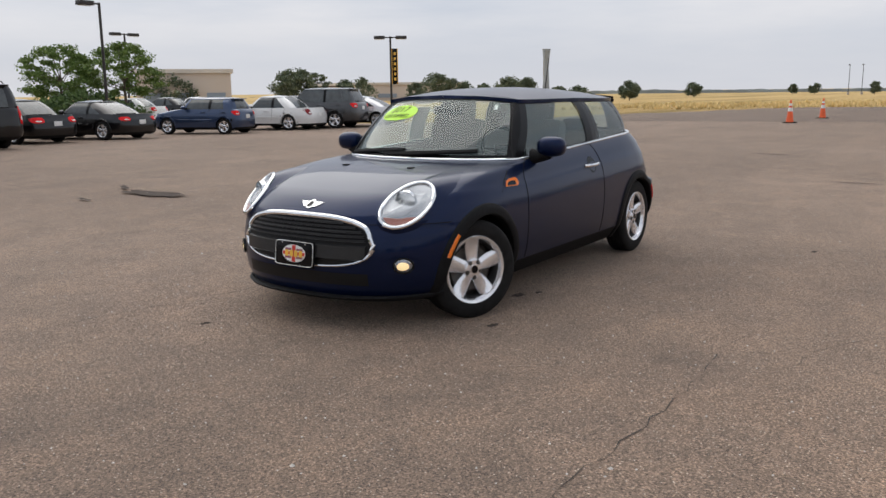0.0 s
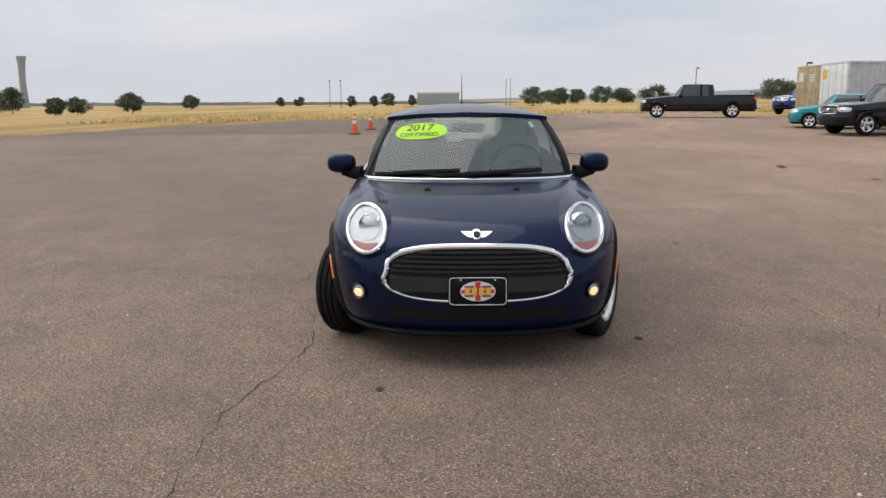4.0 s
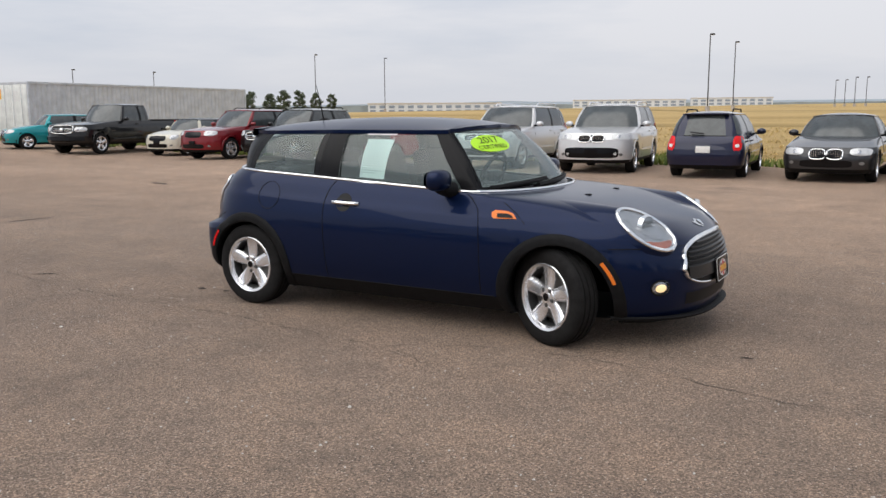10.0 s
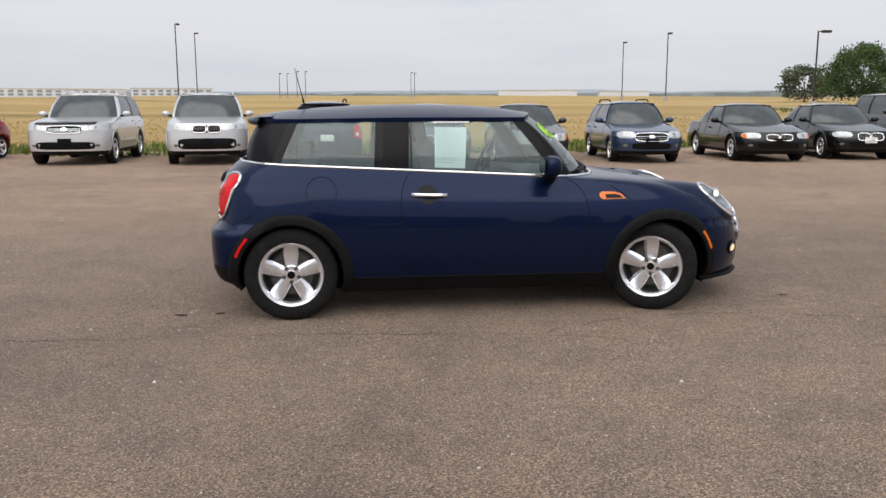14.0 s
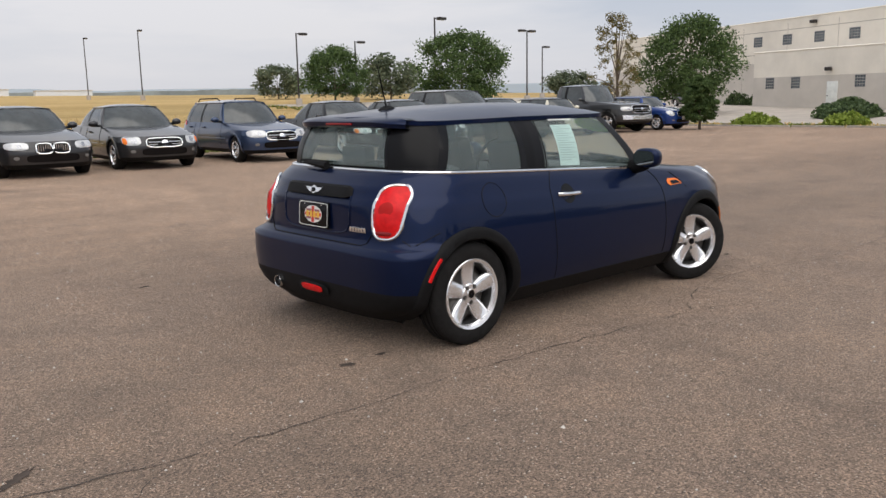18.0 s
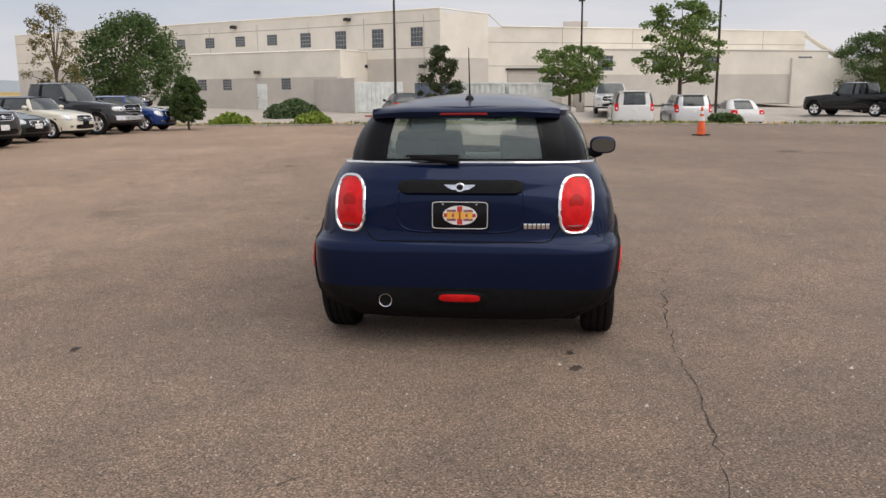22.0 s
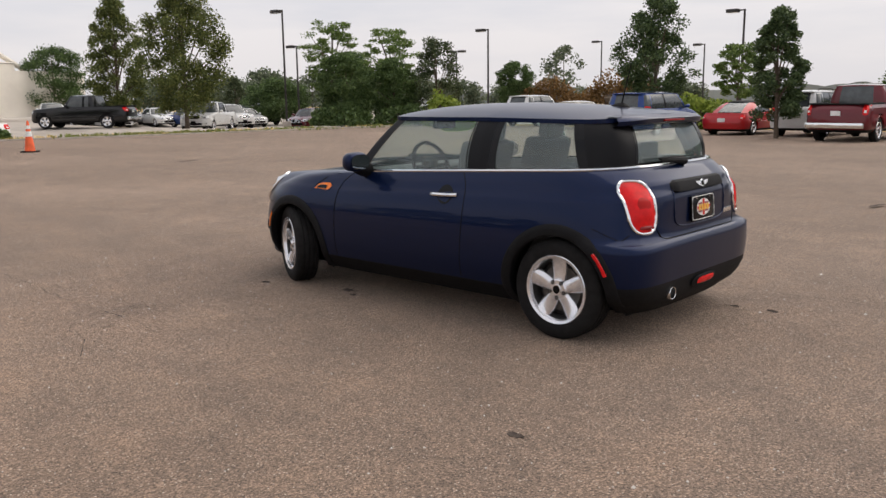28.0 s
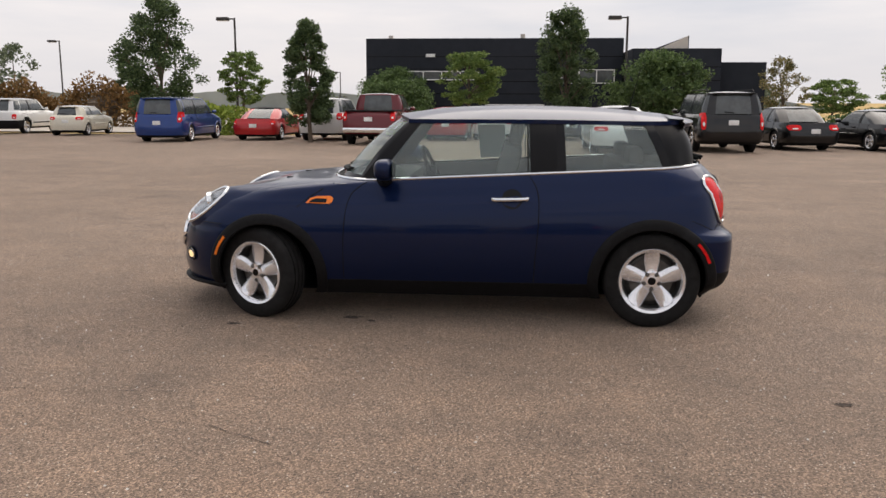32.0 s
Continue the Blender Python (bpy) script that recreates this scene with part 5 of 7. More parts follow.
def build_car(kind, col, look_at, name, label):
    wb, fo, ro, W, H, belt, nose, cowl, wt, rt, rb, zc, tr = KINDS[kind]
    xF, xR, h = wb / 2 + fo, -wb / 2 - ro, W / 2
    deck = kind in ("sedan", "coupe", "pickup", "longpickup")
    rows = [(zc, xR + 0.12, xF - 0.10, h - 0.10, xR + 0.6, xF - 0.7), (zc + 0.09, xR + 0.03, xF - 0.02, h - 0.03, xR + 0.55, xF - 0.7), (0.50, xR, xF, h, xR + 0.5, xF - 0.7), (nose * 0.84, xR + 0.02, xF - 0.03, h, xR + 0.5, xF - 0.75), (nose, xR + 0.05, xF - 0.12, h - 0.02, xR + 0.5, xF - 0.8)]
    for t in (0.25, 0.5, 0.72, 0.88, 1.0):
        z = nose + (belt - nose) * t
        xr = xR + 0.07 + 0.10 * t if deck else xR + 0.05 + (rb - 0.03 - xR - 0.05) * t**2
        rows.append((z, xr, cowl + (xF - 0.14 - cowl) * max(0, 1 - t) ** 0.62, h - 0.02 - 0.06 * t, xR + 0.5, cowl - 0.35 + (xF - 0.45 - cowl) * max(0, 1 - t) ** 0.8))
    S = Shell(rows, nf=3.0, nr=4.0)
    car = thing(name, label, {"pickup": "pickup truck", "longpickup": "pickup truck", "minivan": "van", "bigsuv": "SUV", "suv": "SUV"}.get(kind, "car"))
    pnt = look_at["paint"]
    trim = PLASTIC if look_at.get("clad") else pnt

    def sort(c, n):
        if c.z < zc + 0.10:
            return "lower_trim"
        if c.x > wb / 2 + 0.3 and c.z < nose * 0.86:
            return "front_bumper"
        if c.x < -wb / 2 - 0.35 and c.z < 0.62:
            return "rear_bumper"
        if c.x > cowl - 0.05 and c.z > nose * 0.97:
            return "bonnet"
        return "body"
    lv = sorted({r[0] for r in rows} | {(rows[2][0] + rows[3][0]) / 2, 0.38, (zc + 0.6) / 2})
    for nm, bm in S.build(lv, sort, [(wb / 2, tr), (-wb / 2, tr)], tr + 0.07, (6, 34, 9)).items():
        part(nm, bm, PLASTIC if nm == "lower_trim" else trim if nm.endswith("bumper") and look_at.get("clad") else pnt, car, sharp=60)
    top = S.ring(belt, 6, 30, 9)
    loop = [(p.x, p.y, p.z) for p in top] + [(p.x, -p.y, p.z) for p in reversed(top[1:-1])]
    part("boot_lid" if deck and "pickup" not in kind else "belt_panel", b_fan(loop), pnt, car)
    part("underbody", b_box(xR + 0.3, -h + 0.12, zc, xF - 0.35, h - 0.12, zc + 0.3), PLASTIC, car)
    for wx in (wb / 2, -wb / 2):
        for s in (1, -1):
            R = tr + 0.09
            rows2 = []
            for k in range(17):
                a = math.pi * (-0.06 + 1.12 * k / 16)
                rows2.append([(wx + q * math.cos(a), s * (S.side(wx + q * math.cos(a), tr + q * math.sin(a)) + o), max(zc, tr + q * math.sin(a))) for q, o in ((tr + 0.035, -0.12), (tr + 0.035, 0.008), (R - 0.01, 0.012), (R, -0.004))])
            part("arch_trim", b_grid(rows2), trim if look_at.get("clad") else pnt, car)
            bm = b_grid([[(wx + (tr + 0.06) * math.cos(math.pi * k / 10), s * y, tr + (tr + 0.06) * math.sin(math.pi * k / 10)) for y in (h - 0.30, h - 0.08)] for k in range(11)])
            b_fan([(wx + (tr + 0.06) * math.cos(math.pi * k / 10), s * (h - 0.30), tr + (tr + 0.06) * math.sin(math.pi * k / 10)) for k in range(11)], bm)
            part("wheel_well", bm, PLASTIC, car)
            parked_wheel(car, tr, Matrix.Translation((wx, s * (h - 0.125), tr)) @ pose(0, 0, 0, 0, 0, 0 if s > 0 else 180))
    # glasshouse
    hb, ht = h - 0.085, h - (0.25 if kind in ("suv", "bigsuv", "minivan", "pickup", "longpickup") else 0.29)
    ztop = H - 0.085
    m1 = cowl - 0.35 - (cowl - 0.35 - rb) * (0.52 if "pickup" not in kind else 0.60)
    m1 = max(m1, rb + 0.6)
    base = [(rb, 0), (rb + 0.03, hb * 0.62), (rb + 0.12, hb * 0.93), (rb + 0.34, hb), (m1 - 0.06, hb), (m1 + 0.06, hb), (cowl - 0.42, hb), (cowl - 0.30, hb * 0.95), (cowl - 0.11, hb * 0.6), (cowl - 0.03, 0)]
    topl = [(rt, 0), (rt + 0.02, ht * 0.68), (rt + 0.08, ht * 0.94), (rt + 0.26, ht), (m1 - 0.06, ht), (m1 + 0.06, ht), (wt - 0.10, ht), (wt - 0.05, ht * 0.93), (wt + 0.02, ht * 0.55), (wt + 0.04, 0)]
    G = House([(x, y, belt - 0.005) for x, y in base], [(x, y, ztop + (0.02 if i in (8, 9) else 0)) for i, (x, y) in enumerate(topl)], 0.035)
    gl = FARGLASS
    for s in (1, -1):
        def pane(nm, j0, j1, mat, out=0.0, v0=0.0, v1=1.0):
            bm = G.patch(j0, j1, v0, v1, out, 6, 4)
            part(nm, bm if s > 0 else mirrored(bm), mat, car)
        tail = kind in ("suv", "bigsuv", "minivan", "wagon")
        pane("rear_pillar", 0.95, 3.15, pnt, 0.002)
        if tail:
            pane("rear_side_window", 1.75, 3.1, gl, 0.006, 0.08, 0.9)
        pane("side_window", 3.1, 4.0, gl)
        pane("centre_pillar", 4.0, 5.0, PILLARBLACK if look_at.get("blackpost", True) else pnt, 0.003)
        pane("side_window", 5.0, 6.0, gl)
        pane("front_pillar", 6.0, 7.05, pnt, 0.004)
        bm = bmesh.new()
        bmesh.ops.create_uvsphere(bm, u_segments=12, v_segments=8, radius=1.0)
        for v in bm.verts:
            v.co = Vector((cowl - 0.42 + 0.09 * v.co.x, s * (h + 0.07 + 0.11 * v.co.y), belt + 0.075 + 0.075 * v.co.z))
        part("door_mirror", bm, look_at.get("mirror", pnt), car)
        part("mirror_arm", b_box(cowl - 0.46, min(s * hb, s * (h + 0.02)), belt + 0.0, cowl - 0.38, max(s * hb, s * (h + 0.02)), belt + 0.05, 0.01), PLASTIC, car)
        # lamps
        lw, lh = look_at.get("lamp", (0.19, 0.085))
        zl = nose - 0.085 if "pickup" not in kind else nose - 0.17
        fs = lambda y, z: S.front(y, z)
        yl = h - lw - 0.07
        lamp = part("headlamp", cap_on(fs, outline(s * yl, zl, lw, lh, 24, look_at.get("lampshape", 3.0), 0), 0.006, 0.012, 3), LAMPGLASS, car, "clear headlamp")
        part("lamp_bowl", cap_on(fs, outline(s * (yl - 0.03), zl, lh * 0.62, lh * 0.62, 16), 0.016, 0.006, 2), SILVERBOWL, lamp)
        if look_at.get("amber"):
            part("turn_signal", cap_on(fs, outline(s * (yl + lw * 0.75), zl - 0.01, lw * 0.22, lh * 0.7, 12, 3), 0.018, 0.004, 2), ORANGE, lamp)
        rs = lambda y, z: S.rear(y, z)
        zt = look_at.get("tailz", nose + 0.02 if not deck else belt - 0.16)
        tw, th = look_at.get("tail", (0.16, 0.12) if deck else (0.095, 0.20))
        tl = part("tail_lamp", cap_on(rs, outline(s * (h - tw - 0.05), zt, tw, th, 24, 3.5), -0.008, 0.012, 3), look_at.get("tailmat", REDLENS), car, "red tail lamp")
        part("reverse_lamp", cap_on(rs, outline(s * (h - tw - 0.05), zt - th * 0.35, tw * 0.45, th * 0.22, 12, 4), -0.021, 0.003, 2), WHITEBAND, tl)
        for x0 in (m1 + 0.18, m1 - 0.72):
            if x0 > rb + 0.3:
                zh = belt - 0.12
                part("door_handle", b_box(x0, min(s * (h - 0.05), s * (h + 0.015)), zh - 0.014, x0 + 0.2, max(s * (h - 0.05), s * (h + 0.015)), zh + 0.014, 0.008), look_at.get("handle", pnt), car)
        for gx in (cowl - 0.30, m1, max(rb + 0.42, -wb / 2 + 0.15)):
            part("door_gap", b_tube([(gx, s * (S.side(gx, z) + 0.001), z) for z in (belt - 0.02, belt - 0.2, 0.6, 0.42)], 0.006, False, 4), PLASTIC, car)
        part("side_moulding", b_grid([[(x, s * (S.side(x, z) + o), z) for z, o in ((0.52, 0.002), (0.53, 0.014), (0.57, 0.014), (0.58, 0.002))] for x in np.linspace(-wb / 2 + tr + 0.2, wb / 2 - tr - 0.2, 8)]), PLASTIC if look_at.get("clad") else pnt, car)
    part("windscreen", G.patch(7.0, 11.0, 0, 1, 0, 14, 5), gl, car)
    part("rear_window", G.patch(-1.0, 1.0, 0.04, 1, 0, 10, 5), gl, car)
    part("roof", G.roof([(rt - 0.05, ztop + 0.03), (rt + 0.3, H - 0.015), ((rt + wt) / 2, H), (wt - 0.2, H - 0.012), (wt + 0.08, ztop + 0.035)], 0.012), look_at.get("roof", pnt), car, sharp=60)
    fs = lambda y, z: S.front(y, z)
    rs = lambda y, z: S.rear(y, z)
    gw, gz, gh = look_at.get("grille", (0.40, nose - 0.14, 0.10))
    gr = part("grille", cap_on(fs, outline(0, gz, gw, gh, 28, 4), 0.006, 0.004, 3), GLOSSBLACK, car)
    if look_at.get("twin"):
        for s in (1, -1):
            lp = outline(s * 0.168, gz, 0.152, gh * 1.02, 24, 3.4)
            part("grille_surround", b_tube([(fs(y, z) + 0.012, y, z) for y, z in lp], 0.014, True, 6), CHROME, gr)
            for q in range(6):
                y = s * 0.168 - 0.11 + 0.044 * q
                part("grille_slat", b_box(fs(y, gz) + 0.004, y - 0.006, gz - gh * 0.8, fs(y, gz) + 0.02, y + 0.006, gz + gh * 0.8), CHROME, gr)
    elif look_at.get("chromegrille", True):
        lp = outline(0, gz, gw, gh, 28, 4)
        part("grille_surround", b_tube([(fs(y, z) + 0.010, y, z) for y, z in lp], 0.014, True, 6), CHROME, gr)
        for q in (-0.4, 0.1):
            z = gz + q * gh
            part("grille_slat", b_grid([[(fs(y, z) + 0.010, y, z - 0.012), (fs(y, z) + 0.024, y, z), (fs(y, z) + 0.010, y, z + 0.012)] for y in np.linspace(-gw * 0.9, gw * 0.9, 9)]), CHROME, gr)
        part("grille_emblem", cap_on(fs, outline(0, gz, 0.07, 0.055, 16), 0.026, 0.004, 2), CHROME, gr)
    ih = look_at.get("intake", 0.075)
    part("air_intake", cap_on(fs, outline(0, zc + 0.13 + ih, h * (0.55 if ih < 0.08 else 0.70), ih, 24, 5), 0.006, 0.003, 3), GLOSSBLACK, car)
    if look_at.get("guard"):
        part("bonnet_guard", b_grid([[(fs(y, nose + q) + o, y, nose + q + 0.012) for q, o in ((-0.03, 0.02), (0.0, 0.035), (0.03, 0.03))] for y in np.linspace(-h * 0.72, h * 0.72, 15)]), GLOSSBLACK, car, "black plastic bonnet guard")
    for s in (1, -1):
        part("fog_lamp", cap_on(fs, outline(s * (h - 0.24), zc + 0.22, 0.05, 0.035, 14), 0.008, 0.004, 2), FOGGLASS, car)
    zp = 0.52 if kind in ("sedan", "coupe") else 0.62
    if look_at.get("frontplate", True):
        fp = part("plate", b_box(xF + 0.002, -0.155, zc + 0.24, xF + 0.014, 0.155, zc + 0.39, 0.003), look_at.get("fplate", GLOSSBLACK), car)
    rp_z = look_at.get("platez", belt - 0.28 if deck else nose - 0.12)
    rx = S.rear(0, rp_z)
    rp = part("plate", b_box(rx - 0.016, -0.155, rp_z - 0.075, rx - 0.004, 0.155, rp_z + 0.075, 0.003), WHITEBAND, car)
    for q in range(6 if look_at.get("readable") else 0):
        part("plate_bar", b_box(rx - 0.0185, -0.12 + 0.042 * q, rp_z - 0.03, rx - 0.0165, -0.12 + 0.042 * q + 0.026, rp_z + 0.03), BLUEINK, rp)
    if look_at.get("rails"):
        for s in (1, -1):
            part("roof_rail", b_tube([(rt + 0.25, s * (ht - 0.06), H - 0.03), (rt + 0.35, s * (ht - 0.06), H + 0.035), (wt - 0.5, s * (ht - 0.06), H + 0.035), (wt - 0.38, s * (ht - 0.06), H - 0.02)], 0.018, False, 6), look_at.get("railmat", PLASTIC), car)
    if look_at.get("stripes"):
        for s in (1, -1):
            rows3 = []
            for k in range(12):
                z = nose + 0.005 + (belt - nose - 0.01) * (k / 11)
                rows3.append([(S.front(y, z) + 0.002, y, z + 0.004) for y in (s * 0.24, s * 0.32, s * 0.42)])
            part("bonnet_stripe", b_grid(rows3), look_at["stripes"], car)
    if "pickup" in kind:
        inner = [(rb - 0.05, -h + 0.14), (xR + 0.22, -h + 0.14), (xR + 0.22, h - 0.14), (rb - 0.05, h - 0.14)]
        part("load_bed", b_fan([(x, y, belt + 0.004) for x, y in inner]), PLASTIC, car)
        for s in (1, -1):
            part("bed_rail", b_box(xR + 0.15, min(s * (h - 0.15), s * (h - 0.07)), belt - 0.01, rb - 0.02, max(s * (h - 0.15), s * (h - 0.07)), belt + 0.05, 0.012), look_at.get("railmat", PLASTIC), car)
        part("tailgate_rail", b_box(xR + 0.12, -h + 0.12, belt - 0.01, xR + 0.22, h - 0.12, belt + 0.04, 0.012), PLASTIC, car)
        part("step_bumper", b_box(xR - 0.14, -h + 0.1, 0.48, xR + 0.04, h - 0.1, 0.66, 0.03), look_at.get("bumper", CHROME), car)
        if look_at.get("bigbumper"):
            part("front_chrome_bumper", b_grid([[(fs(y, z) + o, y, z) for z, o in ((0.50, 0.0), (0.52, 0.05), (0.66, 0.05), (0.69, 0.0))] for y in np.linspace(-h * 0.9, h * 0.9, 15)]), look_at["bigbumper"], car)
    elif kind in ("suv", "bigsuv", "hatch", "wagon", "minivan"):
        part("rear_wiper", b_tube([(S.rear(0, belt) - 0.02, 0.0, belt + 0.06), (S.rear(0, belt) - 0.015, 0.3, belt + 0.09)], 0.014, False, 5), PLASTIC, car)
        part("roof_spoiler", b_box(rt - 0.10, -ht * 0.85, ztop - 0.005, rt + 0.1, ht * 0.85, ztop + 0.03, 0.012), pnt, car)
    return car


LAMPGLASS = simple("lamp_glass", (0.62, 0.63, 0.64), 0.1, 0.2, 0.12, 12, Coat_Weight=1.0)
FOGGLASS = simple("fog_glass", (0.22, 0.22, 0.22), 0.15, 0.2, 0.1)
P = {n: paint(n + "_paint", c, m, r) for n, c, m, r in (
    ("black", (0.006, 0.006, 0.007), 0.2, 0.3), ("charcoal", (0.036, 0.036, 0.039), 0.5, 0.32), ("darkgrey", (0.060, 0.062, 0.066), 0.5, 0.32), ("silver", (0.70, 0.70, 0.71), 0.4, 0.34),
    ("white", (0.74, 0.74, 0.73), 0.0, 0.35), ("cream", (0.70, 0.66, 0.55), 0.0, 0.35), ("crimson", (0.20, 0.010, 0.016), 0.25, 0.3), ("red", (0.42, 0.015, 0.018), 0.15, 0.3), ("cherry", (0.27, 0.012, 0.022), 0.2, 0.3),
    ("teal", (0.02, 0.30, 0.33), 0.4, 0.32), ("blue", (0.012, 0.045, 0.20), 0.4, 0.3), ("midblue", (0.035, 0.058, 0.120), 0.5, 0.32), ("ink", (0.010, 0.013, 0.040), 0.3, 0.3), ("green", (0.012, 0.022, 0.020), 0.4, 0.3), ("maroon", (0.13, 0.012, 0.018), 0.2, 0.35))}


def park(name, label, kind, col, x, y, heading, axle="front", **opts):
    """axle: which axle stands at x, y; heading: where the nose points, in degrees from +x."""
    wb = KINDS[kind][0]
    a = radians(heading)
    d = wb / 2 * (-1 if axle == "front" else 1)
    cx, cy = x + d * math.cos(a), y + d * math.sin(a)
    opts["paint"] = P[col]
    key = (kind, col, tuple(sorted((k, str(v)) for k, v in opts.items() if k != "paint")))
    m = pose(cx, cy, lie(cx, cy), 0, 0, heading)
    if key in SEEN:
        car = copy_thing(SEEN[key], m)
        car.name = name
        tagged(car, label)
    else:
        car = build_car(kind, col, opts, name, label)
        car.matrix_basis = m
        SEEN[key] = car
    tagged(car, group="parked cars")
    return car


TWIN = dict(twin=True, lamp=(0.2, 0.075))
# the row along the field, noses to the lot
park("pickup_truck", "black crew-cab pickup with a silver side strip, at the lot's end", "longpickup", "black", -43.5, 12.6, -104, railmat=PLASTIC)
park("pickup_truck", "bright blue old pickup beside the shipping containers", "pickup", "blue", -47.0, 22.0, -58)
park("hatchback_car", "teal blue small hatchback in front of the containers", "hatch", "teal", -29.3, 15.4, -112, lampshape=2.2)
park("pickup_truck", "black pickup with a black bumper parked in the row", "pickup", "black", -25.3, 15.2, -80, grille=(0.52, 0.93, 0.15), bigbumper=GLOSSBLACK, tail=(0.1, 0.2))
park("hatchback_car", "cream small car with a black top and round lamps", "hatch", "cream", -22.35, 17.0, -84, roof=GLOSSBLACK, chromegrille=False, lampshape=2.0, lamp=(0.12, 0.11))
park("suv", "dark red family SUV with roof rails", "suv", "crimson", -19.1, 16.0, -92, rails=True, chromegrille=False)
park("suv", "black SUV with a chrome barred grille", "suv", "black", -16.8, 16.6, -90, rails=True, grille=(0.42, 0.82, 0.12))
park("hatchback_car", "cherry red small hatchback, black roof and bonnet stripes", "hatch", "cherry", -11.8, 15.75, -103, lampshape=2.0, lamp=(0.13, 0.13), stripes=GLOSSBLACK, chromegrille=False, roof=GLOSSBLACK)
park("suv", "silver SUV with a black bonnet guard and roof rails", "suv", "silver", -7.65, 15.4, -88, rails=True, railmat=ALLOY, guard=True, grille=(0.40, 0.86, 0.085), intake=0.09)
park("suv", "pale silver SUV with twin kidney grilles and a dark intake", "suv", "silver", -4.4, 15.1, -82, rails=True, railmat=ALLOY, twin=True, grille=(0.34, 0.865, 0.085), lamp=(0.2, 0.075), frontplate=True, intake=0.13)
park("station_wagon", "dark navy estate car with its tail to the lot", "wagon", "ink", -1.5, 14.6, 94, "rear", rails=True, tail=(0.09, 0.16))
park("sedan_car", "charcoal executive sedan with twin kidney grilles", "sedan", "charcoal", 1.13, 14.45, -92, grille=(0.34, 0.60, 0.10), **TWIN)
park("sedan_car", "dark grey sedan with a chrome winged grille", "sedan", "charcoal", 3.6, 14.6, -95, amber=True, lamp=(0.17, 0.10))
park("station_wagon", "slate blue tall estate car with roof rails", "wagon", "midblue", 6.42, 14.28, -95, rails=True, lamp=(0.2, 0.085))
park("sedan_car", "black boxy older sedan with amber signals", "sedan", "black", 9.65, 14.25, -95, amber=True, grille=(0.30, 0.61, 0.07), **TWIN)
park("sedan_car", "black sedan with a front number plate", "sedan", "black", 12.35, 14.7, -97, grille=(0.32, 0.60, 0.09), fplate=WHITEBAND, **TWIN)
park("suv", "charcoal small crossover with round lamps", "suv", "darkgrey", 15.1, 15.1, -97, lampshape=2.0, lamp=(0.15, 0.11), fplate=WHITEBAND)
park("sedan_car", "dark green older sedan with amber signals", "sedan", "green", 17.9, 15.9, -96, amber=True, grille=(0.32, 0.60, 0.08), fplate=WHITEBAND, **TWIN)
park("hatchback_car", "cream small hatchback with a black roof", "hatch", "cream", 20.9, 16.0, -96, lampshape=2.0, lamp=(0.12, 0.12), roof=GLOSSBLACK)
park("pickup_truck", "dark grey pickup with a crumpled nose", "pickup", "darkgrey", 23.8, 15.9, -94, grille=(0.55, 0.92, 0.16), bigbumper=ALLOY)
park("hatchback_car", "bright blue small hatchback with white bonnet stripes", "hatch", "blue", 26.6, 15.6, -92, lampshape=2.0, lamp=(0.13, 0.13), stripes=WHITEBAND, fplate=WHITEBAND)
# the row along the drive, tails to the lot
park("suv", "white small crossover with a black rear bumper", "suv", "white", 24.8, -34.0, -88, "rear", clad=True, tail=(0.085, 0.12), tailz=0.86)
park("hatchback_car", "cream small estate hatchback with wide tail lamps", "hatch", "cream", 20.5, -32.1, -86, "rear", tail=(0.16, 0.07))
park("minivan", "bright blue minivan with a chrome tailgate strip", "minivan", "blue", 13.3, -26.2, -89, "rear", tail=(0.075, 0.2), tailz=0.98)
park("convertible_car", "bright red small convertible with its black roof up", "coupe", "red", 10.2, -28.4, -92, "rear", roof=PLASTIC, tail=(0.08, 0.09))
park("suv", "white SUV behind a street tree", "suv", "white", 7.4, -28.3, -92, "rear", tail=(0.12, 0.14), rails=True)
park("pickup_truck", "dark red pickup with a chrome rear bumper", "pickup", "maroon", 4.85, -25.2, -92, "rear", tail=(0.08, 0.18))
park("hatchback_car", "white small hatchback with red tail lamps", "hatch", "white", 0.55, -30.6, -92, "rear", tail=(0.09, 0.13))
park("hatchback_car", "bright red small hatchback with its tail to the lot", "hatch", "red", 2.45, -29.2, -92, "rear", tail=(0.09, 0.13))
park("hatchback_car", "black small hatchback facing the lot near the dark building", "hatch", "ink", 5.9, -39.4, 92, "front", lampshape=2.0, lamp=(0.12, 0.12))
park("hatchback_car", "dark blue small hatchback facing the lot in the drive", "hatch", "ink", -2.6, -30.5, 92, "front", lampshape=2.0, lamp=(0.12, 0.12))
park("sedan_car", "white sedan with slim tail lamps", "sedan", "white", -3.6, -20.0, -90, "rear", tail=(0.2, 0.07))
park("suv", "black large SUV with a roof rack", "bigsuv", "black", -7.0, -21.4, -88, "rear", rails=True, tail=(0.07, 0.26), tailz=1.0)
park("sedan_car", "black sedan with wide red tail lamps", "sedan", "black", -10.0, -23.2, -82, "rear", tail=(0.2, 0.09))
park("sedan_car", "black older sedan parked beside another black sedan", "coupe", "black", -12.9, -22.8, -78, "rear", tail=(0.18, 0.07))
park("hatchback_car", "dark blue five-door hatchback with a black spoiler", "hatch", "midblue", -17.4, -21.9, -72, "rear", tail=(0.13, 0.09))
park("sedan_car", "white compact sedan with dark red lamps", "sedan", "white", -21.0, -21.9, -75, "rear", tail=(0.1, 0.12), tailmat=DARKRED)
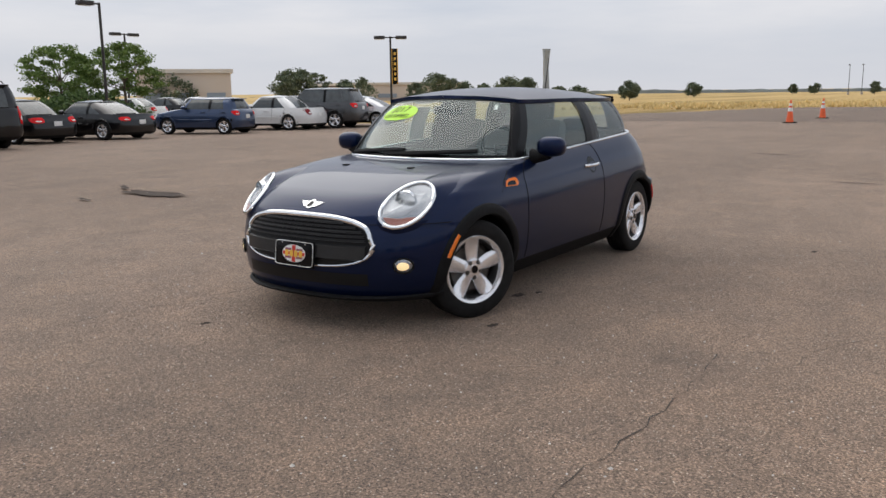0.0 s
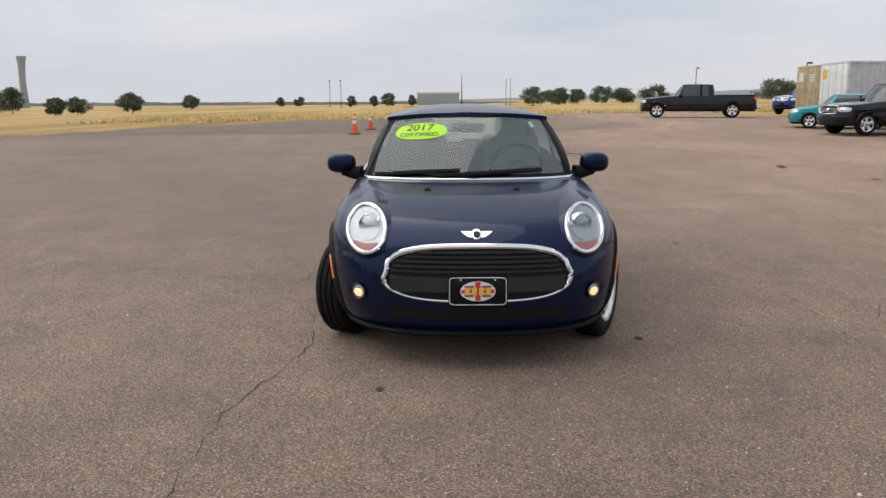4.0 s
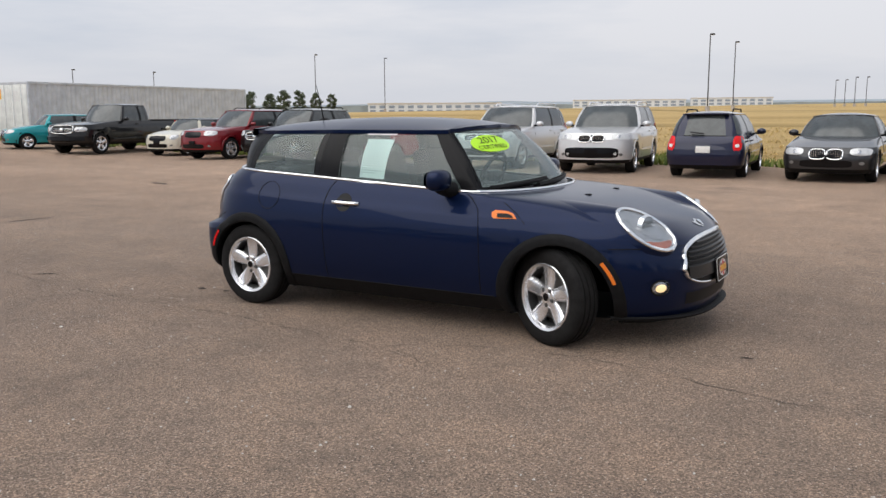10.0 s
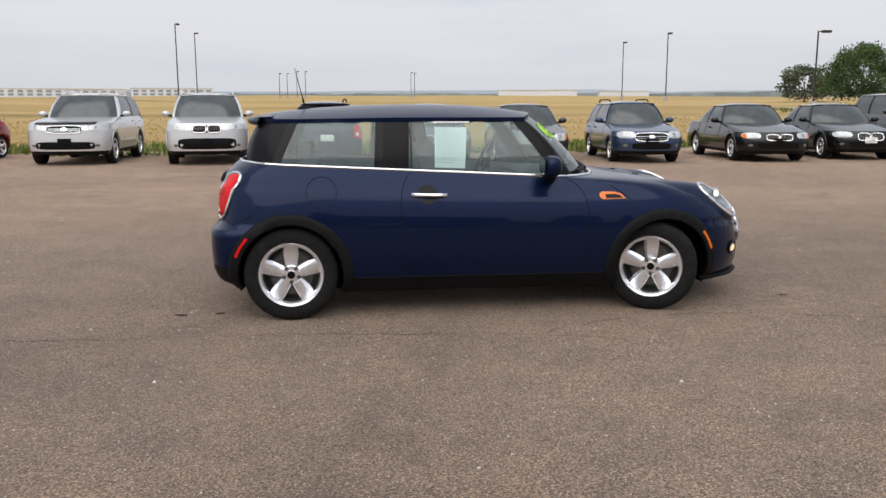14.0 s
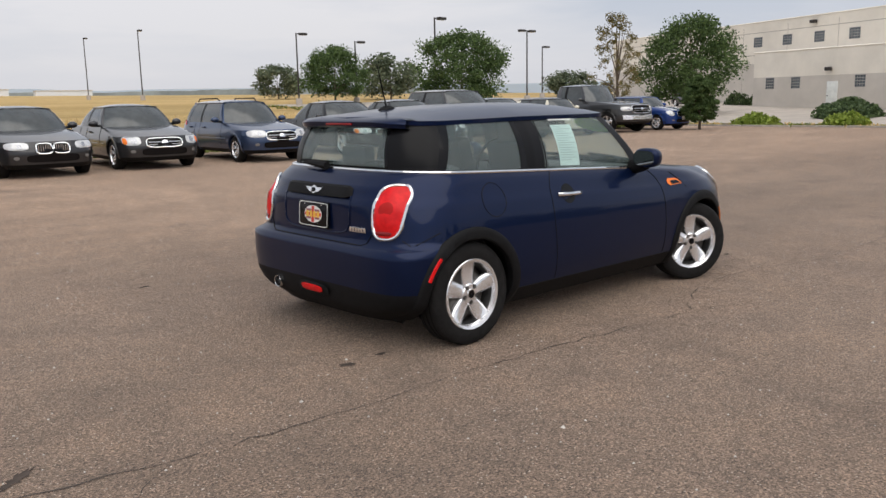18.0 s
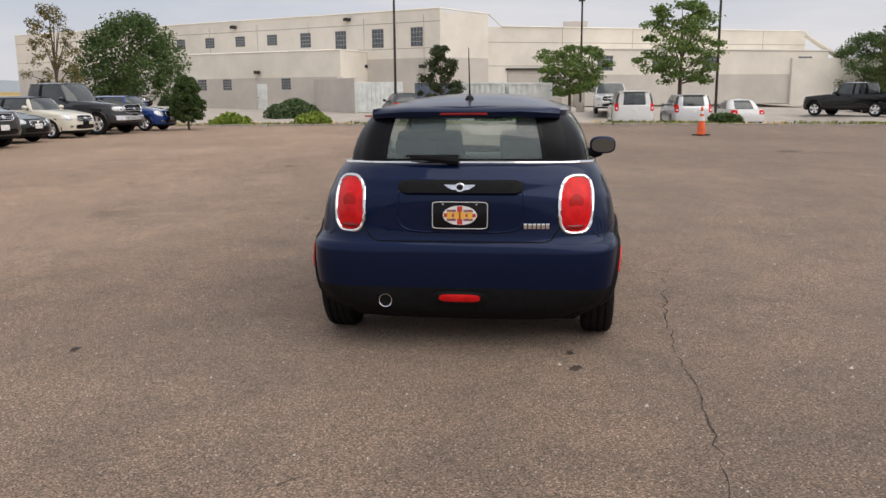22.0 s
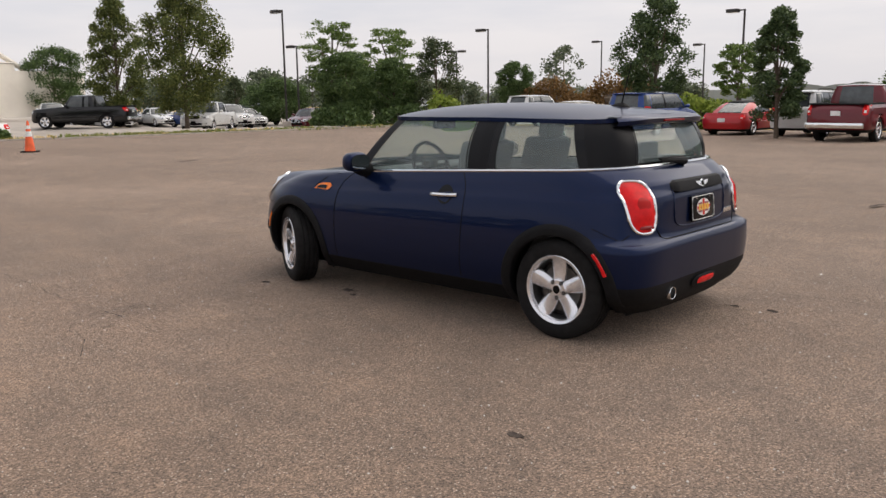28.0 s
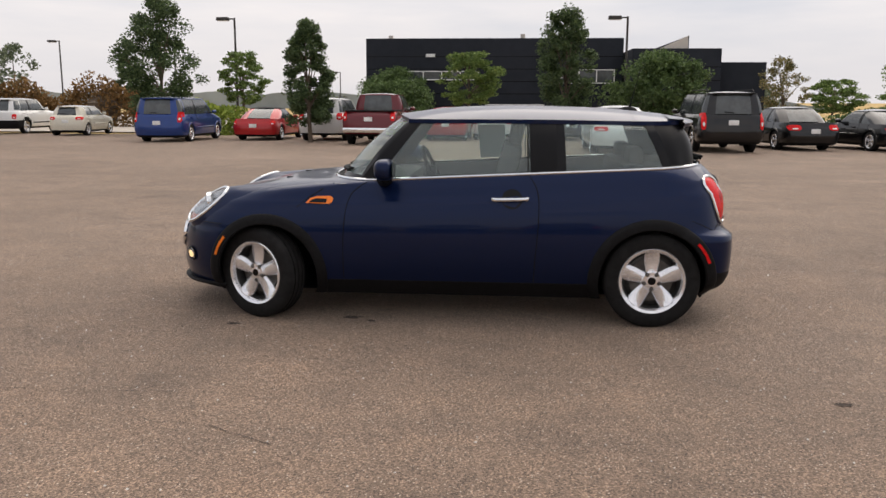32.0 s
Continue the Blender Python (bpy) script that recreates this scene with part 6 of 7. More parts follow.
park("suv", "grey SUV with a rack on its roof", "suv", "darkgrey", -23.1, -21.2, -72, "rear", rails=True, tail=(0.17, 0.1), tailz=1.0)
park("coupe_car", "silver two-door coupe at the end of the row", "coupe", "silver", -25.3, -20.7, -70, "rear", tail=(0.16, 0.06))
# cars in front of the white building and beyond
park("pickup_truck", "white pickup facing the lot by the building", "pickup", "white", 46.5, -4.2, 178, grille=(0.55, 0.92, 0.16))
park("suv", "white off-roader by the kerb, tail to the lot", "bigsuv", "white", 37.2, -4.6, 0, "rear")
park("suv", "silver SUV by the kerb", "suv", "silver", 37.6, -7.5, 2, "rear")
park("sedan_car", "white sedan by the building door", "sedan", "white", 40.5, -10.7, 4, "rear")
park("pickup_truck", "black pickup parked across the drive by the building", "pickup", "black", 43.7, -19.0, 42, "rear")
park("pickup_truck", "white flatbed pickup with a load", "pickup", "white", 43.6, -24.6, 128)
park("sedan_car", "dark red low sedan behind the hedge trees", "sedan", "maroon", 41.85, -31.4, 118)
park("sedan_car", "dark grey sedan parked by the white gate", "sedan", "darkgrey", 42.6, 8.3, 20)
park("sedan_car", "black sedan by the white building wall", "sedan", "black", 54.1, 30.2, -125)
rng = random.Random(11)
for k in range(7):
    col = ("white", "silver", "black", "white", "darkgrey", "ink", "white", "maroon", "silver")[k]
    park("sedan_car" if k % 2 else "suv", "%s car in the far rows" % ("pale" if col in ("white", "silver") else "dark"), "sedan" if k % 2 else "suv", col, 47 + 3.0 * (k % 3), -30 - 3.4 * k, 170 + rng.uniform(-6, 6))
for k in range(6):
    col = ("white", "black", "silver", "white", "darkgrey", "white", "black", "silver")[k]
    park("sedan_car", "%s sedan in the far aisle" % ("pale" if col in ("white", "silver") else "dark"), "sedan", col, -27 - 4.2 * k, -44 - 2.0 * (k % 3), -70 + rng.uniform(-8, 8))

for k, (x, y) in enumerate(((55.0, -20.5), (56.5, -23.2), (54.0, -24.5), (57.5, -27.2), (56.0, -29.4), (52.5, -30.6), (55.5, -33.8))):
    col = ("white", "black", "silver", "darkgrey", "white", "blue", "white")[k]
    park("sedan_car", "%s sedan parked in rows before the trees" % ("pale" if col in ("white", "silver") else "blue" if col == "blue" else "dark"), "sedan", col, x, y, 165 + 9 * (k % 3))

# ---- traffic cones ----
def build_cone(x, y):
    c = thing("traffic_cone", "orange traffic cone with two white bands on a dark base", "cone", pose(x, y, lie(x, y), 0, 0, random.uniform(0, 90)), "traffic cones")
    part("base", b_box(-0.20, -0.20, 0, 0.20, 0.20, 0.04, 0.012), RUBBER, c)
    part("cone_body", b_lathe([(0.150, 0.035), (0.145, 0.06), (0.036, 0.86), (0.030, 0.90), (0.022, 0.915), (0.001, 0.917)], 24, axis="z"), CONE, c)
    for z0, z1 in ((0.46, 0.61), (0.68, 0.78)):
        r = lambda z: 0.1485 - (z - 0.06) * (0.109 / 0.80)
        part("white_band", b_lathe([(r(z0), z0), (r(z1), z1)], 24, axis="z"), WHITEBAND, c)
    return c


for x, y in ((-30.3, -3.9), (-36.2, -3.7), (21.6, -5.3)):
    build_cone(x, y)

# ---- street lamps ----
DARKMETAL = simple("bronze_metal", (0.05, 0.045, 0.042), 0.5, 0.4, 0.15)


def lamp(x, y, top, heads=1, turn=0.0, banner=False):
    z = lie(x, y)
    h = top - z
    far = math.hypot(x, y)
    r = 0.075
    p = thing("street_lamp", "dark bronze car-park lamp with %s box head%s" % (("a single", "") if heads == 1 else ("twin", "s")), "street lamp", pose(x, y, z, 0, 0, turn), "street lamps")
    part("base", b_lathe([(0.001, 0.62), (0.26, 0.62), (0.28, 0.58), (0.28, 0.0)], 16, axis="z"), CONCRETE, p)
    part("pole", b_lathe([(0.001, h), (r * 0.8, h), (r, 0.6)], 10, axis="z"), DARKMETAL, p)
    q0, q1 = (0.06, 0.5) if y > 60 else (0.35, 1.05)
    for s in ((1, -1) if heads == 2 else (1,)):
        arm = part("arm", b_box(min(0, s * 0.5), -0.03, h - 0.09, max(0, s * 0.5), 0.03, h - 0.02), DARKMETAL, p)
        hd = part("lamp_head", b_box(min(s * q0, s * q1), -0.2, h - 0.16, max(s * q0, s * q1), 0.2, h + 0.04, 0.03), DARKMETAL, p)
        part("lens", b_box(min(s * (q0 + 0.05), s * (q1 - 0.05)), -0.16, h - 0.175, max(s * (q0 + 0.05), s * (q1 - 0.05)), 0.16, h - 0.158), WHITEBAND, hd)
    if banner:
        bn = part("banner", b_box(-0.46, -0.012, h - 3.0, -0.06, 0.012, h - 0.75, 0.004), GLOSSBLACK, p, "dark vertical banner with yellow edges")
        for x0 in (-0.46, -0.10):
            part("banner_edge", b_box(x0, -0.016, h - 3.0, x0 + 0.04, 0.016, h - 0.75), YELLOW, bn)
        for k in range(6):
            part("banner_mark", b_box(-0.33, -0.016, h - 2.75 + 0.32 * k, -0.2, 0.016, h - 2.58 + 0.32 * k), YELLOW, bn)
    return p


lamp(36.8, 92.6, 10.0, 1)
lamp(38.2, 113.6, 10.5, 1)
lamp(36.3, 58.7, 7.3, 1)
lamp(43.4, 59.8, 6.9, 1)
lamp(38.4, 43.2, 7.45, 1)
lamp(55.2, 49.0, 7.6, 2)
lamp(67.5, 57.7, 7.0, 1)
lamp(-126.5, 87.6, 10.0, 1)
lamp(-126.0, 104.5, 10.3, 1)
lamp(-21.3, 97.1, 11.0, 1)
lamp(-23.0, 119.0, 11.8, 1)
lamp(-12.9, 183.6, 9.1, 1)
lamp(-11.6, 193.7, 9.5, 1)
lamp(-17.5, 193, 9, 1)
lamp(-16.1, 198.1, 9.2, 1)
lamp(13.7, 203.3, 9.7, 1)
lamp(14.9, 208.2, 9.8, 1)
lamp(-94.3, 113.5, 12.7, 1)
lamp(-96.5, 138.4, 13.6, 1)
lamp(-94.7, 43.4, 5.7, 1)
lamp(40.6, 8.1, 7.1, 1)
lamp(49.7, -2.45, 7.3, 1)
lamp(40.6, -9.3, 7.2, 1)
lamp(40.5, -29.2, 7.06, 1)
lamp(47.3, -35.6, 5.4, 1)
lamp(76.4, -46, 4.6, 2)
lamp(48.8, -55.6, 5.7, 2)
lamp(35.4, -43.8, 6.3, 1)
lamp(40.6, -67.9, 6.7, 1)
lamp(29.9, -67.8, 5.9, 1)
lamp(16.1, -43.2, 6.2, 1)
lamp(22, -101.8, 5.1, 1)
lamp(-6.5, -41.9, 6.05, 1)
lamp(-18.2, -31.2, 5.5, 1)
lamp(-30.7, -46.9, 5.5, 2)
lamp(-209.0, -28.1, 6.6, 1)
lamp(-209.0, -25.3, 6.6, 1)
lamp(-243.0, 20.6, 7.7, 1)
lamp(-243.0, 19.3, 7.4, 1)
lamp(-137.1, 43.1, 6.7, 1)
lamp(-38.2, -30.0, 4.9, 2, -52, True)

# ---- trees ----
BARK = simple("bark", (0.12, 0.09, 0.065), 0.9, 0, 0.3, 14)
LEAVES = {
    "round": leaf_material("dark_leaves", (0.034, 0.062, 0.022), (0.120, 0.175, 0.058)),
    "pear": leaf_material("deep_leaves", (0.032, 0.056, 0.026), (0.110, 0.155, 0.060)),
    "oval": leaf_material("olive_leaves", (0.044, 0.066, 0.020), (0.170, 0.185, 0.055)),
    "locust": leaf_material("fresh_leaves", (0.052, 0.095, 0.022), (0.190, 0.255, 0.075)),
    "conifer": leaf_material("needle_leaves", (0.030, 0.045, 0.022), (0.100, 0.125, 0.055)),
    # skyline trees: distance haze is put into the leaf colour itself
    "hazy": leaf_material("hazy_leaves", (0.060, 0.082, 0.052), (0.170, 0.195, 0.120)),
    "sparse": leaf_material("turning_leaves", (0.070, 0.075, 0.025), (0.260, 0.200, 0.085)),
}
NAMES = {"round": ("broadleaf_tree", "dense round dark green tree"), "pear": ("upright_tree", "upright oval dark green tree"), "oval": ("ash_tree", "tall oval olive green tree"), "locust": ("locust_tree", "airy spreading bright green tree"), "conifer": ("conifer_tree", "slender pointed green tree"), "sparse": ("thin_tree", "thin olive and brown leaved tree")}


def crown_width(kind, f):
    """Half width of the crown at the share f of its height."""
    if kind == "round":
        return math.sqrt(max(0.03, 1 - (2 * f - 0.85) ** 2 / 1.34))
    if kind == "pear":
        return math.sin(math.pi * (0.16 + 0.80 * f)) ** 0.7
    if kind == "oval":
        return math.sin(math.pi * (0.20 + 0.78 * f)) ** 0.85
    if kind == "locust":
        return 0.5 + 0.55 * math.sin(math.pi * min(1, f * 1.02))
    if kind == "conifer":
        return 0.25 + 0.8 * math.sin(math.pi * (0.28 + 0.70 * f))
    return 0.85 * math.sin(math.pi * (0.15 + 0.80 * f)) + 0.12


def tree(kind, x, y, top, half, seed):
    rng = random.Random(seed * 7 + 3)
    z0 = lie(x, y)
    h = max(2.0, top - z0)
    far = math.hypot(x, y)
    nm, lb = NAMES[kind]
    where = "beyond the lot" if far < 80 else "on the far skyline"
    t = thing(nm, lb + " " + where, "tree", pose(x, y, z0), "trees")
    base = {"round": 0.16, "pear": 0.14, "oval": 0.12, "locust": 0.34, "conifer": 0.04, "sparse": 0.16}[kind] * h
    tr = 0.014 * h + 0.035
    lean = rng.uniform(-0.03, 0.03) * h
    part("trunk", b_tube([(0, 0, -0.1), (lean * 0.3, 0, base), (lean, 0, h * 0.6), (lean * 1.2, 0.05, h * 0.93)], [tr, tr * 0.8, tr * 0.4, 0.015], False, 8), BARK, t)
    near = far < 78
    nb = {"round": 120, "pear": 110, "oval": 120, "locust": 80, "conifer": 80, "sparse": 62}[kind] if near else 34
    lobes = [rng.uniform(0, 6.283) for _ in range(3)]
    clumps = []
    for k in range(nb):
        f = (k + rng.random()) / nb
        a = rng.uniform(0, 6.283)
        wide = crown_width(kind, f) * (1 + 0.13 * math.sin(2 * a + lobes[0] + 5 * f) + 0.10 * math.sin(3 * a + lobes[1] - 9 * f) + 0.07 * math.sin(7 * f * 6 + lobes[2]))
        q = wide * half * (0.25 + 0.75 * rng.random() ** 0.45) * 0.90
        c = Vector((lean * f + q * math.cos(a), q * math.sin(a), base + (h - base) * (0.03 + 0.93 * f)))
        r = half * {"round": 0.23, "pear": 0.23, "oval": 0.24, "locust": 0.20, "conifer": 0.24, "sparse": 0.18}[kind] * rng.uniform(0.65, 1.25) * (1 if near else 1.5)
        clumps.append((c, max(0.10, r)))
    if near:
        for c, r in clumps[:: max(1, nb // 12)]:
            s = Vector((lean * 0.6, 0, base + (c.z - base) * 0.40))
            part("limb", b_tube([s, s.lerp(c, 0.55) + Vector((0, 0, 0.02 * h)), c], [tr * 0.38, tr * 0.22, 0.010], False, 5), BARK, t)
    dens = {"round": 95, "pear": 95, "oval": 125, "locust": 70, "conifer": 80, "sparse": 42}[kind]
    size = (0.085 + 0.033 * half) * (1 if near else 2.0)
    npr = np.random.RandomState(seed + 1)
    V = []
    flat = {"locust": 0.42, "round": 0.7, "pear": 0.8, "oval": 0.9, "conifer": 0.6, "sparse": 0.8}[kind]
    for c, r in clumps:
        n = int(dens * (1.75 if near else 1.3) * rng.uniform(0.7, 1.3))
        d = npr.normal(size=(n, 3))
        d /= np.linalg.norm(d, axis=1)[:, None]
        p = np.array(c) + d * (r * npr.uniform(0.1, 1.25, n) ** 0.7)[:, None] * np.array([1, 1, flat])
        u = npr.normal(size=(n, 3)) * np.array([1, 1, 0.7])
        u /= np.linalg.norm(u, axis=1)[:, None]
        w = np.cross(u, npr.normal(size=(n, 3)))
        w /= np.linalg.norm(w, axis=1)[:, None]
        s = size * npr.uniform(0.45, 1.2, n)[:, None]
        V.append(np.stack([p - u * s * 0.5, p + w * s * 0.34, p + u * s * 0.5, p - w * s * 0.34], 1).reshape(-1, 3))
    V = np.concatenate(V)
    me = bpy.data.meshes.new("crown")
    me.from_pydata(V.tolist(), [], np.arange(len(V)).reshape(-1, 4).tolist())
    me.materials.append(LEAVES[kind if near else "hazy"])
    cr = new("crown", me)
    cr.parent = t
    return t


tree("round", 47.9, 80.9, 5.4, 2.9, 0)
tree("round", 41.8, 61.0, 6.3, 3.4, 1)
tree("round", 53.5, 67.1, 5.9, 3.6, 2)
tree("round", 39.8, 41.9, 6.3, 3.7, 3)
tree("sparse", 41.0, 28.5, 6.7, 1.8, 4)
tree("round", 46.7, 26.8, 6.5, 3.6, 5)
tree("conifer", 35.9, 4.9, 3.8, 1.05, 6)
tree("locust", 38.5, -1.5, 3.8, 2.1, 7)
tree("locust", 38.7, -7.1, 5.9, 2.6, 8)
tree("oval", 50.9, -23.0, 8.4, 2.0, 9)
tree("oval", 42.0, -22.8, 8.4, 2.7, 10)
tree("round", 78.3, -30.2, 3.4, 1.8, 11)
tree("locust", 40.1, -32.8, 6.6, 2.2, 12)
tree("locust", 40.4, -38.7, 6.5, 2.3, 13)
tree("conifer", 33.3, -35.9, 5.3, 1.9, 14)
tree("pear", 17.4, -35.2, 6.5, 1.95, 15)
tree("pear", 7.5, -26.0, 4.5, 1.0, 16)
tree("locust", 13.9, -37.6, 4.0, 1.4, 17)
tree("locust", 2.0, -38.3, 4.0, 1.8, 18)
tree("pear", -2.6, -31.0, 5.4, 1.4, 19)
tree("round", 7.2, -47.6, 3.4, 2.2, 20)
tree("sparse", 46.4, -70.2, 6.6, 2.9, 21)
tree("round", 35.0, -46.6, 4.0, 1.6, 22)
tree("round", 48.6, -42.7, 4.7, 1.8, 23)
tree("round", 38.9, -38.2, 3.3, 1.4, 24)
tree("pear", 25.0, -48.5, 5.5, 0.9, 25)
tree("sparse", -15.7, -43.7, 4.0, 1.5, 26)
tree("locust", -19.5, -46.7, 2.8, 1.7, 27)
tree("round", 6.6, -43.6, 2.5, 2.3, 28)
tree("round", 69.4, -26.7, 6.0, 2.9, 29)
tree("round", 81.3, 64.9, 4.3, 3.0, 95)
tree("locust", -21.9, -40.8, 4.1, 2.2, 96)
tree("locust", -24.7, -38.9, 4.3, 2.3, 97)
tree("round", -7.0, -34.5, 3.7, 2.3, 98)
tree("round", 26.8, 14.2, 2.2, 0.7, 99)
tree("conifer", 62.3, -40.2, 3.5, 1.1, 94)
tree("round", 52.4, -37.3, 2.9, 2.8, 93)
tree("sparse", -63.1, -82.6, 3.3, 3.4, 75)
tree("round", -78.4, -95.8, 4.5, 2.0, 76)
tree("sparse", -118.5, -81.9, 4.3, 3.1, 77)
tree("round", -143.0, -80.0, 3.6, 4.0, 78)
tree("sparse", -88.3, -87.7, 4.8, 3.1, 79)
tree("sparse", -87.7, -87.1, 4.8, 2.2, 80)
tree("sparse", -102.2, -86.0, 3.2, 3.3, 81)
tree("sparse", -199.4, -76.6, 3.0, 2.6, 82)
tree("round", -185.3, -56.5, 2.7, 2.0, 83)
tree("round", -249.3, -48.3, 2.5, 1.4, 84)
tree("round", -250.3, -42.8, 2.6, 1.6, 85)
tree("round", -222.3, 30.0, 3.7, 3.1, 86)
tree("round", -202.6, 23.0, 4.5, 2.8, 87)
tree("round", -206.7, 29.8, 4.3, 2.9, 88)
tree("round", -206.0, 34.3, 4.0, 2.2, 89)
tree("round", -200.0, 39.2, 4.5, 2.8, 90)
tree("round", -203.8, 45.1, 4.0, 3.3, 91)
tree("round", -192.3, 50.2, 4.4, 3.5, 92)
tree("round", -204.3, 62.7, 4.8, 1.6, 93)
tree("round", -179.2, 73.6, 5.2, 4.7, 94)
tree("round", -177.0, 78.6, 4.1, 2.7, 95)
tree("conifer", -102.8, 101.3, 6.1, 1.3, 96)
tree("conifer", -100.5, 103.4, 6.1, 1.3, 97)
tree("round", -101.4, 109.4, 5.8, 1.2, 98)
tree("conifer", -96.4, 107.2, 6.3, 1.3, 99)
tree("conifer", -94.3, 109.0, 6.4, 1.1, 100)
tree("conifer", -92.1, 110.8, 5.9, 1.0, 101)
tree("round", -93.0, 116.5, 5.8, 0.9, 102)
tree("locust", -80.7, -81.2, 3.9, 1.3, 200)
tree("round", -88.3, -84.8, 4.9, 2.1, 201)
tree("locust", -95.6, -88.6, 4.6, 1.8, 202)
tree("round", -104.5, -90.5, 3.5, 1.5, 203)
tree("sparse", -87.9, -73.0, 3.6, 1.1, 204)
tree("round", -98.8, -71.7, 2.8, 1.3, 205)
tree("locust", -107.4, -73.4, 4.2, 1.8, 206)
tree("round", -115.1, -76.2, 3.6, 1.7, 207)
tree("round", -96.1, -61.2, 2.7, 1.3, 208)
tree("round", -104.4, -63.0, 2.5, 1.3, 209)
tree("round", -113.2, -63.8, 3.5, 1.6, 210)
tree("round", -121.7, -64.8, 3.5, 1.8, 211)
tree("round", -102.4, -49.7, 1.9, 1.3, 212)
tree("round", -110.9, -50.4, 1.9, 1.5, 213)
tree("round", -121.2, -46.5, 2.6, 1.6, 214)

tree("round", 37.0, -31.5, 4.3, 2.1, 400)
tree("round", 35.6, -34.2, 3.9, 1.9, 401)
tree("round", -213.5, -13.5, 3.3, 1.9, 402)
tree("round", -214.0, -7.4, 2.9, 1.1, 403)
tree("round", -213.0, -17.3, 2.7, 1.1, 404)
tree("round", -212.0, -23.0, 2.7, 1.2, 405)
tree("round", 88.1, -46.9, 4.0, 3.7, 300)
tree("round", 80.3, -50.0, 4.0, 3.5, 301)
tree("round", 74.3, -51.7, 4.4, 3.4, 302)
tree("round", 81.7, -64.9, 4.0, 3.4, 303)
tree("round", 65.2, -56.5, 4.0, 3.0, 304)
tree("round", 68.1, -65.0, 3.7, 3.1, 305)
tree("round", 71.5, -75.7, 3.3, 3.4, 306)
tree("round", 61.5, -71.2, 3.0, 2.8, 307)
tree("round", 53.9, -70.9, 2.6, 2.7, 308)
tree("round", 35.6, -76.1, 2.4, 2.5, 309)
tree("round", 86.9, -57.5, 3.1, 3.9, 310)
tree("round", 92.7, -66.9, 4.1, 4.2, 311)
tree("round", 91.0, -59.7, 3.8, 3.8, 312)
tree("round", 83.9, -61.2, 4.1, 3.3, 313)
tree("round", 21.5, -86.5, 1.5, 3.0, 314)
tree("round", -18.2, -77.2, 2.6, 2.7, 315)
tree("round", -23.9, -80.9, 2.7, 2.8, 316)


def shrub(x, y, rx, ry, h, kind, label, seed, name="shrub"):
    rng = np.random.RandomState(seed)
    n = int(900 * max(1, rx * ry))
    d = rng.normal(size=(n, 3))
    d /= np.linalg.norm(d, axis=1)[:, None]
    d[:, 2] = np.abs(d[:, 2])
    lump = 1 + 0.18 * np.sin(d[:, :1] * 5 + seed) * np.cos(d[:, 1:2] * 4)
    p = d * np.array([rx, ry, h]) * lump * rng.uniform(0.7, 1.02, n)[:, None]
    u = rng.normal(size=(n, 3))
    u /= np.linalg.norm(u, axis=1)[:, None]
    w = np.cross(u, rng.normal(size=(n, 3)))
    w /= np.linalg.norm(w, axis=1)[:, None]
    s = 0.13 * rng.uniform(0.6, 1.2, n)[:, None]
    V = np.stack([p - u * s, p + w * s * 0.6, p + u * s, p - w * s * 0.6], 1).reshape(-1, 3)
    me = bpy.data.meshes.new("foliage")
    me.from_pydata(V.tolist(), [], np.arange(len(V)).reshape(-1, 4).tolist())
    me.materials.append(LEAVES[kind])
    t = thing(name, label, "shrub", pose(x, y, lie(x, y)), "shrubs")
    f = new("foliage", me)
    f.parent = t
    part("branchwork", b_lathe([(0.001, h * 0.8), (rx * 0.3, h * 0.5), (rx * 0.15, -0.05)], 8, axis="z"), BARK, t)
    return t


LEAVES["rust"] = leaf_material("rust_leaves", (0.10, 0.060, 0.022), (0.26, 0.145, 0.055))
LEAVES["bright"] = leaf_material("bright_leaves", (0.10, 0.15, 0.02), (0.28, 0.34, 0.065))
shrub(43.5, 14.9, 2.6, 1.4, 1.0, "pear", "low dark green juniper bush by the wall", 1)
shrub(61.6, 29.4, 1.1, 1.1, 0.9, "pear", "clipped round dark bush by the building", 2)
shrub(60.9, 30.9, 1.0, 1.0, 1.0, "pear", "clipped round dark bush by the building", 3)
shrub(36.6, 2.3, 0.9, 0.9, 0.95, "pear", "round dark green bush in front of the containers", 4)
shrub(33.0, -8.3, 0.8, 0.7, 0.42, "round", "low green bush in the verge", 5)
shrub(29.3, -32.0, 1.25, 1.2, 1.95, "bright", "bright yellow-green bush by the kerb", 6)
shrub(26.3, -47.0, 4.2, 1.5, 3.0, "rust", "rust-coloured hedge beyond the parked cars", 7, "hedge")
shrub(32.0, -46.8, 4.0, 1.5, 2.7, "rust", "rust-coloured hedge beyond the parked cars", 8, "hedge")
shrub(36.0, -30.0, 2.4, 1.5, 1.3, "round", "dark green bushes under the street trees", 9)
shrub(33.5, -33.0, 2.2, 1.5, 1.2, "round", "dark green bushes under the street trees", 10)
shrub(3.2, -31.5, 1.5, 1.0, 1.1, "round", "low green bush behind the white hatchback", 11)
shrub(14.5, -34.5, 2.0, 1.3, 1.6, "bright", "yellow-green bush beyond the cars", 12)
shrub(32.4, 10.5, 1.1, 0.8, 0.55, "bright", "straggly weeds in the verge", 13)
shrub(32.2, 14.5, 1.3, 0.8, 0.5, "bright", "straggly weeds in the verge", 14)
shrub(-20.5, -37.5, 5.0, 1.6, 1.7, "round", "green hedge under the trees", 15, "hedge")

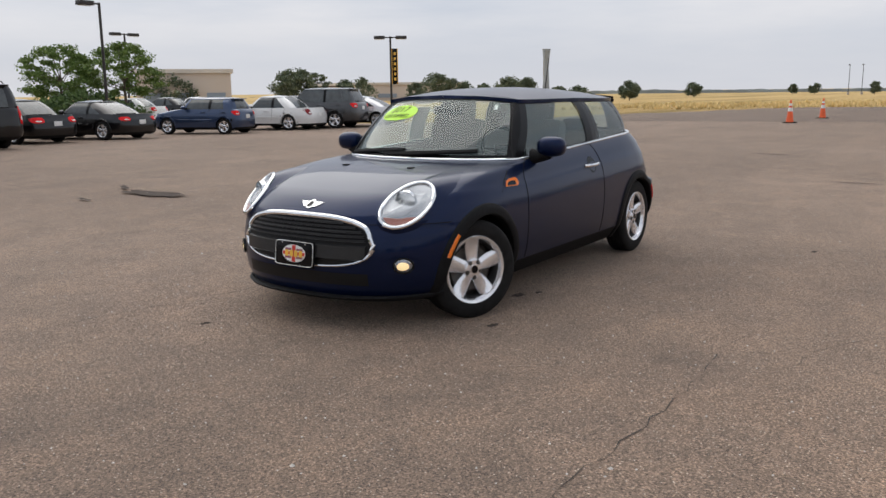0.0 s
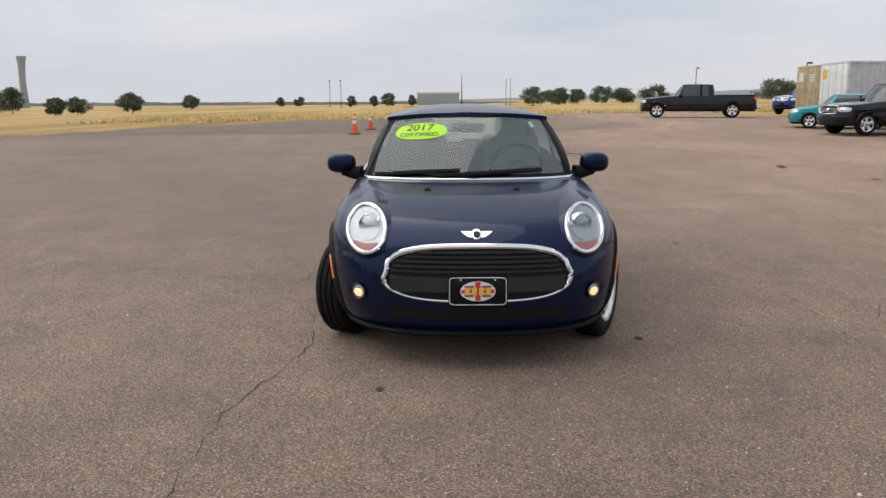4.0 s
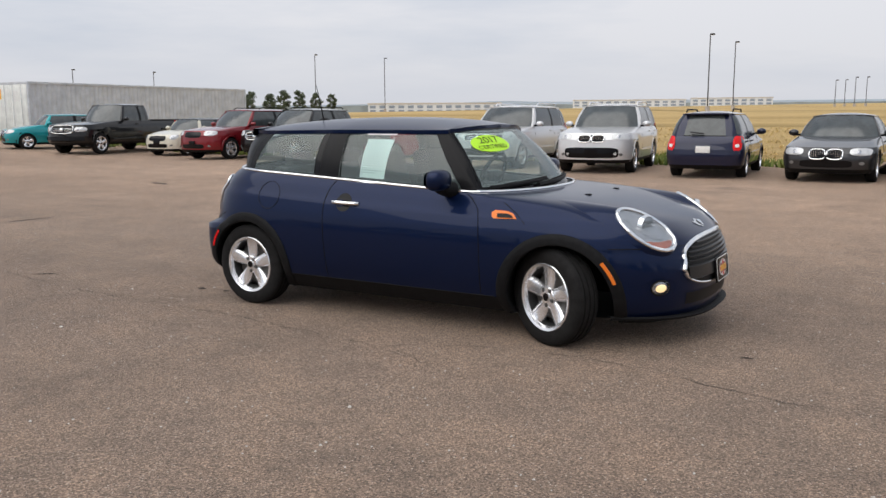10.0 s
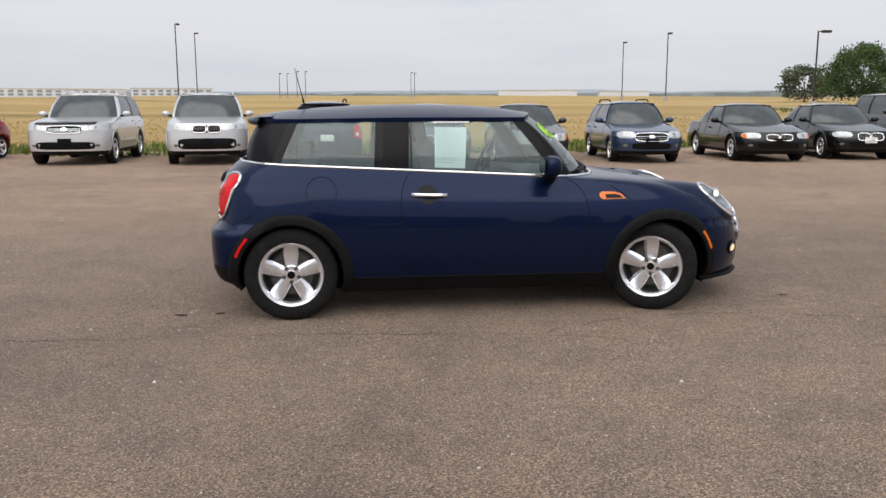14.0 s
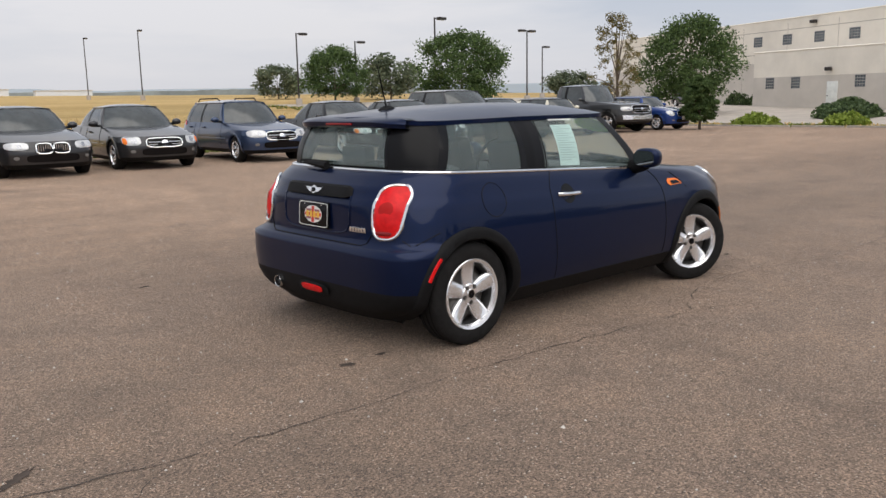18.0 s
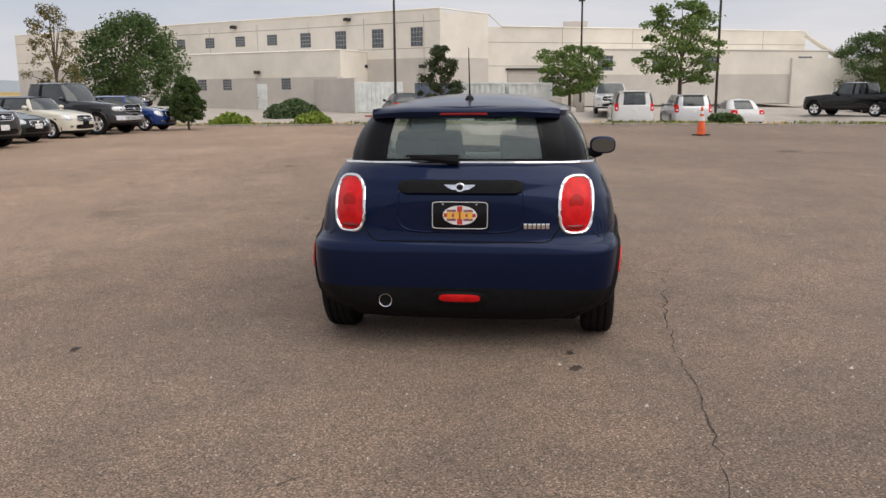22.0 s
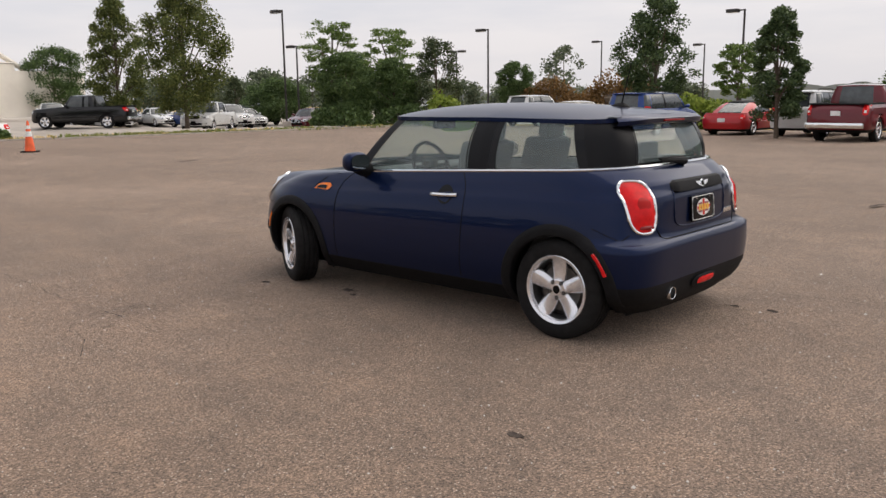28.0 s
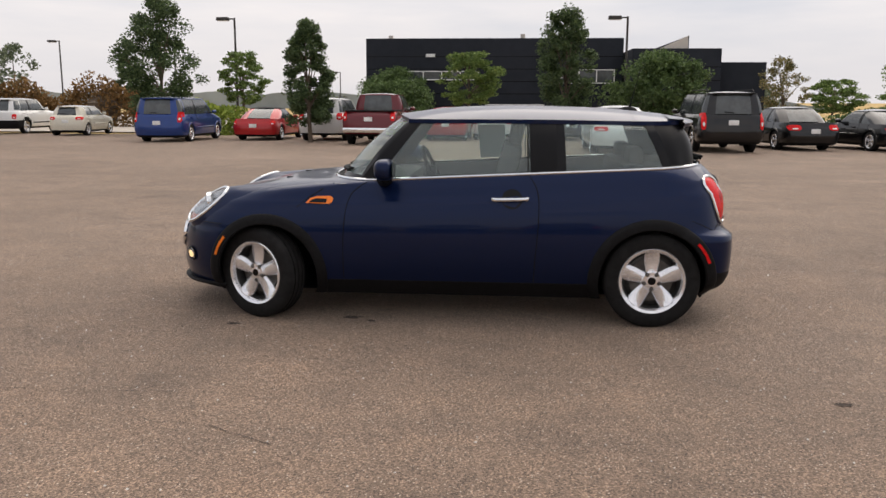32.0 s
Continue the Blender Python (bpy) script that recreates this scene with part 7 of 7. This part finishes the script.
# ---- shipping containers ----
def container(name, label, x, y, z, w, l, h, turn, mat, doors=None):
    """w along x, l along y; the doors face -y."""
    c = thing(name, label, "container", pose(x, y, z, 0, 0, turn), "shipping containers")
    def corrugated(axis, at, lo, hi):
        rows = [[], []]
        n = int((hi - lo) / 0.07)
        for k in range(n + 1):
            q = lo + (hi - lo) * k / n
            o = 0.035 if (k // 2) % 2 else 0.0
            for i, zz in enumerate((0.15, h - 0.12)):
                rows[i].append((at + (o if at < w / 2 else -o), q, zz) if axis == "x" else (q, at + (o if at < l / 2 else -o), zz))
        return b_grid(rows)
    part("side_wall", corrugated("x", 0.02, 0.05, l - 0.05), mat, c, sharp=20)
    part("side_wall", corrugated("x", w - 0.02, 0.05, l - 0.05), mat, c, sharp=20)
    part("end_wall", corrugated("y", l - 0.02, 0.05, w - 0.05), mat, c, sharp=20)
    part("roof_panel", b_box(0.02, 0.02, h - 0.10, w - 0.02, l - 0.02, h - 0.04), mat, c)
    part("floor_panel", b_box(0.05, 0.05, 0.05, w - 0.05, l - 0.05, 0.16), mat, c)
    for px in (0.0, w - 0.12):
        for py in (0.0, l - 0.12):
            part("corner_post", b_box(px, py, 0, px + 0.12, py + 0.12, h, 0.01), mat, c)
    for pz in (0.0, h - 0.12):
        for px in (0.0, w - 0.1):
            part("side_rail", b_box(px, 0.12, pz, px + 0.1, l - 0.12, pz + 0.12, 0.01), mat, c)
        for py in (0.0, l - 0.1):
            part("end_rail", b_box(0.12, py, pz, w - 0.12, py + 0.1, pz + 0.12, 0.01), mat, c)
    dm = doors or mat
    for k in range(2):
        x0 = 0.13 + k * (w - 0.26) / 2
        d = part("door", b_box(x0 + 0.01, -0.01, 0.13, x0 + (w - 0.26) / 2 - 0.01, 0.05, h - 0.13, 0.01), dm, c)
        for f in (0.22, 0.72):
            xx = x0 + f * (w - 0.26) / 2
            part("lock_rod", b_tube([(xx, -0.04, 0.15), (xx, -0.04, h - 0.15)], 0.022, False, 6), ALLOY, d)
        for zz in (0.7, 1.3, 1.9):
            part("door_rib", b_box(x0 + 0.06, -0.025, zz, x0 + (w - 0.26) / 2 - 0.06, -0.008, zz + 0.07), dm, d)
    if doors is not None:
        part("door_sign", b_box(0.3, -0.022, h - 0.85, 0.85, -0.012, h - 0.35), YELLOW if mat is not TANSTEEL else WHITEBAND, c)
        for k in range(4):
            part("marking_bar", b_box(w * 0.58, -0.022, h - 0.55 - 0.14 * k, w * 0.58 + 0.55, -0.012, h - 0.47 - 0.14 * k), WHITEBAND, c)
    return c


TANSTEEL = simple("tan_steel", (0.44, 0.34, 0.18), 0.6, 0.1, 0.25, 3)
GREYSTEEL = simple("grey_steel", (0.58, 0.60, 0.635), 0.55, 0.1, 0.12, 2)
PALESTEEL = simple("white_steel", (0.78, 0.80, 0.77), 0.55, 0.1, 0.12, 2)
BLUESTEEL = simple("slate_steel", (0.16, 0.20, 0.26), 0.55, 0.1, 0.15, 2)
container("shipping_container", "tan rusty shipping container with closed doors", -42.4, 20.3, 0.36, 3.0, 15.0, 2.89, 0, TANSTEEL, TANSTEEL)
container("shipping_container", "long pale grey shipping container with white doors", -39.2, 20.2, 0.36, 3.1, 15.2, 2.94, 0, GREYSTEEL, PALESTEEL)
container("storage_container", "slate blue corrugated storage container", 43.5, 4.25, -0.12, 2.35, 5.5, 2.05, 90, BLUESTEEL)
container("storage_container", "white corrugated storage container behind the verge", 43.5, 1.85, -0.12, 2.25, 5.5, 2.05, 90, PALESTEEL)
container("storage_container", "white corrugated storage container behind the verge", 43.6, -0.6, -0.12, 2.25, 5.5, 2.0, 90, PALESTEEL)

# ---- flatbed trailer ----
TRAILERRED = simple("red_steel", (0.30, 0.035, 0.025), 0.6, 0.1, 0.25, 6)


def build_trailer(x, y, turn):
    t = thing("flatbed_trailer", "low rusty red flatbed trailer on the verge", "trailer", pose(x, y, lie(x, y), 0, 0, turn))
    part("deck", b_box(-1.3, -0.7, 0.24, 1.3, 0.7, 0.32, 0.01), TRAILERRED, t)
    for s in (1, -1):
        part("side_rail", b_box(-1.3, s * 0.7 - 0.04, 0.22, 1.3, s * 0.7 + 0.04, 0.46, 0.01), TRAILERRED, t)
        part("drawbar", b_tube([(1.3, s * 0.4, 0.26), (2.1, 0, 0.26)], 0.04, False, 6), TRAILERRED, t)
        tyre = b_lathe([(0.05, -0.06), (0.15, -0.06), (0.18, -0.04), (0.18, 0.04), (0.15, 0.06), (0.05, 0.06)], 20)
        bmesh.ops.translate(tyre, vec=(-0.2, s * 0.62, 0.18), verts=tyre.verts[:])
        part("wheel", tyre, RUBBER, t)
    return t


build_trailer(36.2, 6.9, 80)

# ---- the white building ----
CREAMWALL = simple("cream_stucco", (0.82, 0.765, 0.675), 0.85, 0, 0.06, 0.5)
GREYWALL = simple("grey_stucco", (0.60, 0.555, 0.50), 0.85, 0, 0.07, 0.5)
JOINT = simple("wall_joint", (0.36, 0.32, 0.27), 0.9, 0, 0.1)
BLOCK = simple("glass_block", (0.10, 0.115, 0.13), 0.15, 0, 0.3, 6)
BLOCKGRID = simple("block_joint", (0.38, 0.37, 0.35), 0.7, 0, 0.1)


def wall_run(parent, a, b, z0, z1, mat, name="wall", thick=0.35):
    """An upright wall from a to b (x, y), its outer face on that line."""
    a, b = Vector((*a, 0)), Vector((*b, 0))
    d = (b - a).normalized()
    n = Vector((-d.y, d.x, 0)) * thick
    bm = b_grid([[(p.x, p.y, z) for p in (a, b, b + n, a + n)] for z in (z0, z1)], True)
    bm.verts.ensure_lookup_table()
    bm.faces.new(bm.verts[4:8])
    return part(name, bm, mat, parent, sharp=30)


def block_window(parent, a, b, f, w, z0, h, cells=4):
    """A glass-block window on the wall from a to b, f metres along it."""
    a, b = Vector((*a, 0)), Vector((*b, 0))
    d = (b - a).normalized()
    o = Vector((d.y, -d.x, 0))
    p = a + d * f
    m = Matrix(((d.x, o.x, 0, p.x), (d.y, o.y, 0, p.y), (0, 0, 1, z0), (0, 0, 0, 1)))
    win = part("window", b_box(0, -0.02, 0, w, 0.012, h), BLOCKGRID, parent, "square glass-block window", m=m)
    cw, ch = w / cells, h / cells
    for i in range(cells):
        for j in range(cells):
            part("pane", b_box(i * cw + 0.02, 0.010, j * ch + 0.02, (i + 1) * cw - 0.02, 0.02, (j + 1) * ch - 0.02), BLOCK, win)
    return win


def joints(parent, a, b, zs, every, z0, z1):
    a, b = Vector((*a, 0)), Vector((*b, 0))
    d = (b - a).normalized()
    o = Vector((d.y, -d.x, 0)) * 0.012
    L = (b - a).length
    for z in zs:
        p, q = a + o * 0.2, b + o * 0.2
        part("wall_groove", b_grid([[(p.x, p.y, z), (q.x, q.y, z)], [(p.x + o.x * 0.3, p.y + o.y * 0.3, z + 0.04), (q.x + o.x * 0.3, q.y + o.y * 0.3, z + 0.04)]]), JOINT, parent)
    k = every
    while k < L - 1:
        p = a + d * k + o * 0.4
        part("wall_groove", b_grid([[(p.x, p.y, z0), (p.x + d.x * 0.04, p.y + d.y * 0.04, z0)], [(p.x, p.y, z1), (p.x + d.x * 0.04, p.y + d.y * 0.04, z1)]]), JOINT, parent)
        k += every


def white_building():
    B = thing("white_building", "long cream and grey stucco building with small square windows", "building")
    # corners along the front, as the wall runs from far to near and round
    far, corner, bend, end = (75.4, 53.9), (56.5, 7.6), (59.8, 4.3), (71.5, -22.4)
    g = 0.2
    wall_run(B, corner, far, g, 4.0, GREYWALL, "lower_wall", -0.35)
    wall_run(B, corner, far, 4.0, 7.5, CREAMWALL, "upper_wall", -0.35)
    wall_run(B, bend, corner, g, 4.0, GREYWALL, "lower_wall", -0.35)
    wall_run(B, bend, corner, 4.0, 7.3, CREAMWALL, "upper_wall", -0.35)
    wall_run(B, end, bend, g, 6.35, CREAMWALL, "upper_wall", -0.35)
    wall_run(B, (110, -24), end, g, 6.35, CREAMWALL, "side_wall", -0.35)
    roof = [(far[0], far[1]), corner, bend, end, (110, -24), (110, 53)]
    part("roof", b_fan([(x, y, 6.3) for x, y in roof]), GREYWALL, B)
    parapet = [Vector((far[0], far[1], 7.52)), Vector((corner[0], corner[1], 7.52)), Vector((bend[0], bend[1], 7.32)), Vector((bend[0] + 0.4, bend[1] - 1.0, 6.40)), Vector((end[0], end[1], 6.37))]
    part("parapet_cap", b_tube(parapet, 0.06, False, 4), CREAMWALL, B)
    for z in (4.7, 6.6):
        joints(B, far, corner, (z,), 999, 0, 0)
    joints(B, far, corner, (), 5.4, g, 7.1)
    joints(B, bend, end, (3.4, 5.2), 6.2, g, 6.3)
    L = math.hypot(far[0] - corner[0], far[1] - corner[1])
    for k in range(8):
        h = 1.4 if k < 3 else 1.15 if k == 3 else 0.85
        block_window(B, far, corner, L - (2.0 + 3.5 * k) - 0.53, 1.06, 6.25 - h, h)
    for f, z in ((1.4, 3.25), (6.7, 3.35), (8.2, 6.95), (20.0, 6.9)):
        q = Vector((corner[0], corner[1], z)).lerp(Vector((far[0], far[1], z)), f / L)
        part("wall_lamp", b_box(-0.24, -0.32, 0, 0.24, 0.06, 0.25, 0.03), DARKMETAL, B, m=Matrix.Translation((q.x - 0.10, q.y + 0.04, q.z)) @ pose(0, 0, 0, 0, 0, -112))
    block_window(B, far, corner, L - 9.4, 0.75, 3.7, 0.7, 5)
    # low annex with its own door and windows
    A = [(59.5, 28.8), (55.0, 14.8), (59.5, 13.5)]
    wall_run(B, A[1], A[0], 0.0, 2.65, GREYWALL, "annex_lower_wall", -0.3)
    wall_run(B, A[1], A[0], 2.65, 4.55, CREAMWALL, "annex_upper_wall", -0.3)
    wall_run(B, A[2], A[1], 0.0, 4.55, CREAMWALL, "annex_side_wall", -0.3)
    wall_run(B, A[0], (66.5, 27.5), 0.0, 4.55, CREAMWALL, "annex_side_wall", -0.3)
    part("annex_roof", b_fan([(A[0][0], A[0][1], 4.45), (A[1][0], A[1][1], 4.45), (A[2][0], A[2][1], 4.45), (66.5, 27.5, 4.45)]), GREYWALL, B)
    part("annex_cap", b_tube([(x, y, 4.57) for x, y in A], 0.07, False, 4), CREAMWALL, B)
    for f, s in ((1.3, 0.85), (3.8, 0.85), (9.4, 0.85)):
        block_window(B, A[0], A[1], f, s, 1.75, s, 4)
    door = part("annex_door", b_box(-0.05, -0.45, 0, 0.06, 0.45, 2.0, 0.01), PALESTEEL, B, "pale steel door", m=Matrix.Translation((57.15, 21.6, 0.2)) @ pose(0, 0, 0, 0, 0, -17.8))
    part("door_handle", b_box(-0.09, 0.28, 0.95, -0.05, 0.38, 1.0), DARKMETAL, door)
    part("wall_lamp", b_box(56.8, 21.7, 2.95, 57.2, 22.1, 3.2, 0.03), DARKMETAL, B)
    # yard wall and white gate
    wall_run(B, (49.4, 12.5), (56.3, 17.5), 0.0, 2.45, GREYWALL, "yard_wall", -0.25)
    gx, gy0, gy1 = 49.36, 9.23, 12.48
    gate = part("gate", b_box(gx, gy0, 0.15, gx + 0.1, gy1, 2.15, 0.01), PALESTEEL, B, "white sheet-metal gate")
    n = int((gy1 - gy0) / 0.3)
    for k in range(n):
        part("gate_slat", b_box(gx - 0.05, gy0 + 0.3 * k, 0.2, gx - 0.004, gy0 + 0.3 * k + 0.26, 2.12), PALESTEEL, gate)
    # loading bay
    d = Vector((bend[0], bend[1], 0)) - Vector((end[0], end[1], 0))
    ln = d.length
    d.normalize()
    o = Vector((-d.y, d.x, 0))
    if o.x > 0:
        o = -o
    bayp = Vector((bend[0], bend[1], 0)) - d * 6.2 + o * 0.03
    m = Matrix(((d.x, o.x, 0, bayp.x), (d.y, o.y, 0, bayp.y), (0, 0, 1, 0.5), (0, 0, 0, 1)))
    bay = part("bay_door", b_box(0, -0.02, 0, 4.6, 0.03, 2.6), GREYWALL, B, "grey roller door", m=m)
    for k in range(9):
        part("door_slat", b_box(0.03, 0.02, 0.05 + 0.28 * k, 4.57, 0.05, 0.29 + 0.28 * k, 0.008), GREYWALL, bay)
    part("bay_lintel", b_box(-0.15, 0.0, 2.6, 4.75, 0.25, 2.75), DARKMETAL, bay)
    # lower front block with a parapet line, windows and a door
    q0 = Vector((bend[0], bend[1], 0)) - d * 7.2 + o * 2.2
    q1 = Vector((end[0], end[1], 0)) - d * 0.6 + o * 2.2
    a, b = (q0.x, q0.y), (q1.x, q1.y)
    wall_run(B, b, a, 0.3, 2.7, GREYWALL, "front_lower_wall", -2.1)
    wall_run(B, b, a, 2.7, 4.6, CREAMWALL, "front_upper_wall", -2.1)
    part("front_cap", b_tube([(a[0], a[1], 4.63), (b[0], b[1], 4.63)], 0.08, False, 4), GREYWALL, B)
    L2 = (q1 - q0).length
    for f in (1.0, 5.8, 10.4, L2 - 3.0):
        block_window(B, a, b, f, 1.35, 3.0, 1.15, 4)
    p = q1 + d * 2.6 + o * 0.02
    m = Matrix(((d.x, o.x, 0, p.x), (d.y, o.y, 0, p.y), (0, 0, 1, 0.35), (0, 0, 0, 1)))
    dr = part("front_door", b_box(-0.5, -0.02, 0, 0.5, 0.04, 2.1, 0.01), PALESTEEL, B, "white steel door with a narrow pane", m=m)
    part("door_pane", b_box(-0.12, 0.035, 0.9, 0.12, 0.05, 1.9), FARGLASS, dr)
    part("wall_lamp", b_box(-0.25, 0.0, 2.5, 0.25, 0.3, 2.75, 0.03), DARKMETAL, B, m=m)
    # low wing with an arched canopy
    wall_run(B, (70.5, -30.0), (68.0, -20.5), 0.2, 4.0, CREAMWALL, "wing_wall", -0.3)
    arch = [(70.0 + 0.1 * k, -21.8 - 3.2 * (1 - math.cos(math.pi * k / 20)), 4.2 + 1.9 * math.sin(math.pi * (0.5 + k / 20))) for k in range(11)]
    part("canopy_arch", b_tube(arch, 0.22, False, 8), CREAMWALL, B)
    # rooftop units
    for x, y, w in ((66, -3.5, 2.0), (70, 20, 1.6), (72, 40, 2.2)):
        part("roof_unit", b_box(x, y, 6.2, x + w, y + w, 7.15, 0.05), GREYWALL, B)
    return B


white_building()

# ---- the charcoal building ----
CHARWALL = simple("charcoal_cladding", (0.018, 0.021, 0.028), 0.75, 0, 0.12, 1.5, Specular_IOR_Level=0.2)


def charcoal_building():
    B = thing("charcoal_building", "low charcoal clad building with strip windows", "building")
    def block(x0, y0, x1, y1, top, nm):
        return part(nm, b_box(x0, y0, -0.6, x1, y1, top, 0.03), CHARWALL, B)
    main = block(-7.35, -70, 9.5, -50.0, 5.5, "main_block")
    mid = block(-12.75, -66, -7.45, -46.5, 4.62, "middle_block")
    low = block(-15.7, -64, -12.85, -47.5, 3.85, "low_block")
    part("sloped_parapet", b_fan([(-10.8, -46.9, 4.57), (-9.0, -46.9, 4.57), (-10.8, -46.9, 5.4)]), GREYWALL, B)
    part("sloped_parapet", b_fan([(-10.85, -46.9, 4.57), (-10.85, -46.9, 5.4), (-10.85, -60, 5.4), (-10.85, -60, 4.57)]), CHARWALL, B)
    for k in range(6):
        z = 0.3 + 0.8 * k
        part("cladding_line", b_box(-7.35, -50.02, z, 9.5, -49.985, z + 0.04), GLOSSBLACK, main)
    for k in range(5):
        part("cladding_line", b_box(-12.75, -46.52, 0.3 + 0.8 * k, -7.45, -46.485, 0.34 + 0.8 * k), GLOSSBLACK, mid)
    def strip(x0, x1, z0, z1, n, y=-49.93):
        w = part("window", b_box(x0, y - 0.04, z0, x1, y + 0.02, z1), FARGLASS, B, "dark strip window in a white frame")
        for z in (z0, z1 - 0.06):
            part("frame_rail", b_box(x0 - 0.04, y, z, x1 + 0.04, y + 0.06, z + 0.06), WHITEBAND, w)
        for k in range(n + 1):
            x = x0 + (x1 - x0) * k / n
            part("frame_post", b_box(x - 0.03, y, z0, x + 0.03, y + 0.06, z1), WHITEBAND, w)
    strip(2.0, 6.9, 2.8, 3.4, 4)
    strip(-2.3, 1.5, 0.35, 1.25, 4)
    strip(-6.8, -3.4, 2.6, 3.5, 3)
    part("wall_sign", b_box(4.9, -49.95, 4.3, 5.5, -49.9, 4.5), WHITEBAND, B)
    part("roof_vent", b_box(8.0, -52.4, 5.45, 8.3, -52.1, 5.85, 0.03), GREYWALL, B)
    part("roof_vent", b_box(-1.0, -51.4, 5.45, -0.7, -51.1, 5.85, 0.03), GREYWALL, B)
    return B


charcoal_building()

# ---- far away: warehouses, hangar, tower, hills ----
def far_block(name, label, x0, y0, x1, y1, z0, z1, mat, cols=0, turn=0.0, rows=2):
    L = math.hypot(x1 - x0, y1 - y0)
    a = math.atan2(y1 - y0, x1 - x0)
    b = thing(name, label, "building", Matrix.Translation((x0, y0, 0)) @ pose(0, 0, 0, 0, 0, math.degrees(a)))
    part("wall", b_box(0, 0, z0 - 6, L, 30, z1, 0.1), mat, b)
    part("roof_edge", b_box(-0.3, -0.3, z1, L + 0.3, 30, z1 + 0.5), GREYWALL, b)
    for k in range(cols):
        for r in range(rows):
            w = L / cols
            zz = z0 + (z1 - z0) * (0.12 + 0.44 * r)
            part("window", b_box(k * w + w * 0.2, -0.15, zz, k * w + w * 0.8, 0.1, zz + (z1 - z0) * 0.28), FARWIN, b)
    return b


# far walls and windows, paled in the base colour for distance haze
FARWALL = simple("hazy_white_wall", (0.70, 0.72, 0.74), 0.9, 0, 0.05, 0.05)
FARTAN = simple("hazy_tan_wall", (0.58, 0.50, 0.43), 0.9, 0, 0.05, 0.05)
FARWIN = simple("hazy_window", (0.26, 0.31, 0.38), 0.5, 0, 0.1, 0.05)
FARGREY = simple("hazy_grey", (0.30, 0.33, 0.36), 0.9, 0, 0.08, 0.05)
far_block("warehouse", "pale business park building with rows of windows", -243, 335, -186, 368, 3.6, 8.4, FARWALL, 14)
far_block("warehouse", "pale business park building with rows of windows", -222, 550, -150, 575, 8.3, 12.9, FARWALL, 14)
far_block("warehouse", "pale business park building with rows of windows", -146, 574, -96, 588, 8.6, 13.6, FARWALL, 10)
far_block("warehouse", "long low white shed on the plain", 98, 560, 150, 552, 8.4, 12.0, FARWALL, 0)
far_block("warehouse", "long low white shed on the plain", 168, 560, 200, 552, 8.4, 11.2, FARWALL, 0)
far_block("hangar", "hazy grey block building on the far field", -323.9, 6.9, -324.0, -8.0, 0.0, 3.9, FARGREY, 0)
far_block("store_building", "tan store building beyond the far car park", -59.5, -85.4, -68.2, -78.2, 0, 4.0, FARTAN, 3, 0, 1)
far_block("store_building", "tan store building beyond the far car park", -128, -112, -150, -96, 0, 3.0, FARTAN, 4, 0, 1)
tw = thing("flared_tower", "tall grey concrete tower flaring at its top", "tower", pose(-199.4, -100.9, 0))
part("shaft", b_lathe([(1.15, 0), (0.8, 4.5), (0.65, 7.0), (0.85, 10.0), (1.15, 12.4), (0.001, 12.4)], 8, axis="z"), FARGREY, tw)
part("seam", b_box(-0.05, -0.9, 1.0, 0.05, -0.5, 9.5), JOINT, tw)


def hills(name, label, az0, az1, dist, base, height, mat, seed, n=90):
    bot, top = [], []
    for k in range(n + 1):
        a = radians(az0 + (az1 - az0) * k / n)
        x, y = -math.sin(a) * dist, math.cos(a) * dist
        hgt = height * (0.8 + 0.28 * noise.noise(Vector((k * 0.09, seed, 0))) + 0.18 * noise.noise(Vector((k * 0.45, seed, 4))))
        ends = smooth01(k / (0.16 * n)) * smooth01((n - k) / (0.30 * n))
        bot.append((x, y, base - 30))
        top.append((x, y, (base + hgt) * ends - 3.0 * (1 - ends)))
    return tagged(part(name, b_grid([bot, top]), mat), label, "hills", kind="structure")


# hill colour with the blue of the air haze painted in
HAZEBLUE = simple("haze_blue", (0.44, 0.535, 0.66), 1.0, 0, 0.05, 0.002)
# treeline green, greyed by haze that is mixed into the colour
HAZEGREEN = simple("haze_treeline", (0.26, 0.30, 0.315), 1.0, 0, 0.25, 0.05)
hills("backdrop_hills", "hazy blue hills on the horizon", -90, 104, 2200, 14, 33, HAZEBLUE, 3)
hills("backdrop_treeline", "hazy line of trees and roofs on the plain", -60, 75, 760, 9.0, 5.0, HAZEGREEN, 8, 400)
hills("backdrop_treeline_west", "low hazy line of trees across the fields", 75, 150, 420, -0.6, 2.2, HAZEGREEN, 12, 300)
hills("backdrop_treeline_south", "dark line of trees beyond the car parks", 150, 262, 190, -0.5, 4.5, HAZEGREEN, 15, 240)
